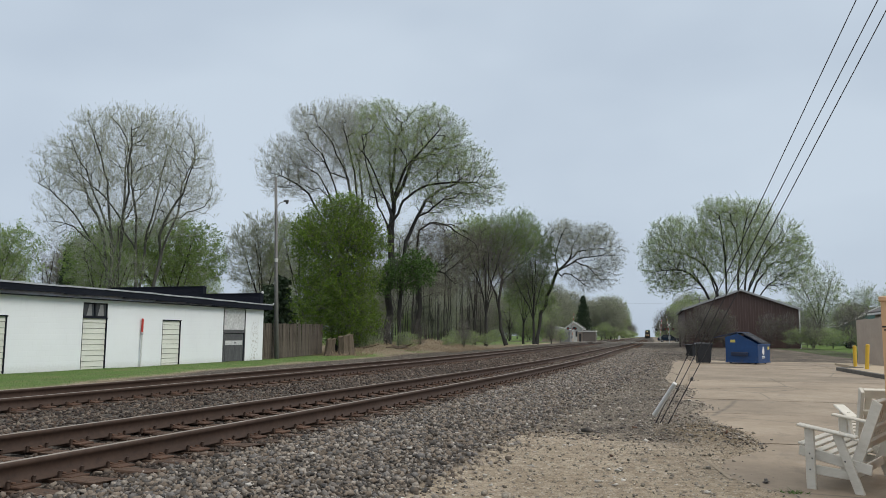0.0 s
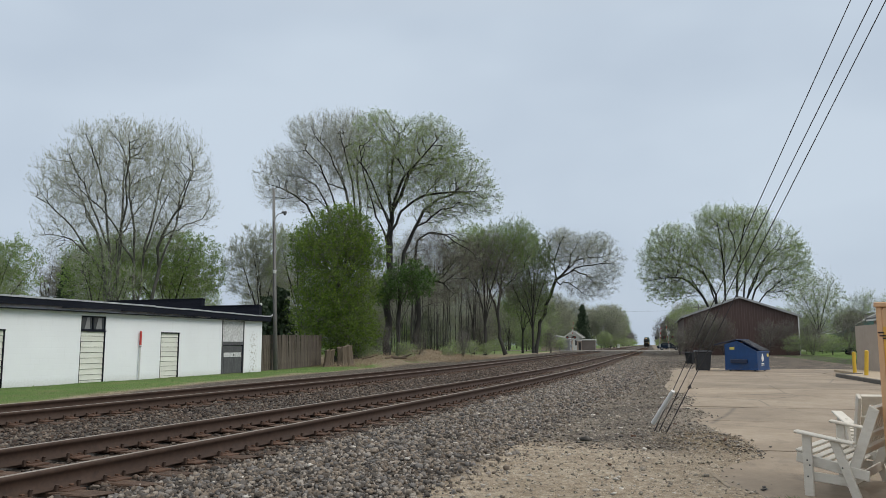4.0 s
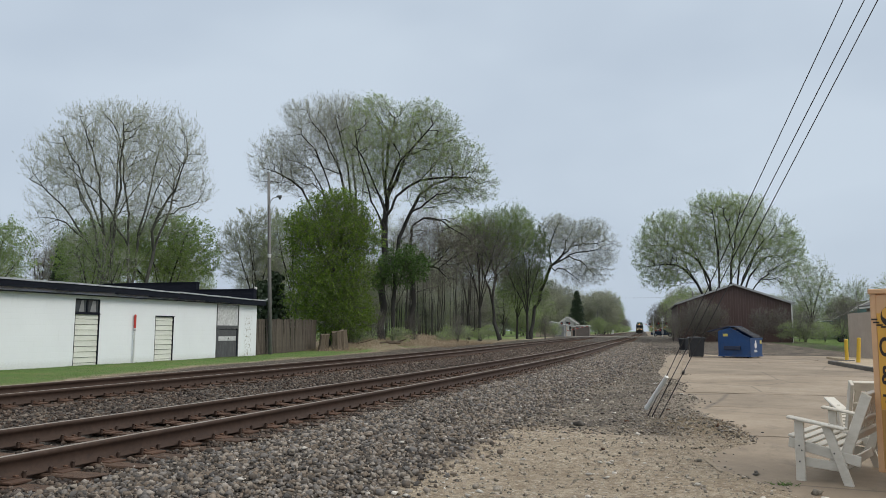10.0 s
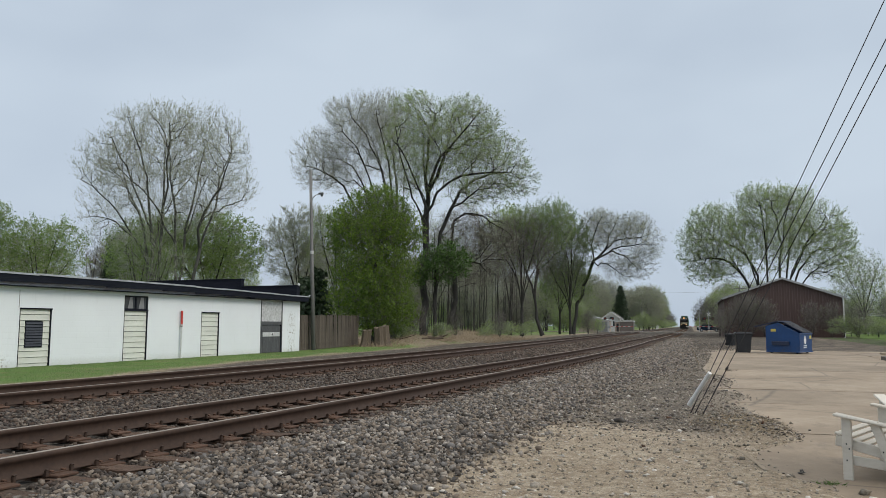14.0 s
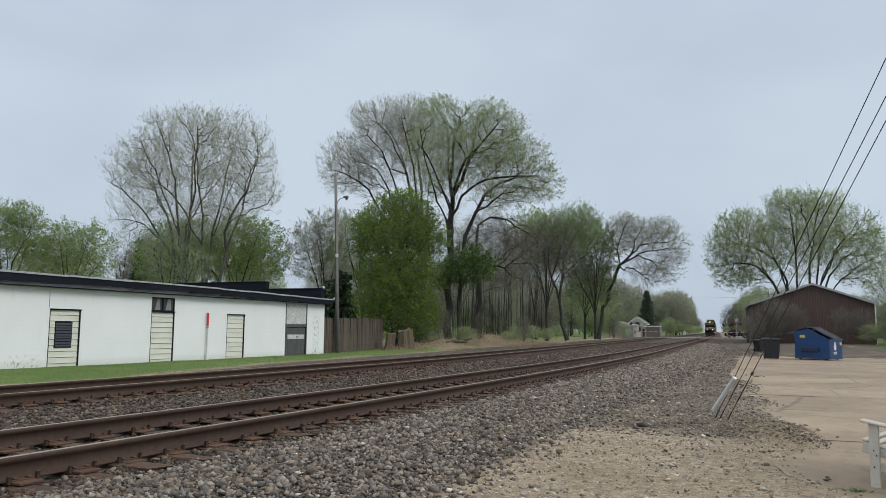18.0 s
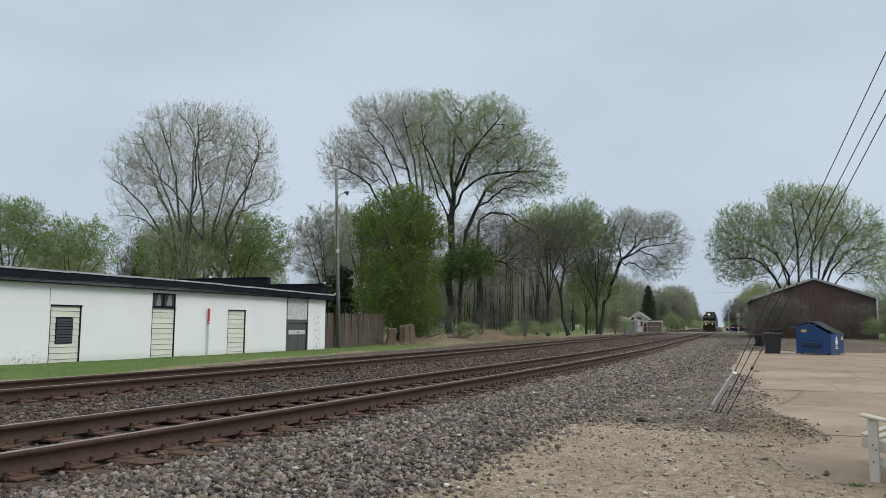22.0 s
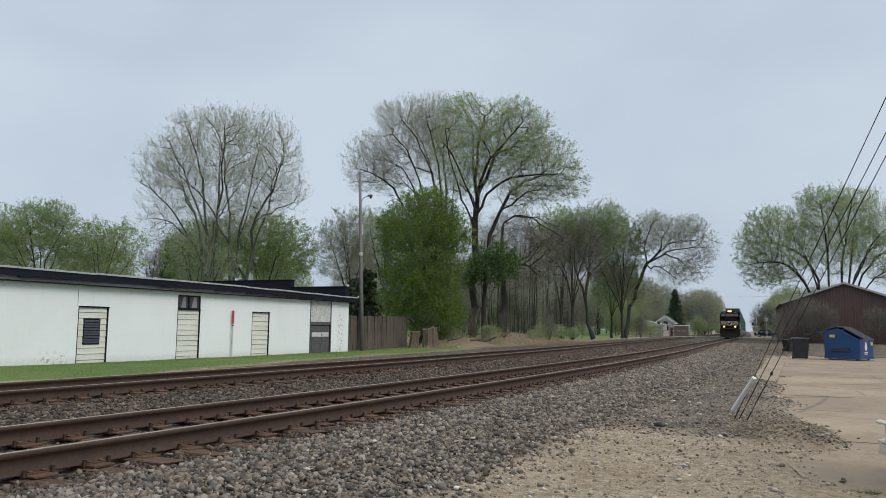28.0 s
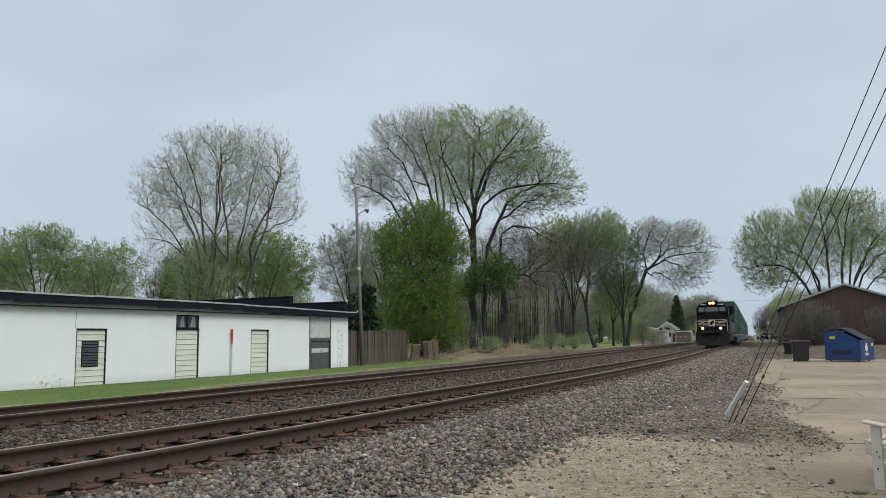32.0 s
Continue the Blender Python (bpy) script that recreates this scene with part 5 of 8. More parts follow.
def fan(spec, blobs):
    """Long rising limbs from the foot towards points spread over the crown's upper half."""
    rng = np.random.default_rng(spec["seed"])
    n, many = spec["n"] + 3, spec["base"] > 0.5
    top = np.array((spec["lean"][0] * 0.3, spec["lean"][1] * 0.3, 0.0 if many else spec["h"] * 0.5))
    lines = [] if many else [[(0, 0, 0), (top[0] * 0.5, 0, top[2] * 0.5), tuple(top)]]
    vol = np.array([b[3] * b[5] for b in blobs])
    for i in range(n):
        b = np.array(blobs[rng.choice(len(blobs), p=vol / vol.sum())])
        a = i * 2.399963 + rng.uniform(-0.3, 0.3)
        e = math.asin(min(1.0, (i + 0.5) / n)) * 0.9 + 0.05
        d = np.array((math.cos(a) * math.cos(e), math.sin(a) * math.cos(e), math.sin(e)))
        end = b[:3] + d * b[3:6] * 0.72
        off = np.array((math.cos(a), math.sin(a) * 0.6, 0)) * spec["base"] * (1 if many else 0.2)
        start = top + off * (0.25 if spec["base"] < 0.7 else 0.6)
        mid = start + (end - start) * np.array((0.42, 0.42, 0.55)) + rng.normal(size=3) * 0.25
        q = start + (mid - start) * np.array((0.36, 0.36, 0.52)) + off * 0.1
        lines.append([tuple(start), tuple(q), tuple(mid), tuple(end)])
    return lines


def build_trees():
    # tall maple with swelling buds behind the low building
    build_tree("maple_tree", "tall multi-stemmed maple, nearly bare with swelling buds", pose(-26, 62, 0), 21,
               limbs([(-0.9, 0, -2.5, 10.9, -7.3, 15.3), (-0.8, 0, -1.3, 13.5, -3.2, 19.0), (-0.6, 0, -0.7, 13.0, -1.4, 19.8), (-0.5, 5.0, 0.4, 12.8, 1.0, 20.0), (1.2, 0, 1.9, 11.8, 3.2, 19.2),
                      (1.3, 0, 0.9, 13.3, -0.4, 18.4), (1.45, 0, 3.7, 11.4, 5.4, 19.4), (2.3, 8.2, 4.9, 12.7, 7.2, 17.4), (3.2, 10.0, 5.3, 11.6, 7.5, 12.2), (-1.7, 7.6, -4.5, 10.2, -6.9, 9.6),
                      (-2.7, 10.9, -4.3, 14.6, -5.6, 17.6), (-1.1, 9.2, -3.1, 14.4, -5.0, 18.8), (1.8, 8.6, 2.9, 14.0, 4.3, 18.4), (-1.3, 6.6, -4.6, 12.0, -7.4, 13.6), (-0.8, 8.0, -0.1, 12.0, 2.0, 16.0), (1.4, 7.0, 0.2, 10.4, -2.4, 13.8), (1.6, 6.4, 3.6, 9.0, 5.8, 9.8), (-0.9, 5.6, -2.6, 7.6, -4.4, 7.4)], 3, 4.5),
               [(0.0, 0, 13.8, 6.6, 5.0, 5.6), (-4.6, 0, 14.0, 3.2, 3.4, 3.6), (3.9, 0, 15.4, 3.3, 3.6, 3.9), (-0.1, 0, 18.0, 4.7, 3.6, 1.9), (-5.2, 0, 10.0, 2.2, 2.4, 1.9), (6.0, 0, 12.3, 1.8, 2.4, 1.9), (3.2, 0, 10.6, 2.4, 2.4, 1.6), (-2.6, 0, 8.4, 2.4, 2.0, 1.8), (0.4, 0, 10.0, 3.0, 2.6, 2.4)], 2500,
               tip=0.020, twig_len=0.7, twig_r=0.0075, upward=1.1, leaf="leaf_bud", per_twig=1.5, leaf_size=0.068, twig="twig", bark="bark", angle=42, shoots=3)
    build_tree("maple_tree", "slim young maple in thin fresh leaf", pose(-26.2, 59.5, 0), 61, fork(3.0, 4, 34, base=0.6), [(-0.8, 0, 7.2, 2.2, 1.6, 3.0), (1.8, 0, 6.0, 1.8, 1.4, 2.2)], 200,
               step=0.45, twig_len=0.6, leaf="leaf_spring", per_twig=1.3, leaf_size=0.11, bark="bark_dark", twig="twig")
    build_tree("maple_tree", "rounded young maple in fresh mid-green leaf", pose(-25.5, 72, 0), 22, fork(4.5, 4, 4),
               [(0.6, 0, 8.6, 4.4, 4.0, 3.7), (-4.5, 1, 8.6, 3.6, 3.5, 3.6)], 900, leaf="leaf_spring", per_twig=3.8, leaf_size=0.14, bark="bark_dark", thin=0.045)
    build_tree("maple_tree", "broad maple in fresh mid-green leaf", pose(-31.5, 70, 0), 31, fork(4.0, 4, 5), [(0.3, 0, 8.0, 3.6, 3.5, 3.4)], 500,
               leaf="leaf_spring", per_twig=2.3, leaf_size=0.15, bark="bark_dark", thin=0.045)
    # green trees beyond the building's far end
    build_tree("maple_tree", "wide-crowned tree in pale green leaf beyond the roofs", pose(-57.5, 85, 0), 23, fork(5.5, 5, 6),
               [(-1.0, 0, 11.2, 5.8, 5, 4.6), (0.5, 0, 13.0, 3.4, 4, 3.0), (-6, 0, 10, 4, 4, 3.5)], 1100, leaf="leaf_spring", per_twig=2.2, leaf_size=0.16, bark="bark_dark", thin=0.045)
    build_tree("maple_tree", "smaller round tree in pale green leaf", pose(-50.2, 86, 0), 24, fork(5.0, 4, 7), [(0.6, 0, 9.8, 4.6, 4, 4.2), (-2.6, 0, 8.6, 3.0, 3, 3.2)], 600,
               leaf="leaf_spring", per_twig=2.2, leaf_size=0.16, bark="bark_dark", thin=0.045)
    build_tree("bare_tree", "slender bare tree beyond low roofs", pose(-57.5, 112, 0), 25, fork(6, 3, 8), [(0, 0, 10.5, 2.8, 2.5, 4.5)], 300, twig_len=1.0, bark="bark_dark", twig="twig_dark")
    spruce("dark slender spruce beyond low roofs", pose(-53.8, 110, 0), 14.0, 2.4, 1)
    # grey twiggy trees between building and pole
    build_tree("bare_tree", "grey-brown twiggy tree with few buds", pose(-18.2, 78, 0), 26, fork(4.5, 5, 9), [(0, 0, 9.2, 4.2, 3.5, 4.4)], 650,
               twigs=2, twig_len=0.8, leaf="leaf_bud", per_twig=2.0, leaf_size=0.10, bark="bark_dark", twig="twig")
    build_tree("bare_tree", "low twiggy tree with grey-green buds", pose(-13.6, 74, 0), 27, fork(4.5, 4, 10), [(0, 0, 8.6, 3.4, 3, 4.6)], 600,
               twigs=2, twig_len=0.8, leaf="leaf_mid", per_twig=1.6, leaf_size=0.1, bark="bark_dark", twig="twig")
    spruce("dark low spruce behind the fence", pose(-12.6, 60, 0), 5.8, 2.1, 2)
    spruce("small dark spruce behind the fence", pose(-14.6, 64, 0), 5.4, 2.0, 5)
    # the bright green tree by the fence
    build_tree("linden_tree", "dense bright green tree beside the board fence", pose(-7.5, 55.2, 0.1), 28,
               [[(0, 0, 0), (0.1, 0, 2.0), (0.0, 0, 5.5)], [(-0.2, 0.2, 0), (-0.9, 0.2, 3.5)], [(0.25, 0, 0), (1.0, 0, 3.4)]],
               [(-0.1, 0, 6.2, 3.2, 3.2, 3.9), (0.0, 0, 8.5, 3.2, 2.9, 2.7), (-0.2, -0.3, 3.5, 3.1, 3.0, 2.8), (0.4, -0.4, 2.4, 2.9, 2.6, 1.7), (-2.0, 0, 8.4, 1.7, 1.7, 1.6), (1.8, 0.2, 8.0, 1.8, 1.9, 1.9), (0.1, 0, 10.3, 1.9, 1.8, 1.4)], 2600, tip=0.014, step=0.45, twig_len=0.6,
               leaf="leaf_fresh", per_twig=4.4, leaf_size=0.115, bark="bark_dark", twig="twig_dark", thin=0.05, upward=0.2, shoots=3, rag=0.04, angle=50)
    # the great tree and its neighbour
    build_tree("great_elm", "great spreading elm with dark limbs and pale spring leaf", pose(-4.5, 64, 0.2), 29,
               limbs([(0, 0, -0.05, 6.1, 0.2, 12.2), (0.1, 9.7, -1.6, 14.2, -2.4, 18.2), (0.2, 12.2, -0.2, 15.9, -0.6, 20.5), (0.2, 11.5, 1.5, 15.2, 5.2, 18.9), (0.2, 12.2, 1.7, 15.9, 2.3, 19.8), (0.15, 10.2, 2.9, 13.6, 9.0, 13.2),
                      (0.9, 0, 2.1, 11.1, 7.6, 14.6), (1.7, 10.1, 3.7, 11.9, 7.3, 12.6), (0.1, 11.1, -0.7, 12.9, -2.7, 14.3), (-0.1, 14.7, 0.6, 17.7, 0.8, 20.2), (1.8, 15.6, 3.7, 17.1, 6.1, 17.3), (0.1, 10.8, -1.4, 14.8, -3.7, 17.5)], 5, 4.0),
               [(-0.8, 0, 16.9, 3.0, 4.0, 4.0), (2.8, 0, 16.4, 3.3, 4.5, 3.9), (5.9, 0, 14.9, 3.0, 3.6, 2.6), (-1.0, 0, 19.9, 2.1, 2.4, 1.3), (3.3, 0, 19.4, 2.1, 2.4, 1.4), (8.0, 0, 13.5, 1.7, 2.2, 1.7), (4.9, 0, 18.2, 1.9, 2.2, 1.6), (4.5, 0, 12.6, 3.0, 3.0, 1.3), (-1.0, 0, 13.4, 2.2, 2.4, 1.6)], 2400,
               tip=0.022, step=0.55, twig_len=0.75, leaf="leaf_mid", per_twig=2.3, leaf_size=0.088, bark="bark_dark", twig="twig", twig_r=0.008, upward=0.25, angle=40)
    build_tree("bare_tree", "tall grey bare tree behind the great elm", pose(-8.6, 71, 0.2), 30,
               limbs([(0.6, 0, -0.3, 14.6, -4.4, 22.5), (0.8, 0, 0.2, 16.2, -2.4, 22.7), (1.0, 0, 0.7, 17.3, 0.1, 23.2), (0.4, 0, -1.6, 15.4, -7.3, 20.1), (0.3, 0, -2.4, 14.6, -8.1, 17.4), (0.1, 5.0, -4.0, 14.1, -8.6, 15.7),
                      (1.2, 0, 1.5, 15.7, 2.3, 21.4), (-0.3, 14.6, -1.9, 19.0, -5.6, 21.5), (-1.6, 15.4, -4.1, 18.6, -6.4, 19.7), (-2.4, 14.6, -5.1, 14.9, -8.4, 14.6), (0.7, 17.3, -0.6, 20.6, -1.1, 22.9)], 6, 3.4),
               [(-2.4, 0, 19.0, 3.4, 3.6, 4.0), (-6.2, 0, 17.2, 2.9, 3.0, 2.6), (-0.3, 0, 20.8, 2.8, 3.0, 2.5), (-4.7, 0, 21.2, 1.6, 2.0, 1.6), (-5.1, 0, 15.2, 3.8, 3.0, 1.7), (0.5, 0, 17.5, 2.4, 2.6, 4.0)], 2300, tip=0.016, twig_len=0.9, leaf="leaf_bud", per_twig=0.7,
               leaf_size=0.075, bark="bark_dark", twig="twig", twig_r=0.009, upward=0.9, angle=30, shoots=3)
    # brown thicket
    build_tree("bare_tree", "dark brown twiggy tree with arching, drooping limbs", pose(-4.3, 76, 0.3), 33,
               limbs([(1.8, 0, 1.8, 6.5, 1.2, 10.4), (1.2, 10.4, 3.7, 12.2, 7.9, 9.2), (1.7, 6.8, 3.5, 8.0, 6.7, 8.2), (1.7, 6.4, 3.9, 7.4, 5.6, 5.4), (1.3, 10.2, 2.8, 13.4, 4.8, 14.6), (1.6, 8.0, 0.6, 10.2, -1.0, 11.8),
                      (3.7, 12.1, 4.8, 12.4, 6.2, 13.5), (4.5, 12.0, 6.2, 12.3, 7.9, 11.7)], 13, 3.0),
               [(2.8, 0, 10.4, 2.8, 3.0, 3.1), (5.6, 0, 9.6, 2.8, 3.0, 2.8), (3.9, 0, 6.8, 2.8, 3.0, 2.2), (0.6, 0, 9.0, 1.7, 2.6, 2.8)], 1300,
               tip=0.022, twig_len=0.9, bark="bark_dark", twig="twig_dark", upward=0.0, twig_r=0.010, angle=44, leaf="leaf_bud", per_twig=0.5, leaf_size=0.07)
    build_tree("ivy_mass", "dark green ivy and brush round the elm's trunk", pose(-3.6, 62.8, 0.3), 34, fork(3.5, 4, 14), [(0.9, 0, 6.3, 2.2, 1.4, 1.8), (-1.2, 0, 5.4, 1.2, 1.0, 1.3)], 300,
               step=0.4, tip=0.01, twig_len=0.5, leaf="leaf_ivy", per_twig=2.2, leaf_size=0.15, bark="bark_dark", twig="twig_dark", category="brush")
    build_tree("bare_tree", "tall dark twiggy tree in the thicket", pose(5.0, 90, 0.3), 52, fork(6.5, 5, 24), [(0.0, 0, 9.6, 4.2, 3.6, 5.0)], 1300,
               twigs=2, twig_len=0.9, bark="bark_dark", twig="twig_dark", upward=0.3, tip=0.016)
    saplings = []
    for k, (h, w) in enumerate(((13, 1.7), (15, 2.2), (11, 1.8))):
        saplings.append(build_tree("sapling", "thin bare brown sapling in a thicket", pose(-3.0 + k * 3.5, 90 + 3 * k, 0.3), 40 + k, [[(0, 0, 0), (0.2, 0.1, h * 0.5), (0.1, 0, h * 0.8)], [(0.2, 0, 0), (0.5, 0.2, h * 0.55)]],
                        [(0.1, 0, h * 0.70, w, w, h * 0.32)], 60, step=0.7, tip=0.022, twigs=1, twig_len=1.1, twig_r=0.012, bark="bark_dark", twig="twig", upward=0.6, group="thicket saplings", wood="bare_wood", shoots=3, thin=0.06, leaf="leaf_pale", per_twig=(1.6, 1.0, 0.3)[k], leaf_size=0.1))
    rng = random.Random(77)
    for i in range(120):
        y = rng.uniform(73, 135)
        lo, hi = -0.075 * y, 0.135 * y
        x = rng.uniform(lo, hi)
        u, v = SA * y + CA * x, -SA * x + CA * y
        if v < float(centre(u, 1)) + (16 if u > 95 else 11):
            continue
        s = rng.uniform(0.75, 1.1) * (1.0 if y < 100 else 1.12)
        copy_thing(saplings[i % 3], pose(x, y, 0.2, 0, 0, rng.uniform(0, 360)) @ Matrix.Diagonal((s, s, s, 1)))
    # lineside trees
    build_tree("ash_tree", "forked lineside tree with sparse pale green leaf", pose(7.4, 92, 0.35), 35,
               limbs([(0.1, 0, -0.9, 4.6, -2.4, 10.6), (-2.4, 10.6, -2.6, 12.8, -3.4, 15.0), (-0.5, 2.1, -0.6, 7.4, 0.3, 13.5), (-0.5, 7.1, 1.1, 9.1, 3.4, 10.1), (-2.2, 9.4, -1.5, 12.1, -0.5, 14.7), (-0.7, 8.1, -1.5, 10.1, -3.8, 11.5), (0.0, 10.0, 1.2, 12.5, 2.4, 15.0)], 8, 3.0),
               [(-1.4, 0, 11.8, 3.4, 3.4, 3.9), (1.4, 0, 13.0, 3.0, 3.2, 3.4), (-3.5, 0, 11.5, 1.7, 2.2, 3.0)], 1300, tip=0.018, twig_len=0.8, leaf="leaf_spring", per_twig=3.6, leaf_size=0.10, bark="bark_dark", twig="twig", upward=0.4)
    build_tree("ash_tree", "twiggy lineside tree with brownish buds", pose(4.0, 99, 0.35), 36, fork(6.0, 4, 15), [(-0.2, 0, 11.4, 3.8, 3.5, 5.2)], 700,
               twigs=2, twig_len=0.8, leaf="leaf_mid", per_twig=3.4, leaf_size=0.11, bark="bark_dark", twig="twig")
    build_tree("cedar_tree", "dense grey-green tree among the lineside trees", pose(12.2, 104, 0.35), 37, fork(6.0, 4, 16), [(-0.4, 0, 11.6, 3.7, 3, 4.2), (-1.4, 0, 8.6, 3.0, 2.5, 3.2)], 900,
               twig_len=0.8, leaf="leaf_cedar", per_twig=3.2, leaf_size=0.12, bark="bark_dark", twig="twig_dark")
    build_tree("leaning_tree", "lineside tree leaning over the railway, few leaves", pose(13.2, 106, 0.35), 38,
               limbs([(-0.4, 0, 0.5, 4.2, 2.5, 9.5), (2.5, 9.5, 2.4, 13.0, 3.8, 16.9), (2.6, 9.6, 5.8, 13.2, 9.4, 16.0), (2.6, 9.6, 6.1, 11.9, 11.3, 11.9), (2.8, 9.8, 6.0, 11.1, 9.5, 7.7), (2.5, 9.3, 4.3, 9.4, 6.6, 7.3),
                      (5.8, 13.0, 7.7, 13.2, 10.8, 13.8), (2.4, 11.5, 1.6, 13.8, 1.8, 15.5), (4.2, 11.6, 5.4, 14.6, 6.2, 16.5)], 9, 2.8),
               [(4.6, 0, 13.8, 3.8, 3.4, 3.0), (9.1, 0, 12.4, 3.0, 2.8, 3.0), (3.2, 0, 15.5, 2.5, 2.4, 1.8), (6.8, 0, 9.4, 4.2, 2.8, 2.3), (8.1, 0, 15.1, 2.8, 2.4, 1.6)], 1300, tip=0.02, twig_len=0.85, leaf="leaf_bud", per_twig=1.1, leaf_size=0.09,
               bark="bark_dark", twig="twig", upward=0.0)
    build_tree("ash_tree", "dark-trunked lineside tree with grey-green leaf", pose(11.2, 108, 0.35), 39, fork(5.5, 3, 17), [(0.8, 0, 7.6, 4.0, 3, 4.0)], 600,
               twigs=2, twig_len=0.7, leaf="leaf_spring", per_twig=3.0, leaf_size=0.12, bark="bark_dark", twig="twig_dark")
    # the wide tree behind the brown barn
    build_tree("silver_maple", "very wide many-limbed tree with pale green buds behind a barn", pose(46.0, 127, 0.4), 45,
               limbs([(-0.2, 0, -3.5, 11.4, -10.2, 20.0), (-1.3, 5.0, -5.6, 11.4, -12.4, 11.0), (-0.2, 4.0, -2.0, 13.0, -5.7, 20.4), (0.1, 0, 0.1, 14.3, -2.2, 23.6), (0.5, 0, 1.5, 16.2, 2.6, 24.2), (2.4, 0, 2.9, 15.2, 4.3, 22.6),
                      (3.2, 0, 5.0, 15.2, 7.6, 23.4), (3.9, 7.0, 7.4, 15.7, 11.6, 20.6), (4.2, 6.0, 8.5, 13.0, 13.6, 13.4), (4.4, 5.0, 7.9, 10.4, 11.7, 9.0), (-0.4, 7.0, -3.7, 14.0, -11.6, 15.3), (2.9, 14.3, 1.7, 18.9, -0.5, 23.0),
                      (4.0, 8.0, 8.1, 15.0, 13.4, 17.7)], 10, 5.5),
               [(1.2, 0, 16.4, 6.8, 5.5, 7.6), (-6.4, 0, 14.4, 6.6, 5.0, 6.4), (8.2, 0, 15.6, 6.0, 5.0, 6.4), (-10.0, 0, 14.2, 3.5, 3.6, 4.8), (4.0, 0, 21.6, 5.4, 4.0, 2.6), (-1.2, 0, 21.5, 3.2, 3.2, 2.8), (12.0, 0, 14.0, 3.1, 3.4, 5.2), (-8.4, 0, 18.2, 3.5, 3.2, 2.7), (-8.0, 0, 10.0, 4.6, 3.4, 2.6), (10.5, 0, 10.4, 3.8, 3.4, 2.6)], 3500,
               tip=0.028, step=0.7, twig_len=1.1, twig_r=0.014, leaf="leaf_mid", per_twig=3.4, leaf_size=0.14, bark="bark_dark", twig="twig", upward=0.9, angle=36, shoots=3)
    far = build_tree("roadside_tree", "small roadside tree in thin spring leaf", pose(56.5, 116, 0.4), 46, fork(4.0, 4, 19), [(0, 0, 6.6, 4.2, 4, 5.6)], 650,
                     twigs=2, twig_len=0.9, twig_r=0.013, leaf="leaf_mid", per_twig=0.8, leaf_size=0.16, bark="bark_dark", twig="twig", group="roadside trees")
    dense = build_tree("roadside_tree", "round distant tree in soft green leaf", pose(58.0, 262, 0.4), 47, fork(4.5, 4, 20), [(0, 0, 7.4, 5.6, 5, 6.6)], 800,
                       twigs=2, twig_len=1.1, twig_r=0.02, leaf="leaf_mid", per_twig=1.3, leaf_size=0.22, bark="bark_dark", twig="twig", group="roadside trees", thin=0.05)
    brown = build_tree("roadside_tree", "round distant tree still brown and bare", pose(50.0, 268, 0.4), 48, fork(4.5, 5, 21), [(0, 0, 7.4, 5.4, 5, 6.4)], 800,
                       twigs=3, twig_len=1.1, twig_r=0.02, leaf="leaf_bud", per_twig=0.6, leaf_size=0.16, bark="bark_dark", twig="twig", group="roadside trees", thin=0.05)
    spruce("tall dark distant spruce", pose(40.3, 222, 0.3), 12.8, 3.7, 3)
    kinds = (far, dense, brown)
    # distant trees along the line and road: along-track place, offset, size, kind
    spots = [(165, 22, 0.95, 0), (186, 23, 1.0, 2), (150, 27, 1.0, 0), (176, 27, 1.1, 2), (258, 13, 1.12, 2), (276, 17, 1.0, 2), (246, 22, 0.8, 0), (300, 16, 1.1, 2), (335, 19, 1.2, 1), (380, 20, 1.2, 2), (430, 20, 1.3, 1), (500, 24, 1.4, 2), (590, 22, 1.5, 1),
             (205, 29, 0.7, 1), (225, 40, 1.0, 2), (190, 34, 0.8, 0), (165, 36, 1.0, 2), (150, 44, 1.1, 1), (180, 52, 1.2, 2),
             (180, -10, 0.7, 0), (205, -12, 0.9, 0), (228, -10, 0.8, 2), (255, -13, 1.0, 1), (240, -18, 1.0, 2), (290, -10, 1.1, 1), (330, -14, 1.25, 2), (380, -12, 1.2, 1), (440, -14, 1.4, 1), (520, -14, 1.5, 2), (620, -12, 1.6, 1), (760, -8, 1.9, 2), (900, -4, 2.2, 1), (700, 20, 1.8, 2), (850, 16, 2.2, 1), (1000, 8, 2.4, 2), (1000, 2, 2.0, 1), (560, -9, 1.1, 2), (470, 17, 1.0, 1), (400, -8.5, 0.8, 2),
             (160, -14, 0.8, 0), (140, -34, 0.8, 0), (150, -42, 0.9, 0), (160, -50, 1.0, 2), (150, -62, 1.0, 2), (170, -74, 1.2, 2),
             (126, 36, 0.9, 2), (142, 38, 0.95, 2), (98, 36, 0.75, 2), (148, 32, 0.8, 2), (172, 28, 0.7, 1), (120, 62, 1.1, 2), (105, 70, 1.1, 1), (100, 84, 1.2, 2), (92, 96, 1.2, 1), (84, 108, 1.2, 2), (124, 46, 0.9, 1), (140, 60, 1.1, 2)]
    for x, y, k in ((17.0, 140, 0.42), (19.2, 143, 0.3), (15.0, 138, 0.4)):
        copy_thing(dense, pose(x, y, 0.3, 0, 0, 50 * x) @ Matrix.Diagonal((k, k, k * 1.1, 1)))
    copy_thing(dense, pose(41.5, 198, 0.3) @ Matrix.Diagonal((0.3, 0.3, 0.34, 1)))
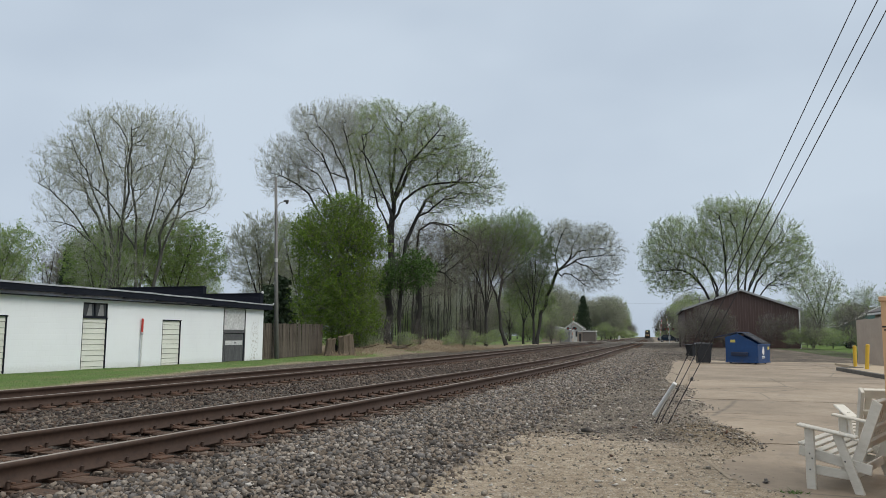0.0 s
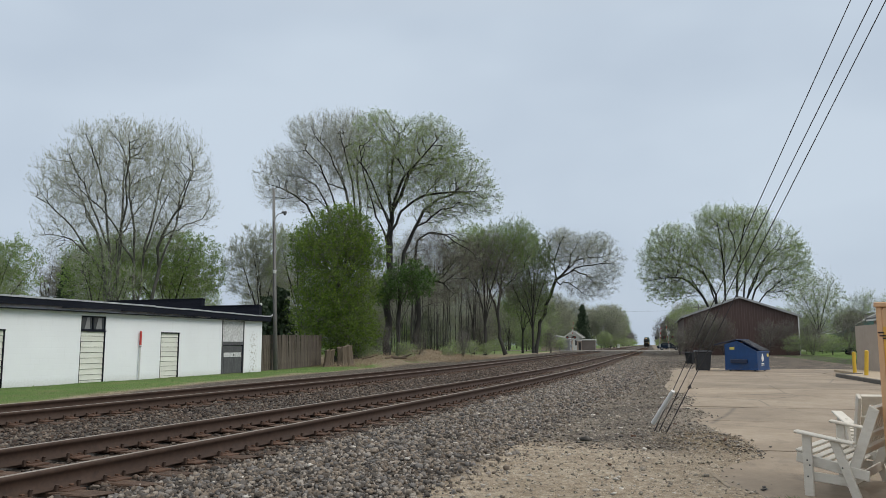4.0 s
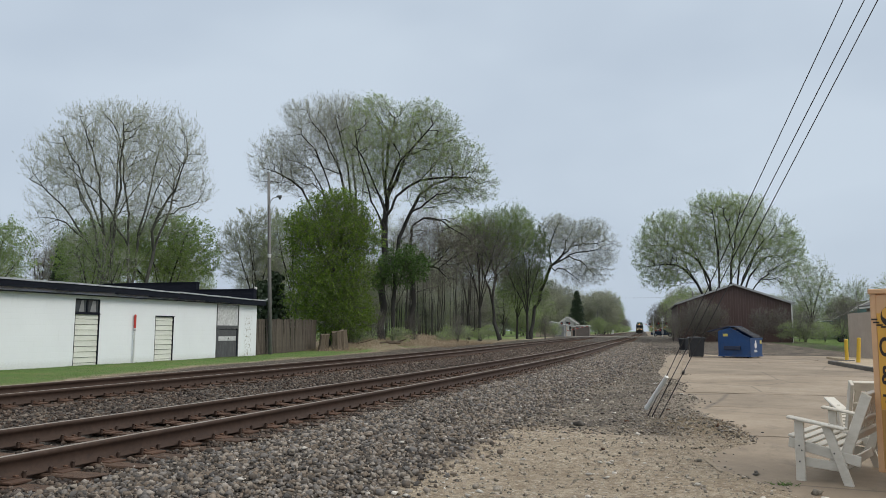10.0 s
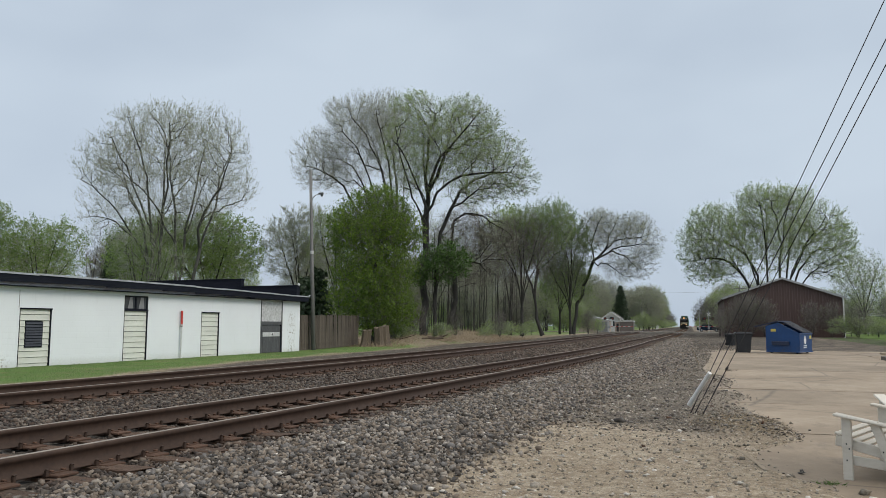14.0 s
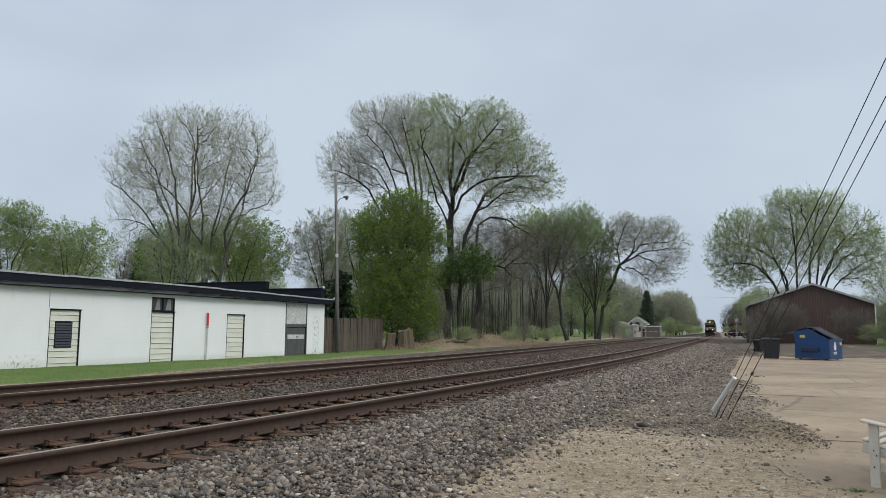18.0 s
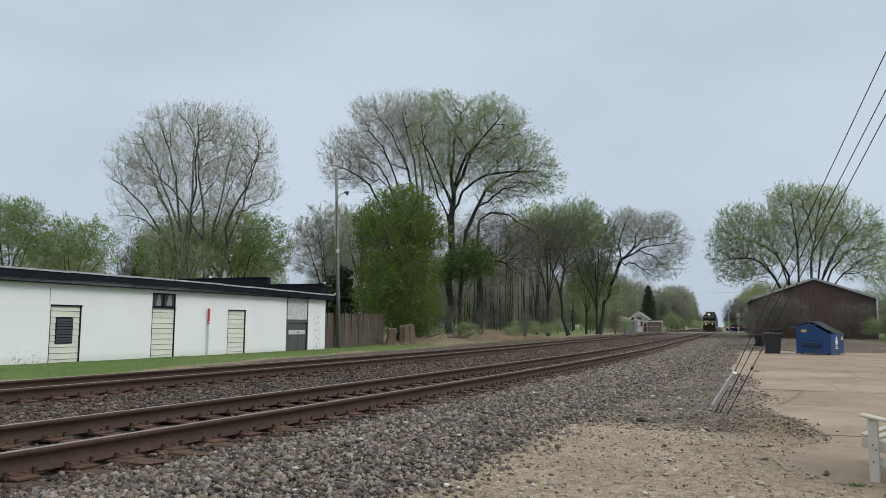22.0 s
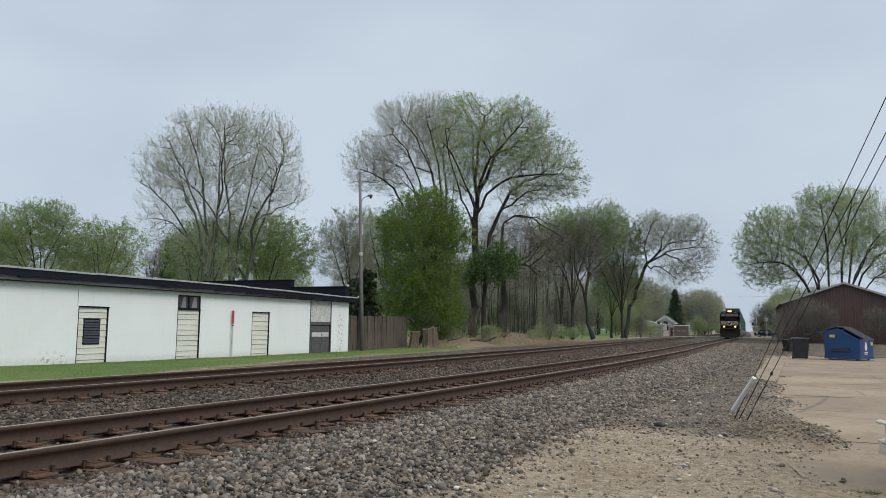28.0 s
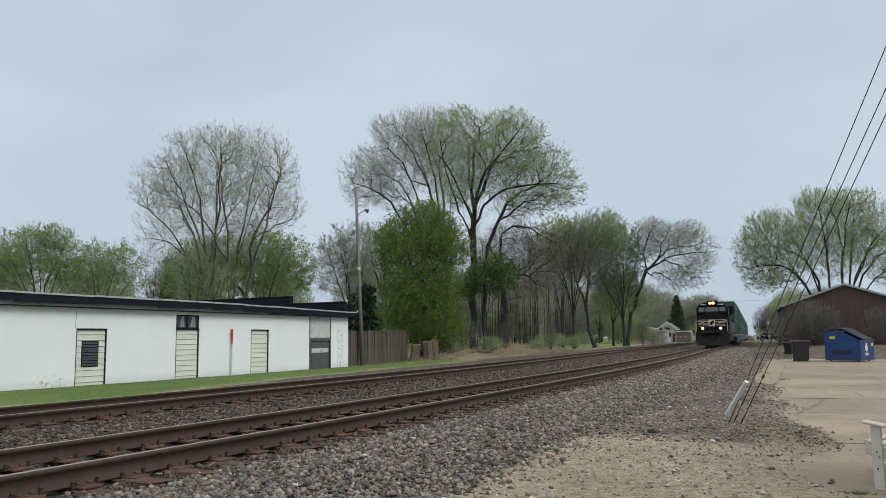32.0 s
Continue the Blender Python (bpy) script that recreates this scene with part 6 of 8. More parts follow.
    for u, v, s, k in spots:
        if u > 320:                             # the line itself stays open to the sky
            v = max(v, 6 + 0.018 * u + 5.5 * s) if v > 0 else min(v, 1 - 0.017 * u - 5.5 * s)
        copy_thing(kinds[k], AX @ pose(u, v, 0.25, 0, 0, rng.uniform(0, 360)) @ Matrix.Diagonal((s, s, s * rng.uniform(0.9, 1.1), 1)))
    for i in range(120):                        # woods that close the distance
        y = rng.uniform(230, 420)
        x = y * (rng.uniform(-0.72, 0.20) if i % 3 else rng.uniform(0.345, 0.95))
        if -0.45 * y < x < 0.5 * y or y > 280:
            s = rng.uniform(0.75, 1.15) * (0.8 + y / 900)
            copy_thing(kinds[1 + i % 2], pose(x, y, 0.2, 0, 0, rng.uniform(0, 360)) @ Matrix.Diagonal((s * 1.25, s * 1.25, s, 1)))
    # shrubs round the barn
    shrub = build_tree("shrub", "loose green shrub in young leaf", pose(42.0, 91, 0.3) @ Matrix.Diagonal((1.0, 0.8, 0.72, 1)), 49, fork(1.2, 6, 22, base=0.5), [(0, 0, 1.7, 2.0, 1.6, 1.6)], 240, step=0.35, tip=0.008, twigs=2,
                       twig_len=0.6, leaf="leaf_mid", per_twig=1.2, leaf_size=0.11, bark="bark_dark", twig="twig", category="shrub", group="shrubs")
    bare = build_tree("shrub", "tangled bare brown shrub against the barn", pose(33.0, 95.5, 0.3), 50, fork(2.4, 6, 23, base=0.6), [(0, 0, 2.8, 2.2, 1.5, 2.6)], 300, step=0.4, tip=0.009, twigs=2,
                      twig_len=0.8, leaf="leaf_mid", per_twig=0.07, leaf_size=0.08, bark="bark_dark", twig="twig_dark", category="shrub", group="shrubs", upward=0.6)
    for i in range(6):                          # undergrowth that closes the thicket
        y = rng.uniform(84, 150)
        x = rng.uniform(-0.085, 0.13) * y
        u, v = SA * y + CA * x, -SA * x + CA * y
        if v > float(centre(u, 1)) + (17 if u > 95 else 12):
            s = rng.uniform(0.9, 1.7)
            copy_thing(bare, pose(x, y, 0.2, 0, 0, rng.uniform(0, 360)) @ Matrix.Diagonal((s * 1.2, s, s, 1)))
    for i in range(24):                         # far scrub
        y = rng.uniform(150, 215)
        x = y * rng.uniform(-0.12, 0.165)
        u, v = SA * y + CA * x, -SA * x + CA * y
        if v > float(centre(u, 1)) + 20:
            s = rng.uniform(1.4, 2.4)
            copy_thing((shrub, shrub, bare)[i % 3], pose(x, y, 0.2, 0, 0, rng.uniform(0, 360)) @ Matrix.Diagonal((s * 1.3, s * 1.3, s, 1)))
    for i in range(40):                         # low scrub down the line
        u = 230 + 22 * i
        v = (7 + 0.012 * u if i % 2 else -2 - 0.012 * u) + rng.uniform(-1.5, 1.5) + (6 if i % 2 else 0)
        s = rng.uniform(1.1, 1.7) * (0.9 + u / 700)
        copy_thing((shrub, bare)[i % 3 == 0], AX @ pose(u, v, 0.2, 0, 0, rng.uniform(0, 360)) @ Matrix.Diagonal((s * 1.4, s * 1.4, s, 1)))
    for x, y, s, k in ((43.0, 90, 0.7, 1), (31.8, 95.0, 1.0, 1), (29.6, 94.0, 0.7, 1), (34.6, 95.2, 0.9, 1), (44.6, 93.0, 0.6, 0), (49.0, 106, 1.0, 0), (53.5, 108, 1.1, 0), (57.0, 108, 1.2, 0), (60.0, 112, 1.2, 1), (63.5, 114, 1.2, 0), (45.8, 91, 1.0, 0), (48.3, 92, 1.0, 1), (50.5, 93, 0.8, 0), (52.5, 96, 1.3, 0), (47.0, 100, 1.1, 0), (51.0, 104, 1.1, 0), (28.5, 93, 0.6, 1), (46.6, 92.5, 0.6, 0),
                       (39.5, 93.8, 0.8, 1), (41.5, 93, 0.8, 1), (54.5, 100, 1.0, 0),
                       (-5.6, 56.0, 0.55, 0), (1.2, 76.5, 0.7, 0), (3.0, 79, 0.7, 0), (-2.0, 66.0, 0.5, 1), (0.5, 70.0, 0.45, 0), (-5.0, 60.0, 0.6, 1), (4.5, 80, 0.6, 0), (7.0, 104, 0.8, 0), (18.5, 122, 1.0, 0), (16.5, 118, 0.7, 1), (2.0, 74.0, 0.5, 1), (-3.0, 62.0, 0.6, 0)):
        copy_thing((shrub, bare)[k], pose(x, y, 0.3, 0, 0, rng.uniform(0, 360)) @ Matrix.Diagonal((s, s, s, 1)))


build_trees()

# ---- the lot and what stands on it ----
def build_lot():
    lot = new("pavement")
    tagged(lot, "old dusty tan concrete lot, cracked and patched", "pavement", kind="structure")
    rng = random.Random(3)
    us = [6.4, 11.9, 16.3, 19.8, 23.9, 28.6, 33.0, 40.0, 50.5]
    vs = [-0.55, -8.6, -17.0, -28.0]
    for i, (u0, u1) in enumerate(zip(us, us[1:])):
        for j, (v0, v1) in enumerate(zip(vs, vs[1:])):
            if j >= 2 and u0 < 26:
                continue
            bm = bmesh.new()
            g = 0.014
            e = 0.06
            zt = 0.016 + rng.uniform(-0.006, 0.006)
            c = []
            ends = [(u0 + g, v0 - g), (u0 + g, v1 + g), (u1 - g, v1 + g), (u1 - g, v0 - g)]
            for (a, b), (p, q) in zip(ends, ends[1:] + ends[:1]):
                n = 8 if abs(b - q) < 0.1 else 12
                for k in range(n):
                    f = k / n
                    side = 0.16 if j == 0 and abs(b - v0) < 0.1 and abs(q - v0) < 0.1 else e
                    c.append((a + (p - a) * f + rng.uniform(-e, e) * 0.6, b + (q - b) * f + rng.uniform(-side, side) * 0.8))
            hi = [bm.verts.new((a, b, zt + rng.uniform(-0.003, 0.003))) for a, b in c]
            lo = [bm.verts.new((a, b, -0.08)) for a, b in c]
            bm.faces.new(hi)
            for k in range(len(c)):
                bm.faces.new((hi[k], hi[(k + 1) % len(c)], lo[(k + 1) % len(c)], lo[k]))
            bmesh.ops.recalc_face_normals(bm, faces=bm.faces)
            part("slab", bm, "lot", lot).matrix_basis = AX.copy()


build_lot()


def build_barn():
    b = thing("barn", pose(31.0, 98.84, 0.2, 0, 0, -15.1), "brown metal-clad gabled barn with pale roof edges", "barn")
    W, D, E, P = 13.45, 26.0, 4.88, 7.25
    bm = bmesh.new()
    prism(bm, [(0, -0.4), (W, -0.4), (W, E), (W / 2, P), (0, E)], 0, 0.15)
    part("front_wall", bm, "barn", b)
    block("side_wall", (0.003, 0.15, 0.15, D, -0.4, E), "barn", b)
    block("side_wall", (W - 0.15, W - 0.003, 0.15, D, -0.4, E), "barn", b)
    bm = bmesh.new()
    prism(bm, [(0, -0.4), (W, -0.4), (W, E), (W / 2, P), (0, E)], D, D + 0.15)
    part("back_wall", bm, "barn", b)
    rib = bmesh.new()
    prism(rib, [(-0.03, 0), (0.03, 0), (0.018, -0.022), (-0.018, -0.022)], -0.3, 1.0, "z")
    me = bpy.data.meshes.new("rib")
    rib.to_mesh(me)
    rib.free()
    me.materials.append(M["barn"])
    for i in range(43):
        x = 0.2 + i * 0.305
        top = E + (P - E) * (1 - abs(x - W / 2) / (W / 2))
        again("rib", me, b, pose(x, -0.001, 0) @ Matrix.Diagonal((1, 1, top - 0.06, 1)))
    sl = (P - E) / (W / 2)
    for sgn in (-1, 1):
        bm = bmesh.new()
        x0, x1 = (W / 2, -0.35) if sgn < 0 else (W / 2, W + 0.35)
        z0, z1 = P, P - sl * (W / 2 + 0.35)
        prism(bm, [(x0, z0 + 0.02), (x1, z1 + 0.02), (x1, z1 + 0.1), (x0, z0 + 0.1)], -0.3, D + 0.4)
        part("roof", bm, "barn_roof", b)
        bm = bmesh.new()
        prism(bm, [(x0, z0 - 0.12), (x1, z1 - 0.12), (x1, z1 + 0.13), (x0, z0 + 0.13)], -0.36, -0.302)
        part("rake_trim", bm, "barn_roof", b)
    block("corner_trim", (W - 0.05, W + 0.1, -0.06, 0.12, -0.3, E - 0.05), "white_paint", b)
    block("corner_trim", (-0.06, 0.08, -0.06, 0.12, -0.3, E - 0.05), "barn", b)
    bm = bmesh.new()
    rod(bm, (5.0, -0.06, 4.2), (5.0, -0.18, 4.15), 0.12, 0.09, 10)
    part("wall_lamp", bm, "cable", b)


build_barn()


def build_dumpster():
    d = thing("dumpster", pose(16.15, 44.3, 0.02, 0, 0, -42) @ Matrix.Diagonal((1.03, 1.03, 1.06, 1)), "scuffed blue steel dumpster with its lid thrown open", "dumpster")
    L, Wd = 1.75, 1.85
    prof = [(0, 0.1), (L - 0.02, 0.1), (L, 1.02), (0.68, 1.6), (0.0, 1.42)]
    for y in (0.0, Wd - 0.03):
        bm = bmesh.new()
        prism(bm, prof, y, y + 0.03)
        part("side_panel", bm, "blue", d)
    block("back_panel", (0.0, 0.03, 0.03, Wd - 0.03, 0.1, 1.42), "blue", d)
    bm = bmesh.new()
    prism(bm, [(L - 0.03, 0.1), (L + 0.0, 0.1), (L + 0.015, 1.02), (L - 0.015, 1.02)], 0.03, Wd - 0.03)
    part("front_panel", bm, "blue", d)
    block("floor_panel", (0.03, L - 0.03, 0.03, Wd - 0.03, 0.1, 0.14), "blue_dark", d)
    # a black block fills the body, in place of the shade inside
    block("dark_fill", (0.05, L - 0.05, 0.05, Wd - 0.05, 0.14, 0.7), "black_plastic", d, 0.03, "plain black block standing for the shaded inside")
    block("top_rim", (L - 0.06, L + 0.04, -0.02, Wd + 0.02, 0.98, 1.05), "blue", d, 0.008)
    block("bottom_rim", (-0.02, L + 0.03, -0.03, Wd + 0.03, 0.06, 0.12), "blue", d, 0.008)
    for y in (-0.03, Wd):
        bm = bmesh.new()
        prism(bm, [(0.66, 1.62), (L + 0.02, 1.04), (L + 0.02, 0.97), (0.66, 1.54)], y, y + 0.03)
        part("slant_rim", bm, "blue", d)
    bm = bmesh.new()
    box(bm, 0.35, 1.25, -0.14, -0.001, 0.42, 0.62, 0.015)
    part("fork_pocket", bm, "blue_dark", d)
    bm = bmesh.new()
    box(bm, 0.35, 1.25, Wd + 0.001, Wd + 0.14, 0.42, 0.62, 0.015)
    part("fork_pocket", bm, "blue_dark", d)
    # lids: a ribbed half lying on the slant, the other thrown back
    lid = bmesh.new()
    m = pose(0.68, 0.62, 1.63, 0, 28.5, 0)
    box(lid, 0, 1.25, 0.0, 1.23, -0.012, 0.012, 0.004, m)
    lidp = part("lid", lid, "blue_dark", d, "dark ribbed plastic lid")
    # ribs paler than the lid: their light edges are put into the colour
    for k in range(9):
        bm = bmesh.new()
        box(bm, 0.03, 1.22, 0.05 + k * 0.13, 0.09 + k * 0.13, 0.012, 0.05, 0.006, m)
        part("lid_rib", bm, "lid_grey", lidp)
    lid = bmesh.new()
    box(lid, -1.32, 0.0, -0.02, 1.85, -0.03, 0.03, 0.006, pose(0.68, 0.0, 1.67, 0, -13, 0))
    part("lid", lid, "blue_dark", d, "dark plastic lid folded back")
    block("label_plate", (0.28, 0.55, -0.006, -0.002, 1.13, 1.27), "label_yellow", d, 0.0, "small yellow label")
    block("label_plate", (L + 0.012, L + 0.016, 1.45, 1.72, 0.75, 0.92), "label_yellow", d, 0.0, "small yellow label")
    bm = bmesh.new()
    rod(bm, (L + 0.010, 0.8, 0.66), (L + 0.016, 0.8, 0.66), 0.17, seg=14)
    rod(bm, (L + 0.010, 0.8, 0.84), (L + 0.016, 0.8, 0.84), 0.09, seg=14)
    part("emblem", bm, "white_paint", d, "round white emblem")
    for z in (0.30, 0.38):
        block("writing_bar", (L + 0.006, L + 0.012, 0.58, 1.02, z, z + 0.045), "white_paint", d)
    for x, y in ((0.2, 0.2), (0.2, Wd - 0.2), (L - 0.2, 0.2), (L - 0.2, Wd - 0.2)):
        bm = bmesh.new()
        rod(bm, (x, y - 0.03, 0.055), (x, y + 0.03, 0.055), 0.055, seg=12)
        part("castor", bm, "tyre", d)


build_dumpster()


def wheelie_bin(name, label, m, w, depth, h, material, lid_material):
    b = thing(name, m, label, "bin")
    bm = bmesh.new()
    lo, hi = 0.40, 0.5
    q = [bm.verts.new((sx * w * f, sy * depth * f, z)) for f, z in ((lo, 0.04), (hi, h * 0.92)) for sx, sy in ((-1, -1), (1, -1), (1, 1), (-1, 1))]
    for f in ((3, 2, 1, 0), (0, 1, 5, 4), (1, 2, 6, 5), (2, 3, 7, 6), (3, 0, 4, 7), (4, 5, 6, 7)):
        bm.faces.new([q[i] for i in f])
    bmesh.ops.bevel(bm, geom=list(bm.edges), offset=0.03, segments=2, affect="EDGES")
    part("body", bm, material, b)
    block("rim", (-w * 0.53, w * 0.53, -depth * 0.53, depth * 0.53, h * 0.885, h * 0.925), material, b, 0.01)
    bm = bmesh.new()
    prism(bm, [(-w * 0.55, h * 0.925), (w * 0.55, h * 0.925), (w * 0.5, h * 0.985), (w * 0.1, h), (-w * 0.1, h), (-w * 0.5, h * 0.985)], -depth * 0.55, depth * 0.5)
    part("lid", bm, lid_material, b)
    bm = bmesh.new()
    rod(bm, (-w * 0.42, depth * 0.56, h * 0.9), (w * 0.42, depth * 0.56, h * 0.9), 0.018)
    part("handle", bm, material, b)
    for sx in (-1, 1):
        bm = bmesh.new()
        rod(bm, (sx * w * 0.36, depth * 0.4, 0.13), (sx * w * 0.43, depth * 0.4, 0.13), 0.13, seg=14)
        part("wheel", bm, "tyre", b)
    return b


wheelie_bin("trash_cart", "black wheeled trash cart with a dusty dark lid", pose(14.95, 44.5, 0.02, 0, 0, -12), 0.86, 0.85, 1.17, "black_plastic", "lid_grey")
wheelie_bin("trash_tub", "low dark plastic trash tub at the lot's edge", pose(19.5, 60.5, 0.0, 0, 0, 20), 0.8, 0.8, 0.95, "black_plastic", "black_plastic")
edging = thing("concrete_edging", pose(0, 0, 0), "long worn strip of pale concrete edging beside the lot", "edging")
bm = bmesh.new()
prism(bm, [(7.27, 23.5), (7.62, 24.3), (9.95, 31.4), (12.4, 38.9), (13.3, 42.6), (13.1, 43.5), (12.75, 42.9), (9.4, 32.2), (7.8, 27.3), (7.1, 24.4)], -0.1, 0.055, "z")
part("strip", bm, "edging", edging)


# ---- guy wires with their guard and far-off pole ----
def build_guys():
    g = thing("guy_wires", pose(0, 0, 0), "steel guy wires with a pale plastic guard", "guy wire")
    top = (6.02, 3.54)
    feet = ((3.54, 13.05, 0.04), (3.58, 12.95, 0.04), (3.60, 12.62, 0.04))
    for foot, z in zip(feet, (11.17, 10.36, 10.06)):
        bm = bmesh.new()
        rod(bm, foot, (*top, z), 0.0058, seg=6)
        part("wire", bm, "cable", g)
    f, t = Vector(feet[0]), Vector((*top, 11.17))
    d = (t - f).normalized()
    bm = bmesh.new()
    a = f + d * 0.24 + Vector((-0.10, -0.05, 0))
    rod(bm, a, a + d * 0.70 + Vector((0.10, 0, 0.02)), 0.038, 0.034, 12)
    part("guard", bm, "white_paint", g, "pale grey plastic wire guard")
    for foot, z in zip(feet, (11.17, 10.36, 10.06)):
        f, t = Vector(foot), Vector((*top, z))
        d = (t - f).normalized()
        bm = bmesh.new()
        rod(bm, f - d * 0.15, f + d * 0.28, 0.011, 0.009, 8)
        part("anchor_rod", bm, "cable", g)
        bm = bmesh.new()
        rod(bm, f + d * 0.5, f + d * 0.95, 0.009, 0.008, 8)
        part("grip", bm, "cable", g)
        if z < 10.2:
            bm = bmesh.new()
            rod(bm, f + d * 1.1, f + d * 1.15, 0.02, 0.02, 8)
            part("clamp", bm, "cable", g)
    p = thing("utility_pole", pose(*top, 0), "tall brown wooden utility pole that holds the guys", "utility pole")
    bm = bmesh.new()
    rod(bm, (0, 0, -0.5), (0, 0, 11.6), 0.17, 0.12, 14)
    part("shaft", bm, "pole_wood", p, smooth=True)
    bm = bmesh.new()
    box(bm, -0.06, 0.06, -1.2, 1.2, 11.2, 11.32, 0.01)
    part("crossarm", bm, "pole_wood", p)


build_guys()


# ---- weathered white bench and its fellow ----
def build_bench(name, label, m, width=1.3):
    c = thing(name, m, label, "bench", "white benches")
    def board(nm, x0, x1, y0, y1, z0, z1, mm=None, bev=0.006):
        bm = bmesh.new()
        box(bm, x0, x1, y0, y1, z0, z1, bev, mm)
        return part(nm, bm, "chair", c)
    # x to the front, y across
    for y in (0.0, width):
        board("front_leg", -0.06, 0.055, y - 0.02, y + 0.02, -0.02, 0.592)
        board("rear_leg", -0.05, 0.055, y - 0.02, y + 0.02, -0.02, 0.62, pose(-0.58, 0, 0.0, 0, 24, 0) @ pose(0.0, 0, 0.0))
        board("arm", -0.69, 0.02, y - 0.065, y + 0.065, 0.0, 0.026, pose(0.12, 0, 0.607, 0, -7, 0), 0.008)
        board("seat_rail", -0.72, 0.15, y + (0.022 if y == 0 else -0.056), y + (0.056 if y == 0 else -0.022), -0.05, 0.05, pose(0, 0, 0.345, 0, -9, 0))
        board("stretcher", -0.5, 0.0, y + (0.022 if y == 0 else -0.05), y + (0.05 if y == 0 else -0.022), 0.145, 0.235, pose(0, 0, 0, 0, -3, 0))
        board("back_stile", -0.065, 0.055, y + (0.03 if y == 0 else -0.07), y + (0.07 if y == 0 else -0.03), -0.2, 0.61, pose(-0.55, 0, 0.33, 0, -25, 0))
        for x, z in ((0.0, 0.345), (-0.03, 0.30), (-0.42, 0.30), (0.0, 0.19)):
            bm = bmesh.new()
            yy = y - 0.021 if y == 0 else y + 0.021
            rod(bm, (x, yy - 0.004, z), (x, yy + 0.004, z), 0.009, seg=8)
            part("bolt", bm, "cable", c)
    for k in range(6):
        x = 0.12 - k * 0.098
        board("seat_slat", x - 0.041, x + 0.041, 0.022, width - 0.022, 0.0, 0.022, pose(0, 0, 0.40 + (x - 0.12) * 0.155, 0, -9, 0))
    back = pose(-0.55, 0, 0.33, 0, -25, 0)
    board("top_rail", -0.012, 0.04, 0.072, width - 0.072, 0.5, 0.61, back)
    board("lower_rail", -0.05, 0.0, 0.07, width - 0.07, 0.12, 0.2, back)
    board("mid_rail", -0.05, -0.01, 0.07, width - 0.07, 0.3, 0.36, back)
    n = 10
    for k in range(n):
        y = 0.13 + (width - 0.26) * k / (n - 1)
        board("back_slat", -0.008, 0.012, y - 0.035, y + 0.035, 0.1, 0.53, back)
    board("rear_stretcher", -0.53, -0.50, 0.04, width - 0.04, 0.13, 0.22)
    return c


build_bench("garden_bench", "white-painted wooden garden bench with wide flat arms", pose(3.67, 7.85, 0.01, 0, 0, 140) @ Matrix.Translation((0, -1.35, 0)) @ Matrix.Diagonal((0.76, 1, 1, 1)), 1.35)
build_bench("garden_bench", "white wooden bench turned away beside a donation bin", pose(5.05, 9.9, 0.02, 0, 0, 75) @ Matrix.Translation((0, -1.3, 0)))


# ---- donation bin ----
def words(name, text, size, m, parent, material="print"):
    cu = bpy.data.curves.new(name, "FONT")
    cu.body, cu.size, cu.extrude = text, size, 0.002
    cu.offset = 0.006
    cu.materials.append(M[material])
    ob = new(name, cu)
    ob.parent = parent
    ob.matrix_basis = m
    return ob


def build_donation_bin():
    b = thing("donation_bin", pose(4.33, 7.62, 0.02, 0, 0, -60), "amber and peach steel donation bin with brown lettering", "donation bin")
    W, D, H = 1.25, 1.2, 1.89
    block("body", (0, W, 0, D, 0.12, H - 0.05), "bin_tan", b, 0.012)
    block("print_panel", (0.055, W - 0.055, -0.006, -0.001, 0.72, H - 0.24), "bin_yellow", b, 0.0, "amber printed panel")
    block("lower_panel", (0.055, W - 0.055, -0.004, -0.001, 0.16, 0.715), "bin_edge", b, 0.0, "ochre lower panel")
    block("top_rim", (-0.02, W + 0.02, -0.02, D + 0.02, H - 0.05, H), "bin_tan", b, 0.008)
    block("corner_strip", (-0.006, 0.05, -0.008, 0.05, 0.12, H - 0.05), "bin_tan", b, 0.004)
    for x in (0.06, W - 0.12):
        for y in (0.06, D - 0.12):
            block("foot", (x, x + 0.06, y, y + 0.06, -0.03, 0.12), "bin_edge", b)
    up = pose(0, -0.0075, 0, 90, 0, 0)
    words("lettering", "Clothes", 0.25, up @ pose(0.065, 1.24, 0) @ Matrix.Diagonal((0.56, 1, 1, 1)), b)
    words("lettering", "& Shoes", 0.25, up @ pose(0.075, 0.97, 0) @ Matrix.Diagonal((0.56, 1, 1, 1)), b)
    bm = bmesh.new()
    rod(bm, (0.20, -0.006, 1.62), (0.20, -0.010, 1.62), 0.105, seg=20)
    em = part("emblem", bm, "print", b, "round brown emblem")
    bm = bmesh.new()
    rod(bm, (0.17, -0.010, 1.65), (0.17, -0.013, 1.65), 0.06, seg=12)
    rod(bm, (0.23, -0.010, 1.58), (0.23, -0.013, 1.58), 0.045, seg=12)
    part("emblem_patch", bm, "bin_yellow", em)
    for k in range(9):
        a = 3.3 + k * 0.32
        x, z = 0.20 + 0.17 * math.cos(a), 1.60 + 0.10 * math.sin(a)
        block("emblem_stroke", (x - 0.03, x + 0.03, -0.012, -0.008, z, z + 0.015), "print", em)
    for x, w in ((0.36, 0.24), (0.64, 0.42)):
        block("writing_bar", (x, x + w, -0.010, -0.0065, 1.56, 1.68), "print", b)
    for k, (x, w) in enumerate(((0.08, 0.95), (0.10, 0.85))):
        block("writing_bar", (x, x + w, -0.010, -0.0065, 0.845 - k * 0.06, 0.868 - k * 0.06), "print", b)


build_donation_bin()


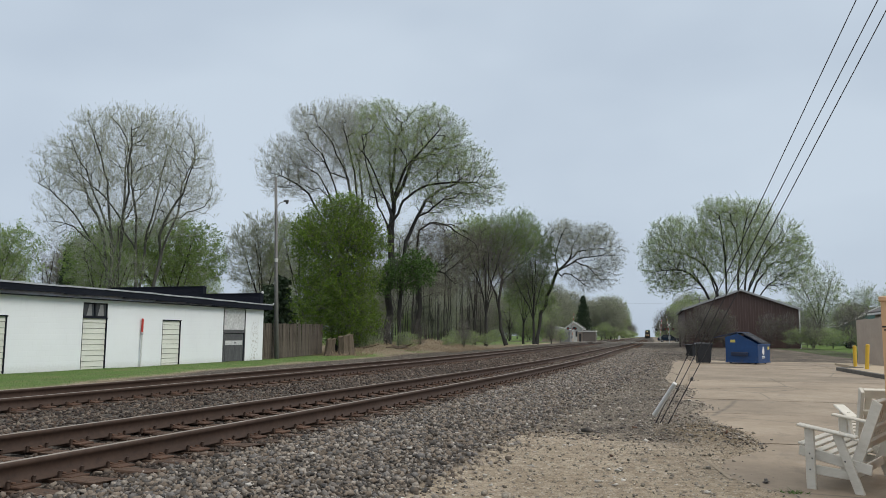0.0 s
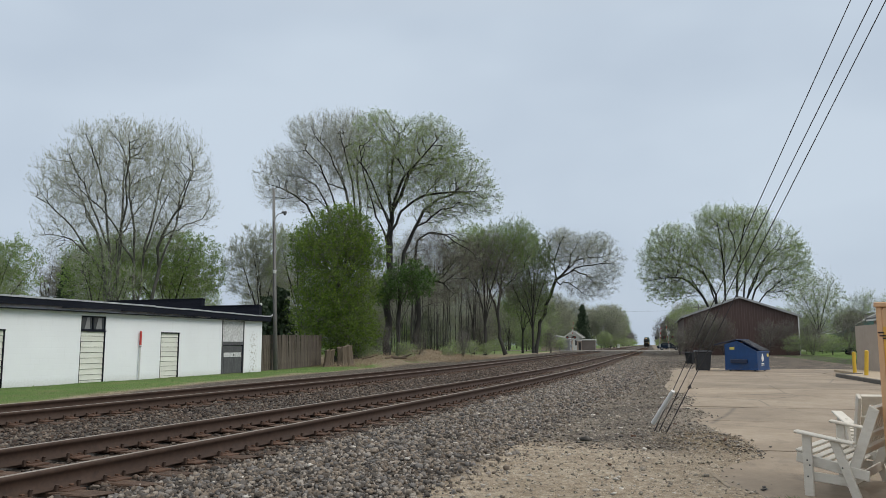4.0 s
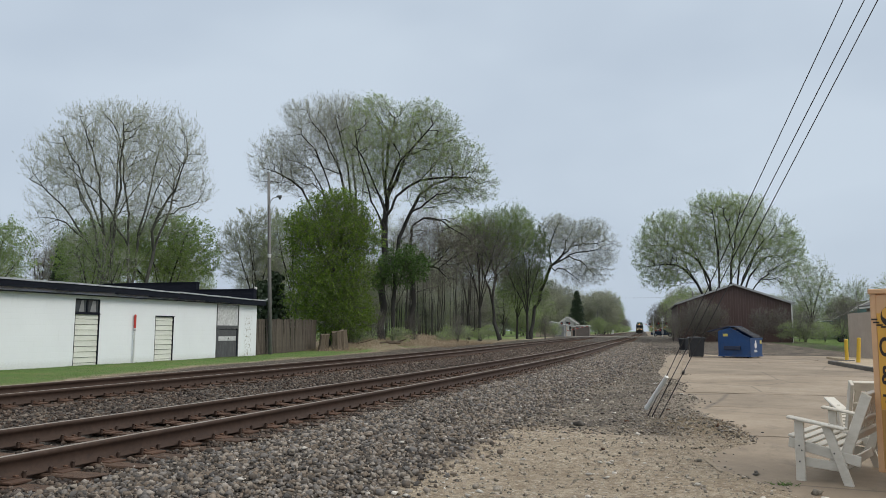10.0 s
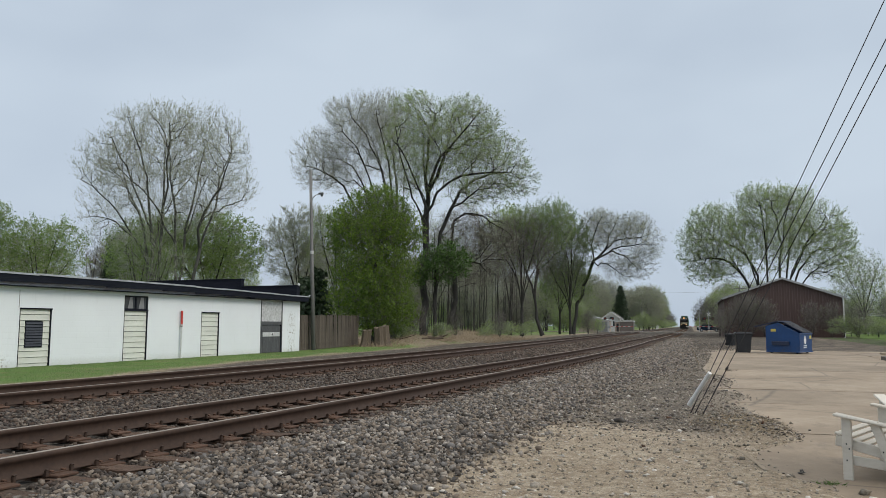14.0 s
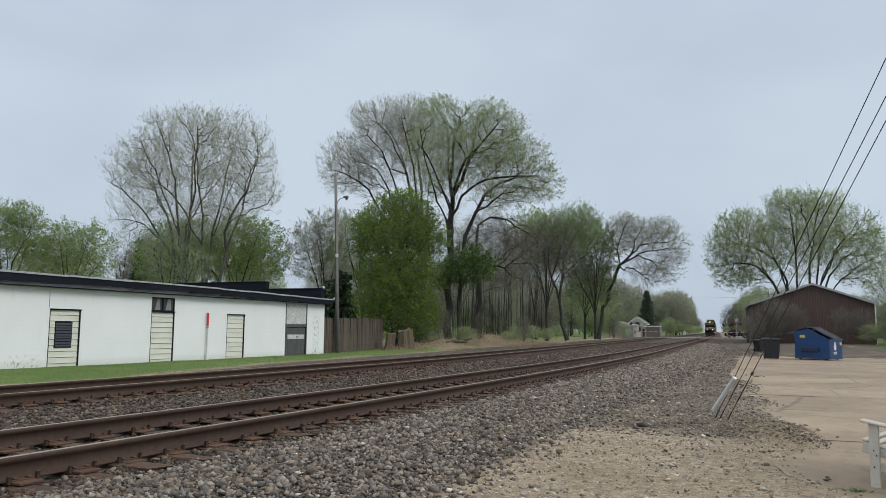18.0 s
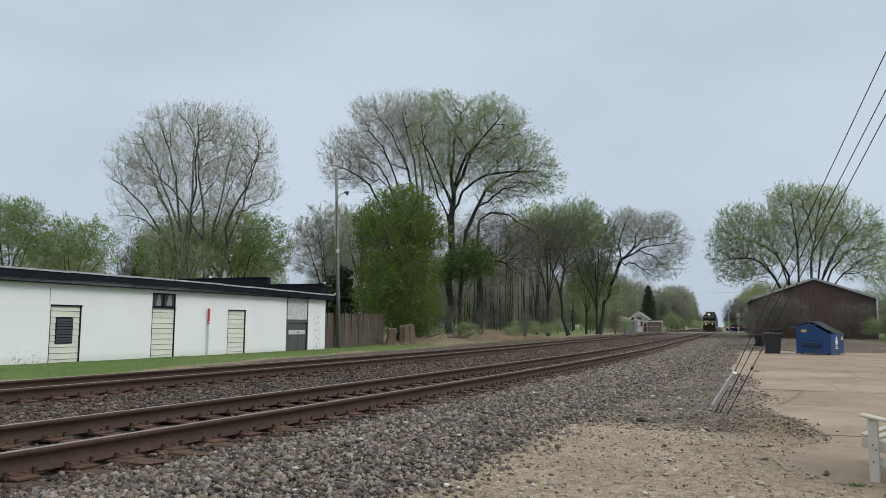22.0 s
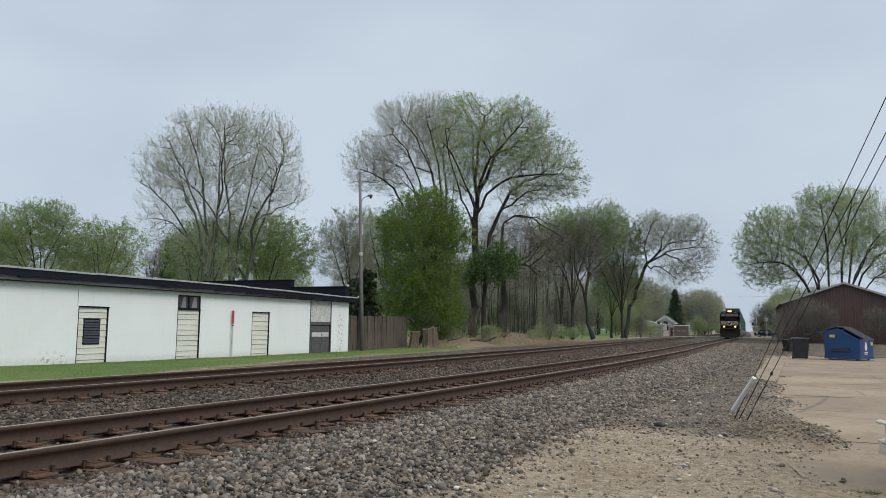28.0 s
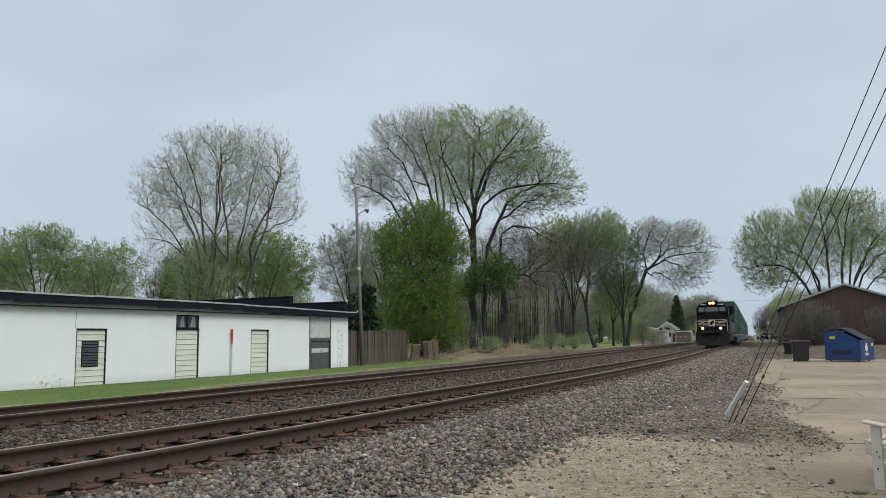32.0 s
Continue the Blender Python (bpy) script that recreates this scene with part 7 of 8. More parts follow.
# ---- kerbed island, screen wall, bollards ----
isl = thing("kerb_island", AX, "raised island with a dark worn kerb", "kerb")
bm = bmesh.new()
prism(bm, [(31.0, -8.45), (39.6, -8.45), (40.6, -9.6), (47, -9.7), (47, -22), (31, -22)], -0.05, 0.13, "z")
part("slab", bm, "concrete", isl)
for k in range(6):
    u0 = 31.0 + k * 1.45
    block("kerbstone", (u0, u0 + 1.43, -8.44, -8.24, -0.05, 0.165), "kerb", isl, 0.015)
for k in range(2):
    a, c = Vector((39.7 + k * 0.55, -8.38 - k * 0.62, 0)), Vector((40.25 + k * 0.55, -9.0 - k * 0.62, 0))
    bm = bmesh.new()
    box(bm, 0, 0.8, -0.1, 0.1, -0.05, 0.165, 0.015)
    part("kerbstone", bm, "kerb", isl).matrix_basis = pose(a.x, a.y, 0, 0, 0, -48)
scr = thing("screen_wall", AX @ pose(43.6, -11.25, 0.12), "plain tan stucco screen wall on the island", "wall")
block("panel", (0, 0.2, -9.0, 0.0, -0.1, 2.42), "tan", scr, 0.01)
block("return_panel", (0.2, 5.0, -0.2, 0.0, -0.1, 2.42), "tan", scr)
block("coping", (-0.03, 0.23, -9.0, 0.03, 2.42, 2.48), "tan", scr, 0.008)
for u, v, h in ((42.3, -9.66, 1.05), (38.7, -9.30, 1.15)):
    bo = thing("bollard", AX @ pose(u, v, 0.12, 0 if h < 1.1 else 4, 0, 0), "round-topped yellow steel bollard on the island", "bollard", "bollards")
    bm = bmesh.new()
    rod(bm, (0, 0, -0.1), (0, 0, h - 0.06), 0.085, 0.085, 16)
    part("pipe", bm, "yellow", bo)
    bm = bmesh.new()
    bmesh.ops.create_uvsphere(bm, u_segments=16, v_segments=8, radius=0.085, matrix=Matrix.Translation((0, 0, h - 0.06)) @ Matrix.Diagonal((1, 1, 0.5, 1)))
    part("cap", bm, "yellow", bo, smooth=True)

# ---- gabled house beyond the island, teal house, parked car ----
def gable_house(name, label, m, W, D, E, P, wall, roof, trim, windows=()):
    h = thing(name, m, label, "house")
    bm = bmesh.new()
    prism(bm, [(0, -0.4), (W, -0.4), (W, E), (W / 2, P), (0, E)], 0, D)
    part("wall", bm, wall, h)
    sl = (P - E) / (W / 2)
    for x1 in (-0.5, W + 0.5):
        z1 = P - sl * (W / 2 + 0.5)
        bm = bmesh.new()
        prism(bm, [(W / 2, P + 0.02), (x1, z1 + 0.02), (x1, z1 + 0.14), (W / 2, P + 0.14)], -0.5, D + 0.5)
        rf = part("roof", bm, roof, h)
        bm = bmesh.new()
        prism(bm, [(W / 2, P - 0.14), (x1, z1 - 0.14), (x1, z1 + 0.16), (W / 2, P + 0.16)], -0.56, -0.502)
        part("bargeboard", bm, trim, rf)
        x = x1 if x1 < 0 else x1 - 0.06
        block("eave_board", (x, x + 0.06, -0.5, D + 0.5, z1 - 0.14, z1 + 0.02), trim, rf)
    for x, z, w, hh in windows:
        win = block("window", (x, x + w, -0.04, -0.001, z, z + hh), trim, h)
        block("pane", (x + 0.07, x + w - 0.07, -0.05, -0.041, z + 0.07, z + hh - 0.07), "pane", win)
    return h


gable_house("service_building", "low building with a white-trimmed gabled roof", pose(37.2, 62, 0.1, 0, 0, -15.1), 14, 9, 3.9, 7.2, "tan", "shingle", "white_paint")
vent = thing("roof_cabinet", pose(35.6, 60.5, 0.1, 0, 0, -15.1), "dark grey slatted cabinet beside the gabled building", "cabinet")
block("casing", (0, 1.2, 0, 0.8, -0.2, 3.3), "dark_wood", vent, 0.02)
for k in range(5):
    block("slat", (0.06, 1.14, -0.02, -0.001, 2.5 + k * 0.15, 2.6 + k * 0.15), "dark_wood", vent)
gable_house("teal_house", "teal-sided house half hidden by trees", pose(64, 124, 0.3, 0, 0, -15), 11, 9, 3.4, 6.2, "teal", "shingle", "white_paint", [(2, 1.0, 1.2, 1.3), (6, 1.0, 1.2, 1.3)])


def build_car(name, label, m, paint, group=""):
    c = thing(name, m, label, "car", group)
    bm = bmesh.new()
    prism(bm, [(-2.25, 0.32), (2.25, 0.32), (2.28, 0.62), (2.1, 0.82), (1.1, 0.92), (-1.7, 0.95), (-2.25, 0.88), (-2.3, 0.6)], -0.88, 0.88)
    bmesh.ops.bevel(bm, geom=list(bm.edges), offset=0.05, segments=2, affect="EDGES")
    part("body", bm, paint, c)
    bm = bmesh.new()
    lo = [(-1.75, 0.94), (1.15, 0.90), (0.35, 1.42), (-1.15, 1.45)]
    prism(bm, lo, -0.74, 0.74)
    bmesh.ops.bevel(bm, geom=list(bm.edges), offset=0.05, segments=2, affect="EDGES")
    cab = part("cabin", bm, paint, c)
    for y in (-0.752, 0.742):
        bm = bmesh.new()
        prism(bm, [(-1.4, 0.98), (0.85, 0.96), (0.28, 1.34), (-1.05, 1.37)], y, y + 0.01)
        part("side_window", bm, "pane", cab)
    bm = bmesh.new()
    prism(bm, [(1.16, 0.95), (1.175, 0.95), (0.46, 1.38), (0.44, 1.38)], -0.62, 0.62)
    part("windscreen", bm, "pane", cab)
    for x in (-1.4, 1.42):
        for y in (-0.82, 0.82):
            bm = bmesh.new()
            rod(bm, (x, y - 0.1, 0.32), (x, y + 0.1, 0.32), 0.32, seg=18)
            w = part("wheel", bm, "tyre", c)
            bm = bmesh.new()
            rod(bm, (x, y - 0.105, 0.32), (x, y + 0.105, 0.32), 0.18, seg=14)
            part("rim", bm, "steel", w)
    for y in (-0.62, 0.62):
        block("headlight", (2.2, 2.29, y - 0.2, y + 0.2, 0.6, 0.72), "white_plastic", c, 0.01)
        block("tail_light", (-2.31, -2.24, y - 0.18, y + 0.18, 0.66, 0.82), "red", c, 0.01)
    return c


build_car("parked_car", "dark blue parked car on the grass", pose(52.5, 97, 0.25, 0, 0, 170), "car_blue")

# ---- debris by the fence ----
def build_stumps():
    rng = random.Random(9)
    for x, y, h, w, lean in ((-7.45, 50.6, 1.12, 0.30, 7), (-6.45, 51.3, 1.36, 0.50, -3)):
        s = thing("broken_stump", pose(x, y, 0.12, 0, lean, 0), "thick sawn stump with pale worn wood", "stump", "stumps")
        bm = bmesh.new()
        n, rings = 20, 6
        flute = [1 + 0.16 * math.sin(3 * i * 2 * math.pi / n + 1) + rng.uniform(-0.12, 0.12) for i in range(n)]
        tall = [0.94 + 0.06 * math.cos(i * 2 * math.pi / n - 0.6) + rng.uniform(-0.05, 0.04) for i in range(n)]
        last = None
        for r in range(rings):
            f = r / (rings - 1)
            flare = 0.98 + 0.4 * (1 - f) ** 4
            ring = [bm.verts.new((math.cos(i * 2 * math.pi / n) * w * flute[i] * flare * rng.uniform(0.95, 1.05), math.sin(i * 2 * math.pi / n) * w * flute[i] * flare * rng.uniform(0.95, 1.05),
                                  -0.2 + (h * max(0.35, tall[i]) + 0.2) * f)) for i in range(n)]
            if last:
                for i in range(n):
                    bm.faces.new((last[i], last[(i + 1) % n], ring[(i + 1) % n], ring[i]))
            last = ring
        c = bm.verts.new((0, 0, h * 0.94))
        for i in range(n):
            bm.faces.new((last[i], last[(i + 1) % n], c))
        part("trunk", bm, "stump", s)
    for i in range(8):
        x, y = -4.6 + rng.uniform(-1.6, 3.0), 54.5 + rng.uniform(-1.5, 4.5)
        l = thing("cut_branch", pose(x, y, 0.45 + rng.uniform(0, 0.25), 0, rng.uniform(-12, 12), rng.uniform(-35, 35)), "pale cut branch lying on a brush pile", "branch", "cut branches")
        L = rng.uniform(0.3, 0.8)
        bm = bmesh.new()
        r = rng.uniform(0.03, 0.075)
        rod(bm, (-L, 0, 0), (0, rng.uniform(-.1, .1), 0.05), r, r * 0.85, 8)
        rod(bm, (0, 0, 0.05), (L * 0.7, rng.uniform(-.2, .2), 0.12), r * 0.85, r * 0.5, 8)
        part("wood", bm, "stump", l)
    # dry brush
    r2 = np.random.default_rng(12)
    n = 9000
    u = 46 + 34 * r2.random(n) ** 1.1
    v = centre(u, 1) + 5.5 + np.abs(r2.normal(0, 4.0, n)) + 2.5 * (u < 60)
    X, Y = to_world(u, v)
    o = np.stack([X, Y, height(u, v) - 0.02], -1)
    d = r2.normal(size=(n, 3)) * 0.5
    d[:, 2] = np.abs(d[:, 2]) + 0.25
    e = o + d * r2.uniform(0.12, 0.42, n)[:, None]
    vv, ff = spikes(o, e, np.full(n, 0.012))
    tagged(arrays("dry_brush", vv, ff, "straw"), "dry straw-coloured brush and weed stalks", "brush", kind="stuff")
    # dead weeds and litter on the spoil round the guys' foot
    n = 1500
    u, v = r2.normal(12.4, 0.85, n), r2.normal(-0.75, 0.45, n)
    X, Y = to_world(u, v)
    o = np.stack([X, Y, height(u, v) - 0.005], -1)
    d = r2.normal(size=(n, 3))
    d[:, 2] = np.abs(d[:, 2]) * 0.35
    vv, ff = spikes(o, o + d * r2.uniform(0.03, 0.11, n)[:, None], np.full(n, 0.0028))
    tagged(arrays("dead_weeds", vv, ff, "straw"), "dead weed stalks on a low heap of spoil", "weeds", kind="stuff")
    # a green weed in the joint by the bench
    n = 60
    o = np.stack([3.39 + r2.normal(0, 0.05, n), 7.6 + r2.normal(0, 0.03, n), np.full(n, 0.01)], -1)
    d = r2.normal(size=(n, 3)) * 0.7
    d[:, 2] = 0.6
    vv, ff = spikes(o, o + d * r2.uniform(0.03, 0.08, n)[:, None], np.full(n, 0.004))
    tagged(arrays("weed_tuft", vv, ff, "grass_blade"), "small green weed in a joint beside the bench", "weed")
    # grass tufts on the verges
    n = 26000
    u = np.concatenate([r2.uniform(14, 60, n // 2), r2.uniform(60, 100, n // 2)])
    v = np.concatenate([centre(u[:n // 2], 1) + 5.0 + 1.8 * np.clip((u[:n // 2] - 17) / 10, 0, 1) + 5.4 * r2.random(n // 2), -14.4 - 9 * r2.random(n // 2)])
    X, Y = to_world(u, v)
    o = np.stack([X, Y, height(u, v) - 0.01], -1)
    d = r2.normal(size=(n, 3)) * 0.3
    d[:, 2] = 1
    e = o + d * (0.025 + 0.045 * r2.random(n))[:, None]
    vv, ff = spikes(o, e, np.full(n, 0.011))
    tagged(arrays("grass_tufts", vv, ff, "grass_blade"), "short green verge grass in tufts", "grass", kind="stuff")


build_stumps()


def build_stake():
    """A thin dry cane stuck in the gravel beside the bed, leaning."""
    st = thing("leaning_cane", pose(8.4, 30.0, 0.1, 0, -22, -15), "thin pale dry cane leaning in trackside gravel", "stick")
    bm = bmesh.new()
    rod(bm, (0, 0, -0.1), (0.02, 0, 0.32), 0.012, 0.010, 6)
    rod(bm, (0.02, 0, 0.32), (-0.01, 0.01, 0.6), 0.010, 0.006, 6)
    part("shaft", bm, "straw", st)


build_stake()


def build_paint_mark():
    n = 16
    u = np.linspace(10.2, 8.75, n)
    v = -0.45 - 0.32 * np.sqrt(np.clip((10.2 - u) / 1.45, 0, 1))
    w = 0.03
    pts, faces = [], []
    for k in range(n):
        for dv in (-w, w):
            uu, vv = u[k] + dv * 0.5, v[k] + dv
            x, y = to_world(uu, vv)
            pts.append((x, y, max(float(height(np.array(uu), np.array(vv))), 0.024) + 0.004))
    faces = [(2 * k, 2 * k + 1, 2 * k + 3, 2 * k + 2) for k in range(n - 1)]
    tagged(arrays("paint_mark", pts, faces, "edging"), "faint worn arc of pale paint on the ground", "paint mark", kind="structure")


build_paint_mark()


# ---- level crossing and what lies beyond ----
road = new("road")
tagged(road, "pale worn asphalt road across the tracks", "road", kind="structure")
road.matrix_basis = AX.copy()
block("surface", (149.0, 157.0, -70, 90, 0.1, 0.413), "asphalt", road)
block("edge_line", (149.35, 149.5, -70, 90, 0.414, 0.418), "white_paint", road)


GATES = []


def crossing_signal(label, m, arm, side, late, turn=0):
    s = thing("crossing_signal", m, label, "crossing signal", "crossing signals")
    bm = bmesh.new()
    rod(bm, (0, 0, -0.3), (0, 0, 4.0), 0.06, 0.055, 10)
    part("mast", bm, "steel", s)
    for a in (45, -45):
        bm = bmesh.new()
        box(bm, -0.03, 0.0, -0.42, 0.42, -0.075, 0.075, 0.005, pose(0, 0, 3.3, 0, 0, turn) @ pose(-0.07, 0, 0, a, 0, 0))
        part("crossbuck_blade", bm, "white_paint", s)
    bm = bmesh.new()
    rod(bm, (0, -0.75, 2.55), (0, 0.75, 2.55), 0.035, seg=8)
    part("light_bar", bm, "cable", s)
    for y in (-0.7, 0.7):
        bm = bmesh.new()
        rod(bm, (-0.04, y, 2.55), (-0.08, y, 2.55), 0.26, seg=18)
        t = part("target", bm, "cable", s)
        bm = bmesh.new()
        rod(bm, (-0.081, y, 2.55), (-0.12, y, 2.55), 0.10, seg=14)
        part("lens", bm, "lamp_red", t)
    block("gate_box", (-0.25, 0.25, -0.2, 0.2, 0.7, 1.25), "steel", s, 0.02)
    g = new("gate_arm")
    g.parent = s
    g.matrix_basis = pose(0, 0, 1.09)
    g["label"] = "red and white striped gate arm"
    GATES.append((g, side, late))
    n = int(arm / 0.45)
    for k in range(n):
        y0, y1 = 0.3 + k * 0.45, 0.3 + (k + 1) * 0.45
        bm = bmesh.new()
        box(bm, -0.03, 0.03, min(side * y0, side * y1), max(side * y0, side * y1), -0.045, 0.045)
        part("stripe", bm, ("red", "white_paint")[k % 2], g)
    return s


crossing_signal("railway crossing signal with crossbuck and a falling striped gate", AX @ pose(147.6, -3.1, 0.35), 4.0, 1, 0.7)
crossing_signal("crossing signal beside the second track with a falling striped gate", AX @ pose(147.6, 14.6, 0.35), 4.4, -1, 0.0)
crossing_signal("crossing signal on the road's far side with a falling gate", AX @ pose(159.5, -1.6, 0.35, 0, 0, 180), 3.2, 1, 0.5, 90)
sig = thing("signal_mast", AX @ pose(330, 13.2, 0.2), "tall railway signal mast with dark heads", "signal")
bm = bmesh.new()
rod(bm, (0, 0, 0), (0, 0, 7.2), 0.11, 0.1, 10)
part("mast", bm, "steel", sig)
for z in (3.6, 5.4):
    bm = bmesh.new()
    rod(bm, (-0.1, 0, z), (-0.3, 0, z), 0.85, 0.8, 16)
    part("signal_head", bm, "cable", sig)
block("base_case", (-0.5, 0.5, -0.5, 0.5, 0, 1.6), "white_paint", sig)
low = thing("pale_shed", pose(19.4, 152, 0.35, 0, 0, -15), "long low pale shed with a light grey roof behind brush", "shed")
block("wall", (0, 5.6, 0, 6, -0.4, 2.2), "tan", low)
bm = bmesh.new()
prism(bm, [(-0.3, 2.15), (5.9, 2.15), (5.9, 2.25), (2.8, 3.0), (-0.3, 2.25)], -0.3, 6.3)
part("roof", bm, "barn_roof", low)
shed = thing("grey_shed", pose(22.9, 150, 0.35, 0, 0, -15), "plain grey metal shed half hidden by brush", "shed")
block("wall", (0, 1.75, 0, 2.4, -0.4, 1.95), "grey_box", shed)
block("roof_slab", (-0.1, 1.85, -0.1, 2.5, 1.95, 2.05), "barn_roof", shed, 0.01)
for k in range(5):
    block("wall_rib", (0.15 + k * 0.35, 0.19 + k * 0.35, -0.025, -0.001, -0.3, 1.95), "grey_box", shed)
gable_house("white_house", "narrow white house with a dark gable roof by the crossing", pose(26.6, 166, 0.4, 0, 0, -15), 2.9, 7, 3.0, 4.0, "white_paint", "shingle", "white_paint", [(0.3, 0.9, 0.7, 1.3), (1.75, 0.9, 0.7, 1.3), (1.1, 2.5, 0.6, 0.6)])
gar = thing("flat_roofed_hut", pose(28.5, 158, 0.4, 0, 0, -15), "small brown flat-roofed hut with a pale roof edge", "hut")
block("wall", (0, 2.6, 0, 3.2, -0.4, 2.0), "brown_brick", gar)
block("roof_slab", (-0.12, 2.72, -0.15, 3.4, 2.0, 2.2), "white_paint", gar, 0.02)
block("side_wing", (-1.1, -0.003, 0.3, 2.8, -0.4, 1.9), "tan", gar, 0.0, "peach side wing")
block("wing_roof", (-1.2, -0.125, 0.2, 2.9, 1.9, 2.02), "white_paint", gar)
block("doorway", (-0.75, -0.3, 0.27, 0.299, -0.1, 1.6), "cable", gar)
case = thing("relay_case", AX @ pose(160.5, -6.2, 0.3), "grey metal equipment hut at the crossing", "equipment hut")
block("casing", (0, 3.0, -3.4, 0, -0.3, 2.9), "grey_box", case, 0.03)
block("door", (-0.03, -0.001, -1.6, -0.7, 0.0, 2.1), "steel", case)
build_car("waiting_car", "dark car waiting at the crossing", AX @ pose(163.5, -3.4, 0.42, 0, 0, -90), "car_blue", "waiting cars")
for u, v, h in ((196, 24, 9.5), (300, 17.5, 10), (165, -9.5, 9.5), (232, -10.5, 10), (230, 13.4, 7.2)):
    pl = thing("distant_pole", AX @ pose(u, v, 0.2), "weathered wooden power pole beside the road", "utility pole", "power poles")
    bm = bmesh.new()
    rod(bm, (0, 0, -0.3), (0, 0, h), 0.15, 0.1, 10)
    part("shaft", bm, "pole_wood", pl)
    bm = bmesh.new()
    box(bm, -0.06, 0.06, -1.1, 1.1, h - 0.7, h - 0.58)
    part("crossarm", bm, "pole_wood", pl)
ov = thing("overhead_wires", AX @ pose(200, 0, 0), "thin dark overhead wires across the railway", "cable")
for z in (10.6,):
    bm = bmesh.new()
    prev = None
    for k in range(9):
        f = k / 8
        p = Vector((0, 30 - 50 * f, z - 0.8 * 4 * f * (1 - f)))
        if prev is not None:
            rod(bm, prev, p, 0.013, seg=5)
        prev = p
    part("wire", bm, "cable", ov)

# ---- train ----
def build_loco():
    L = thing("locomotive", pose(0, 0, 0), "black diesel freight locomotive with white nose stripes, lights on", "locomotive")
    def blk(n, dims, mat="loco", bev=0.0, lab="", par=None):
        return block(n, dims, mat, par or L, bev, lab)
    blk("frame_deck", (-22.0, -0.35, -1.52, 1.52, 1.28, 1.58), "loco_dirty", 0.02)
    bm = bmesh.new()
    prism(bm, [(-0.5, 0.14), (0.22, 0.14), (0.05, 0.75), (0.0, 1.30), (-0.5, 1.30)], -1.45, 1.45)
    part("pilot_plow", bm, "loco_dirty", L, "sooty black pilot plow")
    blk("anticlimber", (-0.2, 0.3, -1.0, 1.0, 1.30, 1.56), "loco_dirty", 0.03)
    bm = bmesh.new()
    rod(bm, (0.2, 0, 0.9), (0.75, 0, 0.9), 0.13, 0.16, 10)
    box(bm, 0.62, 0.9, -0.14, 0.14, 0.74, 1.06, 0.03)
    part("coupler", bm, "loco_dirty", L)
    # nose with a sloped, bevelled top
    bm = bmesh.new()
    prism(bm, [(-1.42, 1.58), (1.42, 1.58), (1.42, 2.92), (0.75, 3.26), (0.0, 3.40), (-0.75, 3.26), (-1.42, 2.92)], -2.4, -0.645, "x")
    for vert in bm.verts:
        if vert.co.x > -1.0 and vert.co.z > 2.5:
            vert.co.x -= 0.04 + 0.5 * max(0.0, vert.co.z - 2.95)
    bmesh.ops.bevel(bm, geom=[e for e in bm.edges if e.verts[0].co.x > -1.2 and e.verts[1].co.x > -1.2 and min(e.verts[0].co.z, e.verts[1].co.z) > 2.5], offset=0.09, segments=2, affect="EDGES")
    nose = part("nose", bm, "loco", L)
    # stripes: five pairs of white bands beside a middle plate
    for z, w in ((2.04, 0.035), (2.17, 0.035), (2.31, 0.045), (2.46, 0.045), (2.62, 0.05)):
        for y0, y1 in ((-1.3, -0.36), (0.36, 1.3)):
            bm = bmesh.new()
            x = -0.63 - max(0, z - 2.0) * 0.054
            box(bm, x + 0.004, x + 0.016, y0, y1, z, z + w)
            part("nose_stripe", bm, "loco_white", nose)
    bm = bmesh.new()
    box(bm, -0.685, -0.640, -0.31, 0.31, 2.02, 2.68)
    plate = part("nose_plate", bm, "loco_white", nose, "white emblem plate")
    bm = bmesh.new()
    prism(bm, [(-0.22, 2.06), (-0.12, 2.2), (0.0, 2.06), (0.1, 2.24), (0.26, 2.5), (0.15, 2.63), (0.02, 2.5), (-0.18, 2.42)], -0.634, -0.628, "x")
    part("emblem", bm, "loco", plate)
    blk("nose_door", (-0.66, -0.63, -1.2, -0.62, 1.6, 2.1), "loco")
    # cab
    bm = bmesh.new()
    prism(bm, [(-1.52, 1.58), (1.52, 1.58), (1.52, 3.85), (1.22, 4.28), (0.6, 4.46), (-0.6, 4.46), (-1.22, 4.28), (-1.52, 3.85)], -4.5, -2.3, "x")
    cab = part("cab", bm, "loco", L)
    bm = bmesh.new()
    prism(bm, [(-2.3, 3.40), (-2.03, 3.40), (-2.25, 4.1), (-2.3, 4.1)], -1.4, 1.4)
    part("cab_front", bm, "loco", cab)
    for y0, y1 in ((-1.28, -0.72), (-0.6, 0.6), (0.72, 1.28)):
        bm = bmesh.new()
        prism(bm, [(-2.06, 3.52), (-2.03, 3.52), (-2.195, 3.98), (-2.23, 3.98)], y0, y1)
        part("windscreen_pane", bm, "pane", cab)
    for y in (-1.525, 1.515):
        for x0, x1 in ((-3.4, -2.7), (-4.3, -3.6)):
            blk("side_window", (x0, x1, y, y + 0.01, 3.1, 3.8), "pane", 0, "", cab)
    blk("headlight_box", (-2.32, -2.0, -0.34, 0.34, 4.14, 4.5), "loco", 0.03)
    for y in (-0.15, 0.15):
        bm = bmesh.new()
        rod(bm, (-2.0, y, 4.36), (-1.94, y, 4.36), 0.14, seg=16)
        part("headlight", bm, "lamp_on", L, "lit warm headlight")
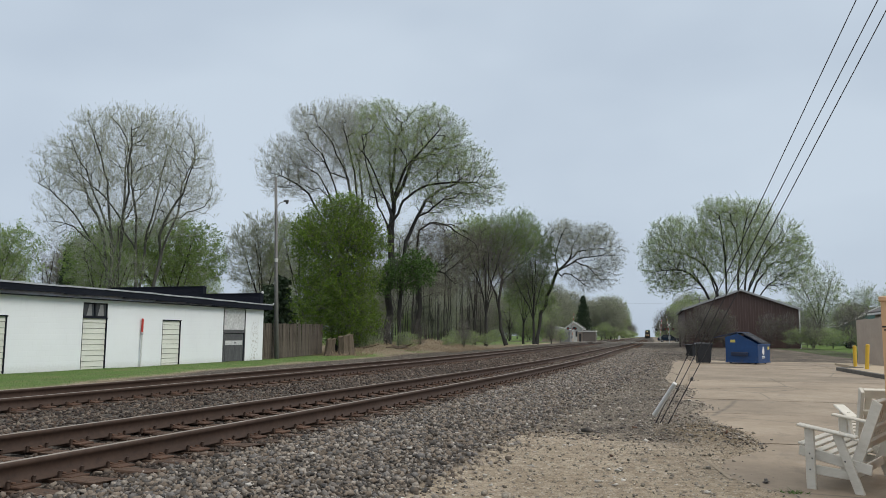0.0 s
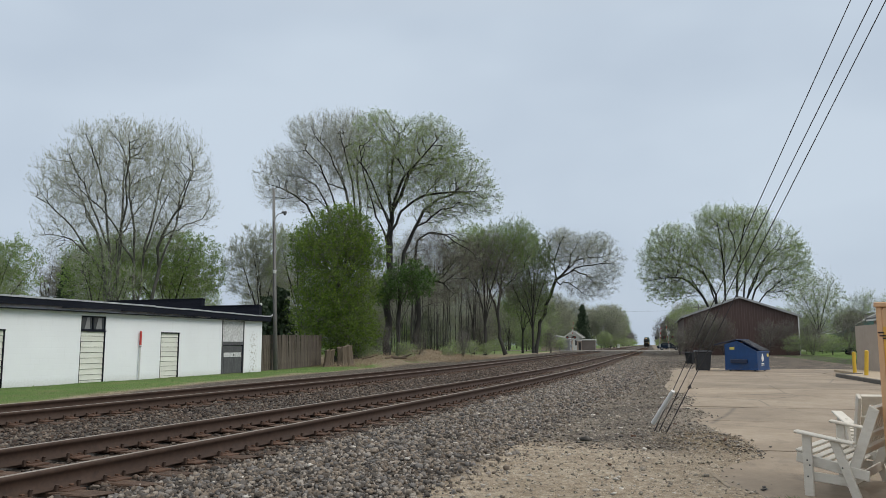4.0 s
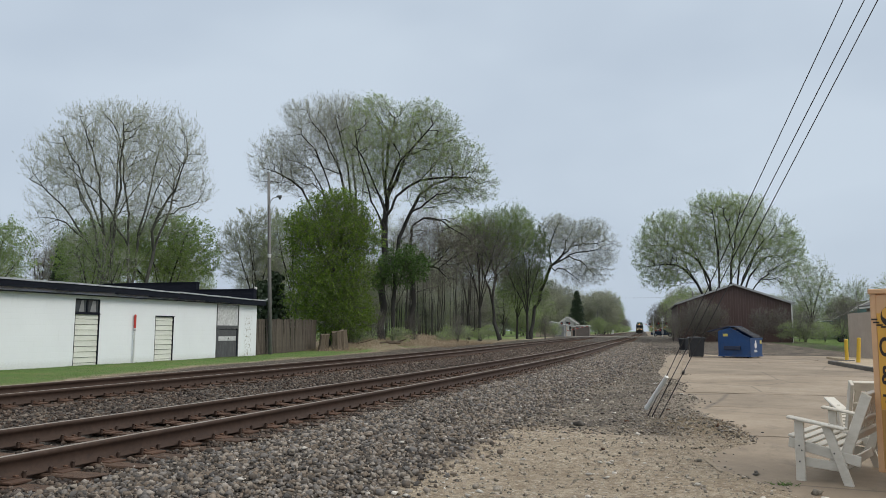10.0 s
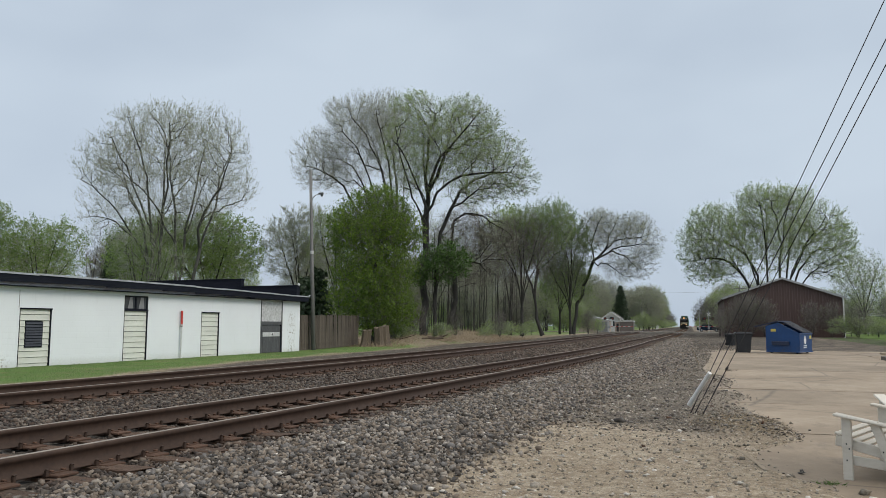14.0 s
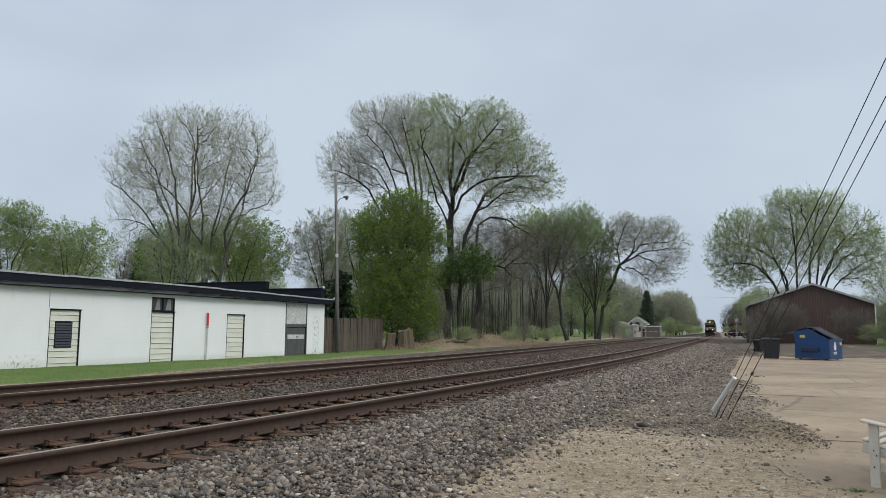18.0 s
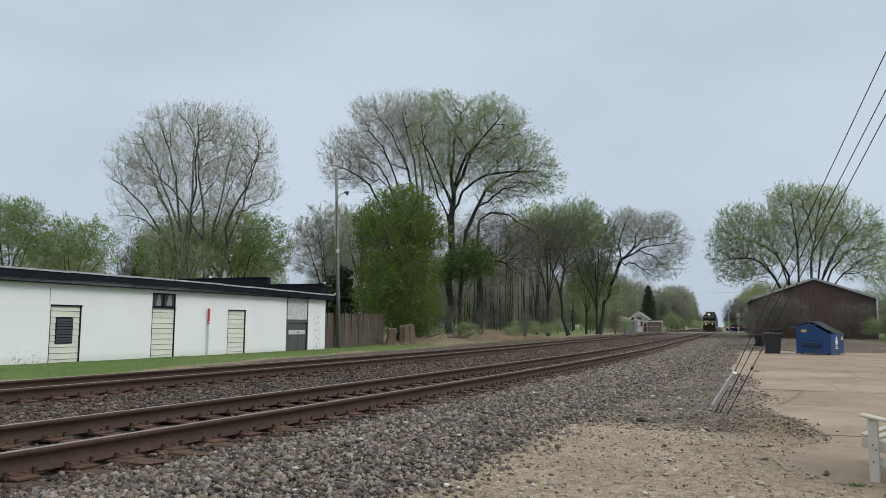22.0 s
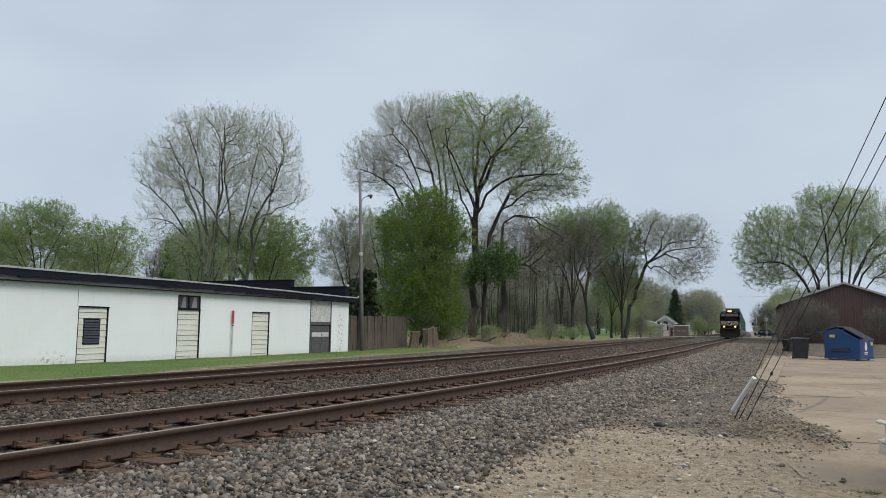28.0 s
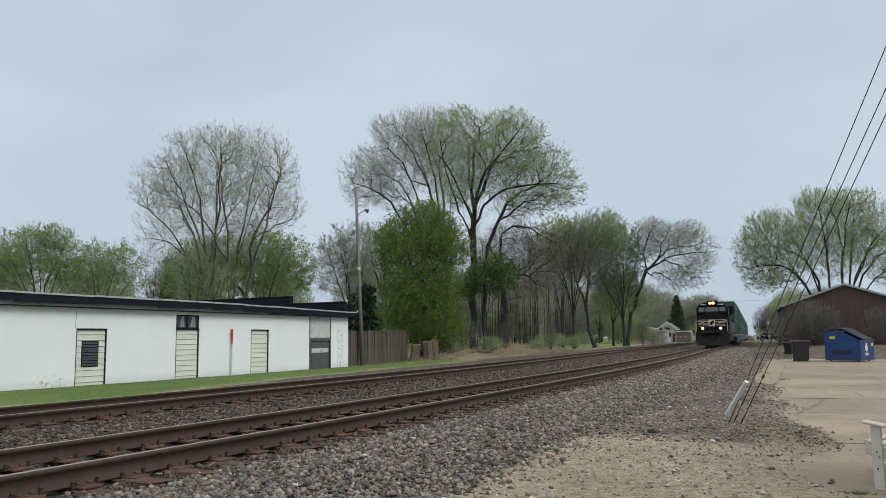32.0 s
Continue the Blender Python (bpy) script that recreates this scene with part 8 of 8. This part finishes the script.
    for y in (-0.86, 0.86):
        blk("number_board", (-2.3, -2.02, y - 0.36, y + 0.36, 4.13, 4.33), "loco")
        blk("number_bar", (-2.018, -2.012, y - 0.28, y + 0.28, 4.18, 4.28), "loco_white")
    for y in (-0.84, 0.84):
        blk("ditch_light_case", (-0.35, -0.12, y - 0.16, y + 0.16, 1.60, 2.02), "loco_dirty", 0.02)
        bm = bmesh.new()
        rod(bm, (-0.12, y, 1.82), (-0.08, y, 1.82), 0.13, seg=16)
        part("ditch_light", bm, "lamp_on", L, "lit warm ditch light")
    # hood, radiator, roof gear
    blk("long_hood", (-21.3, -4.5, -0.92, 0.92, 1.58, 4.32), "loco", 0.06)
    blk("blower_duct", (-8.0, -4.5, -1.3, 0.92, 1.58, 3.0), "loco", 0.04)
    bm = bmesh.new()
    prism(bm, [(-0.92, 3.5), (-1.48, 3.95), (-1.48, 4.55), (1.48, 4.55), (1.48, 3.95), (0.92, 3.5)], -21.3, -17.2, "x")
    part("radiator", bm, "loco", L)
    blk("dynamic_brake_cabinet", (-8.8, -5.0, -1.15, 1.15, 3.6, 4.5), "loco", 0.05)
    blk("exhaust_stack", (-13.2, -12.4, -0.3, 0.3, 4.32, 4.62), "loco_dirty", 0.03)
    blk("air_conditioner", (-3.9, -2.9, -0.5, 0.5, 4.46, 4.66), "loco", 0.04)
    bm = bmesh.new()
    for k in range(3):
        rod(bm, (-5.2 + k * 0.05, -0.2 + k * 0.2, 4.62), (-4.8, -0.2 + k * 0.2, 4.66), 0.03, 0.07, 8)
    part("horn", bm, "steel", L)
    for k in range(12):
        for y in (-0.935, 0.925):
            blk("hood_door", (-16.6 + k * 0.7, -16.05 + k * 0.7, y, y + 0.01, 1.9, 3.5), "loco", 0.0)
    blk("side_stripe", (-16.0, -5.0, -1.312, -1.302, 2.4, 2.52), "loco_white")
    blk("fuel_tank", (-14.2, -8.2, -1.35, 1.35, 0.42, 1.26), "loco_dirty", 0.12)
    for k, y in enumerate((-1.5, 1.5)):
        bm = bmesh.new()
        rod(bm, (-21.6, y, 2.55), (-4.6, y, 2.55), 0.02, seg=6)
        part("handrail", bm, "steel", L)
        for i in range(9):
            bm = bmesh.new()
            rod(bm, (-5.0 - i * 2.05, y, 1.55), (-5.0 - i * 2.05, y, 2.56), 0.018, seg=6)
            part("stanchion", bm, "steel", L)
        blk("step_well", (-1.3, -0.5, y - 0.06, y + 0.06, 0.45, 1.28), "loco_dirty", 0.01)
        bm = bmesh.new()
        rod(bm, (-0.3, y * 0.97, 1.5), (-0.3, y * 0.97, 2.6), 0.02, seg=6)
        rod(bm, (-0.3, y * 0.97, 2.6), (-0.3, y * 0.35, 2.3), 0.02, seg=6)
        part("front_handrail", bm, "loco_white", L)
        blk("sill_marker", (-7.6, -7.0, y - 0.03, y + 0.03, 1.3, 1.56), "orange")
    for xt in (-4.3, -18.0):
        tr = new("truck")
        tr.parent = L
        blk("truck_frame", (xt - 2.5, xt + 2.5, -1.25, -1.05, 0.5, 0.95), "loco_dirty", 0.05, "", tr)
        blk("truck_frame", (xt - 2.5, xt + 2.5, 1.05, 1.25, 0.5, 0.95), "loco_dirty", 0.05, "", tr)
        for dx in (-1.85, 0, 1.85):
            bm = bmesh.new()
            rod(bm, (xt + dx, -0.80, 0.53), (xt + dx, -0.68, 0.53), 0.53, 0.53, 24)
            rod(bm, (xt + dx, 0.68, 0.53), (xt + dx, 0.80, 0.53), 0.53, 0.53, 24)
            rod(bm, (xt + dx, -0.68, 0.53), (xt + dx, 0.68, 0.53), 0.1, 0.1, 10)
            part("wheelset", bm, "loco_dirty", tr)
    return L


def build_well_car():
    c = thing("well_car", pose(0, 0, 0), "dark steel well car carrying stacked containers", "rail car", "well cars")
    for y in (-1.42, 1.36):
        block("side_sill", (-16.2, -2.4, y, y + 0.06, 0.3, 1.15), "grey_box", c)
        block("top_chord", (-16.2, -2.4, y - 0.03, y + 0.09, 1.15, 1.28), "grey_box", c)
        for k in range(11):
            block("side_rib", (-15.8 + k * 1.3, -15.65 + k * 1.3, y - 0.05, y + 0.0, 0.32, 1.15) if y < 0 else (-15.8 + k * 1.3, -15.65 + k * 1.3, y + 0.06, y + 0.11, 0.32, 1.15), "grey_box", c)
    block("well_floor", (-16.2, -2.4, -1.35, 1.35, 0.26, 0.32), "loco_dirty", c)
    for a, b in ((-18.4, -16.2), (-2.4, -0.2)):
        block("end_platform", (a, b, -1.4, 1.4, 0.95, 1.2), "grey_box", c, 0.03)
        block("orange_end", (a + 0.3, a + 0.5, -1.46, -1.40, 0.5, 1.9), "orange", c)
        x = (a + b) / 2
        for y in (-1.1, 1.0):
            block("side_frame", (x - 1.2, x + 1.2, y, y + 0.1, 0.35, 0.7), "loco_dirty", c, 0.03)
        for dx in (-0.87, 0.87):
            bm = bmesh.new()
            rod(bm, (x + dx, -0.80, 0.46), (x + dx, -0.68, 0.46), 0.46, 0.46, 20)
            rod(bm, (x + dx, 0.68, 0.46), (x + dx, 0.80, 0.46), 0.46, 0.46, 20)
            rod(bm, (x + dx, -0.68, 0.46), (x + dx, 0.68, 0.46), 0.09, 0.09, 8)
            part("wheelset", bm, "loco_dirty", c)
    return c


def build_container():
    c = thing("container", pose(0, 0, 0), "dark green corrugated steel freight container", "container", "freight containers")
    Lc, Wc, H = 13.4, 1.26, 2.59
    for y0, y1, sg in ((-Wc, -Wc + 0.04, -1), (Wc - 0.04, Wc, 1)):
        bm = bmesh.new()
        pts, n = [], 44
        for k in range(n):
            x = -Lc + 0.15 + (Lc - 0.3) * k / n
            w = (Lc - 0.3) / n
            pts += [(x, sg * (Wc - 0.035)), (x + w * 0.35, sg * (Wc - 0.035)), (x + w * 0.5, sg * Wc), (x + w * 0.85, sg * Wc)]
        pts.append((-0.15, sg * (Wc - 0.035)))
        outl = pts + [(-0.15, sg * (Wc - 0.07)), (-Lc + 0.15, sg * (Wc - 0.07))]
        prism(bm, outl, 0.12, H - 0.1, "z")
        part("side_panel", bm, "green_box", c)
        block("bottom_rail", (-Lc, 0, min(sg * Wc, sg * (Wc - 0.08)), max(sg * Wc, sg * (Wc - 0.08)), 0.0, 0.12), "green_box", c)
        block("top_rail", (-Lc, 0, min(sg * Wc, sg * (Wc - 0.08)), max(sg * Wc, sg * (Wc - 0.08)), H - 0.1, H), "green_box", c)
        for x in (-Lc, -0.15):
            block("corner_post", (x, x + 0.15, min(sg * Wc, sg * (Wc - 0.1)), max(sg * Wc, sg * (Wc - 0.1)), 0.12, H - 0.1), "green_box", c)
    block("roof_panel", (-Lc + 0.08, -0.08, -Wc + 0.08, Wc - 0.08, H - 0.06, H - 0.02), "green_box", c)
    block("floor_panel", (-Lc + 0.08, -0.08, -Wc + 0.08, Wc - 0.08, 0.05, 0.12), "loco_dirty", c)
    block("front_panel", (-0.08, -0.03, -Wc + 0.1, Wc - 0.1, 0.12, H - 0.1), "green_box", c)
    for y0, y1 in ((-Wc + 0.1, -0.01), (0.01, Wc - 0.1)):
        block("door", (-Lc + 0.03, -Lc + 0.08, y0, y1, 0.12, H - 0.1), "green_box", c)
    return c


SPEED, FRONT_AT_END = 13.3, 80.5


def on_track(u_front, length):
    """Pose of a vehicle whose front stands at u_front, its two trucks on the main track."""
    ua, ub = u_front + 3.0, u_front + length - 3.0
    va, vb = float(centre(ua, 0)), float(centre(ub, 0))
    turn = math.degrees(math.atan2(vb - va, ub - ua))
    v = va - (vb - va) * 3.0 / (ub - ua)
    return AX @ pose(u_front, v, RAIL_Z + 0.002, 0, 0, 180 + turn)


loco = build_loco()
TRAIN = [(loco, 0.0, 22.6, 0.0, 0.0)]
car0, box0 = build_well_car(), build_container()
for k in range(13):
    first = k == 0
    car = car0 if first else copy_thing(car0, pose(0, 0, 0))
    start = 23.4 + k * 18.7
    TRAIN.append((car, start, 18.6, 0.0, 0.0))
    for level in (0, 1):
        if first and level == 0:
            bx = box0
        else:
            bx = copy_thing(box0, pose(0, 0, 0))
        TRAIN.append((bx, start, 18.6, -2.6, 0.325 + level * 2.6))

# ---- tracks and stones ----
build_track(0, "rusty main railway track on wooden ties in stone")
build_track(1, "second rusty railway track on wooden ties in stone")
build_stones()


# ---- motion ----
def motions():
    for ob, start, length, dx, dz in TRAIN:
        rows = []
        for k in range(33):
            u = FRONT_AT_END + SPEED * (32.0 - k) + start
            rows.append((float(k), on_track(u, length) @ pose(dx, 0, dz)))
        walk(ob, rows)
    for arm, side, late in GATES:             # the gates come down
        fall = ((0.0, 84), (5.0 + late, 84), (6.0 + late, 72), (7.0 + late, 58), (8.0 + late, 44), (9.0 + late, 29), (10.0 + late, 13), (10.8 + late, 3), (11.4 + late, 0), (32.0, 0))
        walk(arm, [(t, pose(0, 0, 1.09, side * a, 0, 0)) for t, a in fall])


motions()
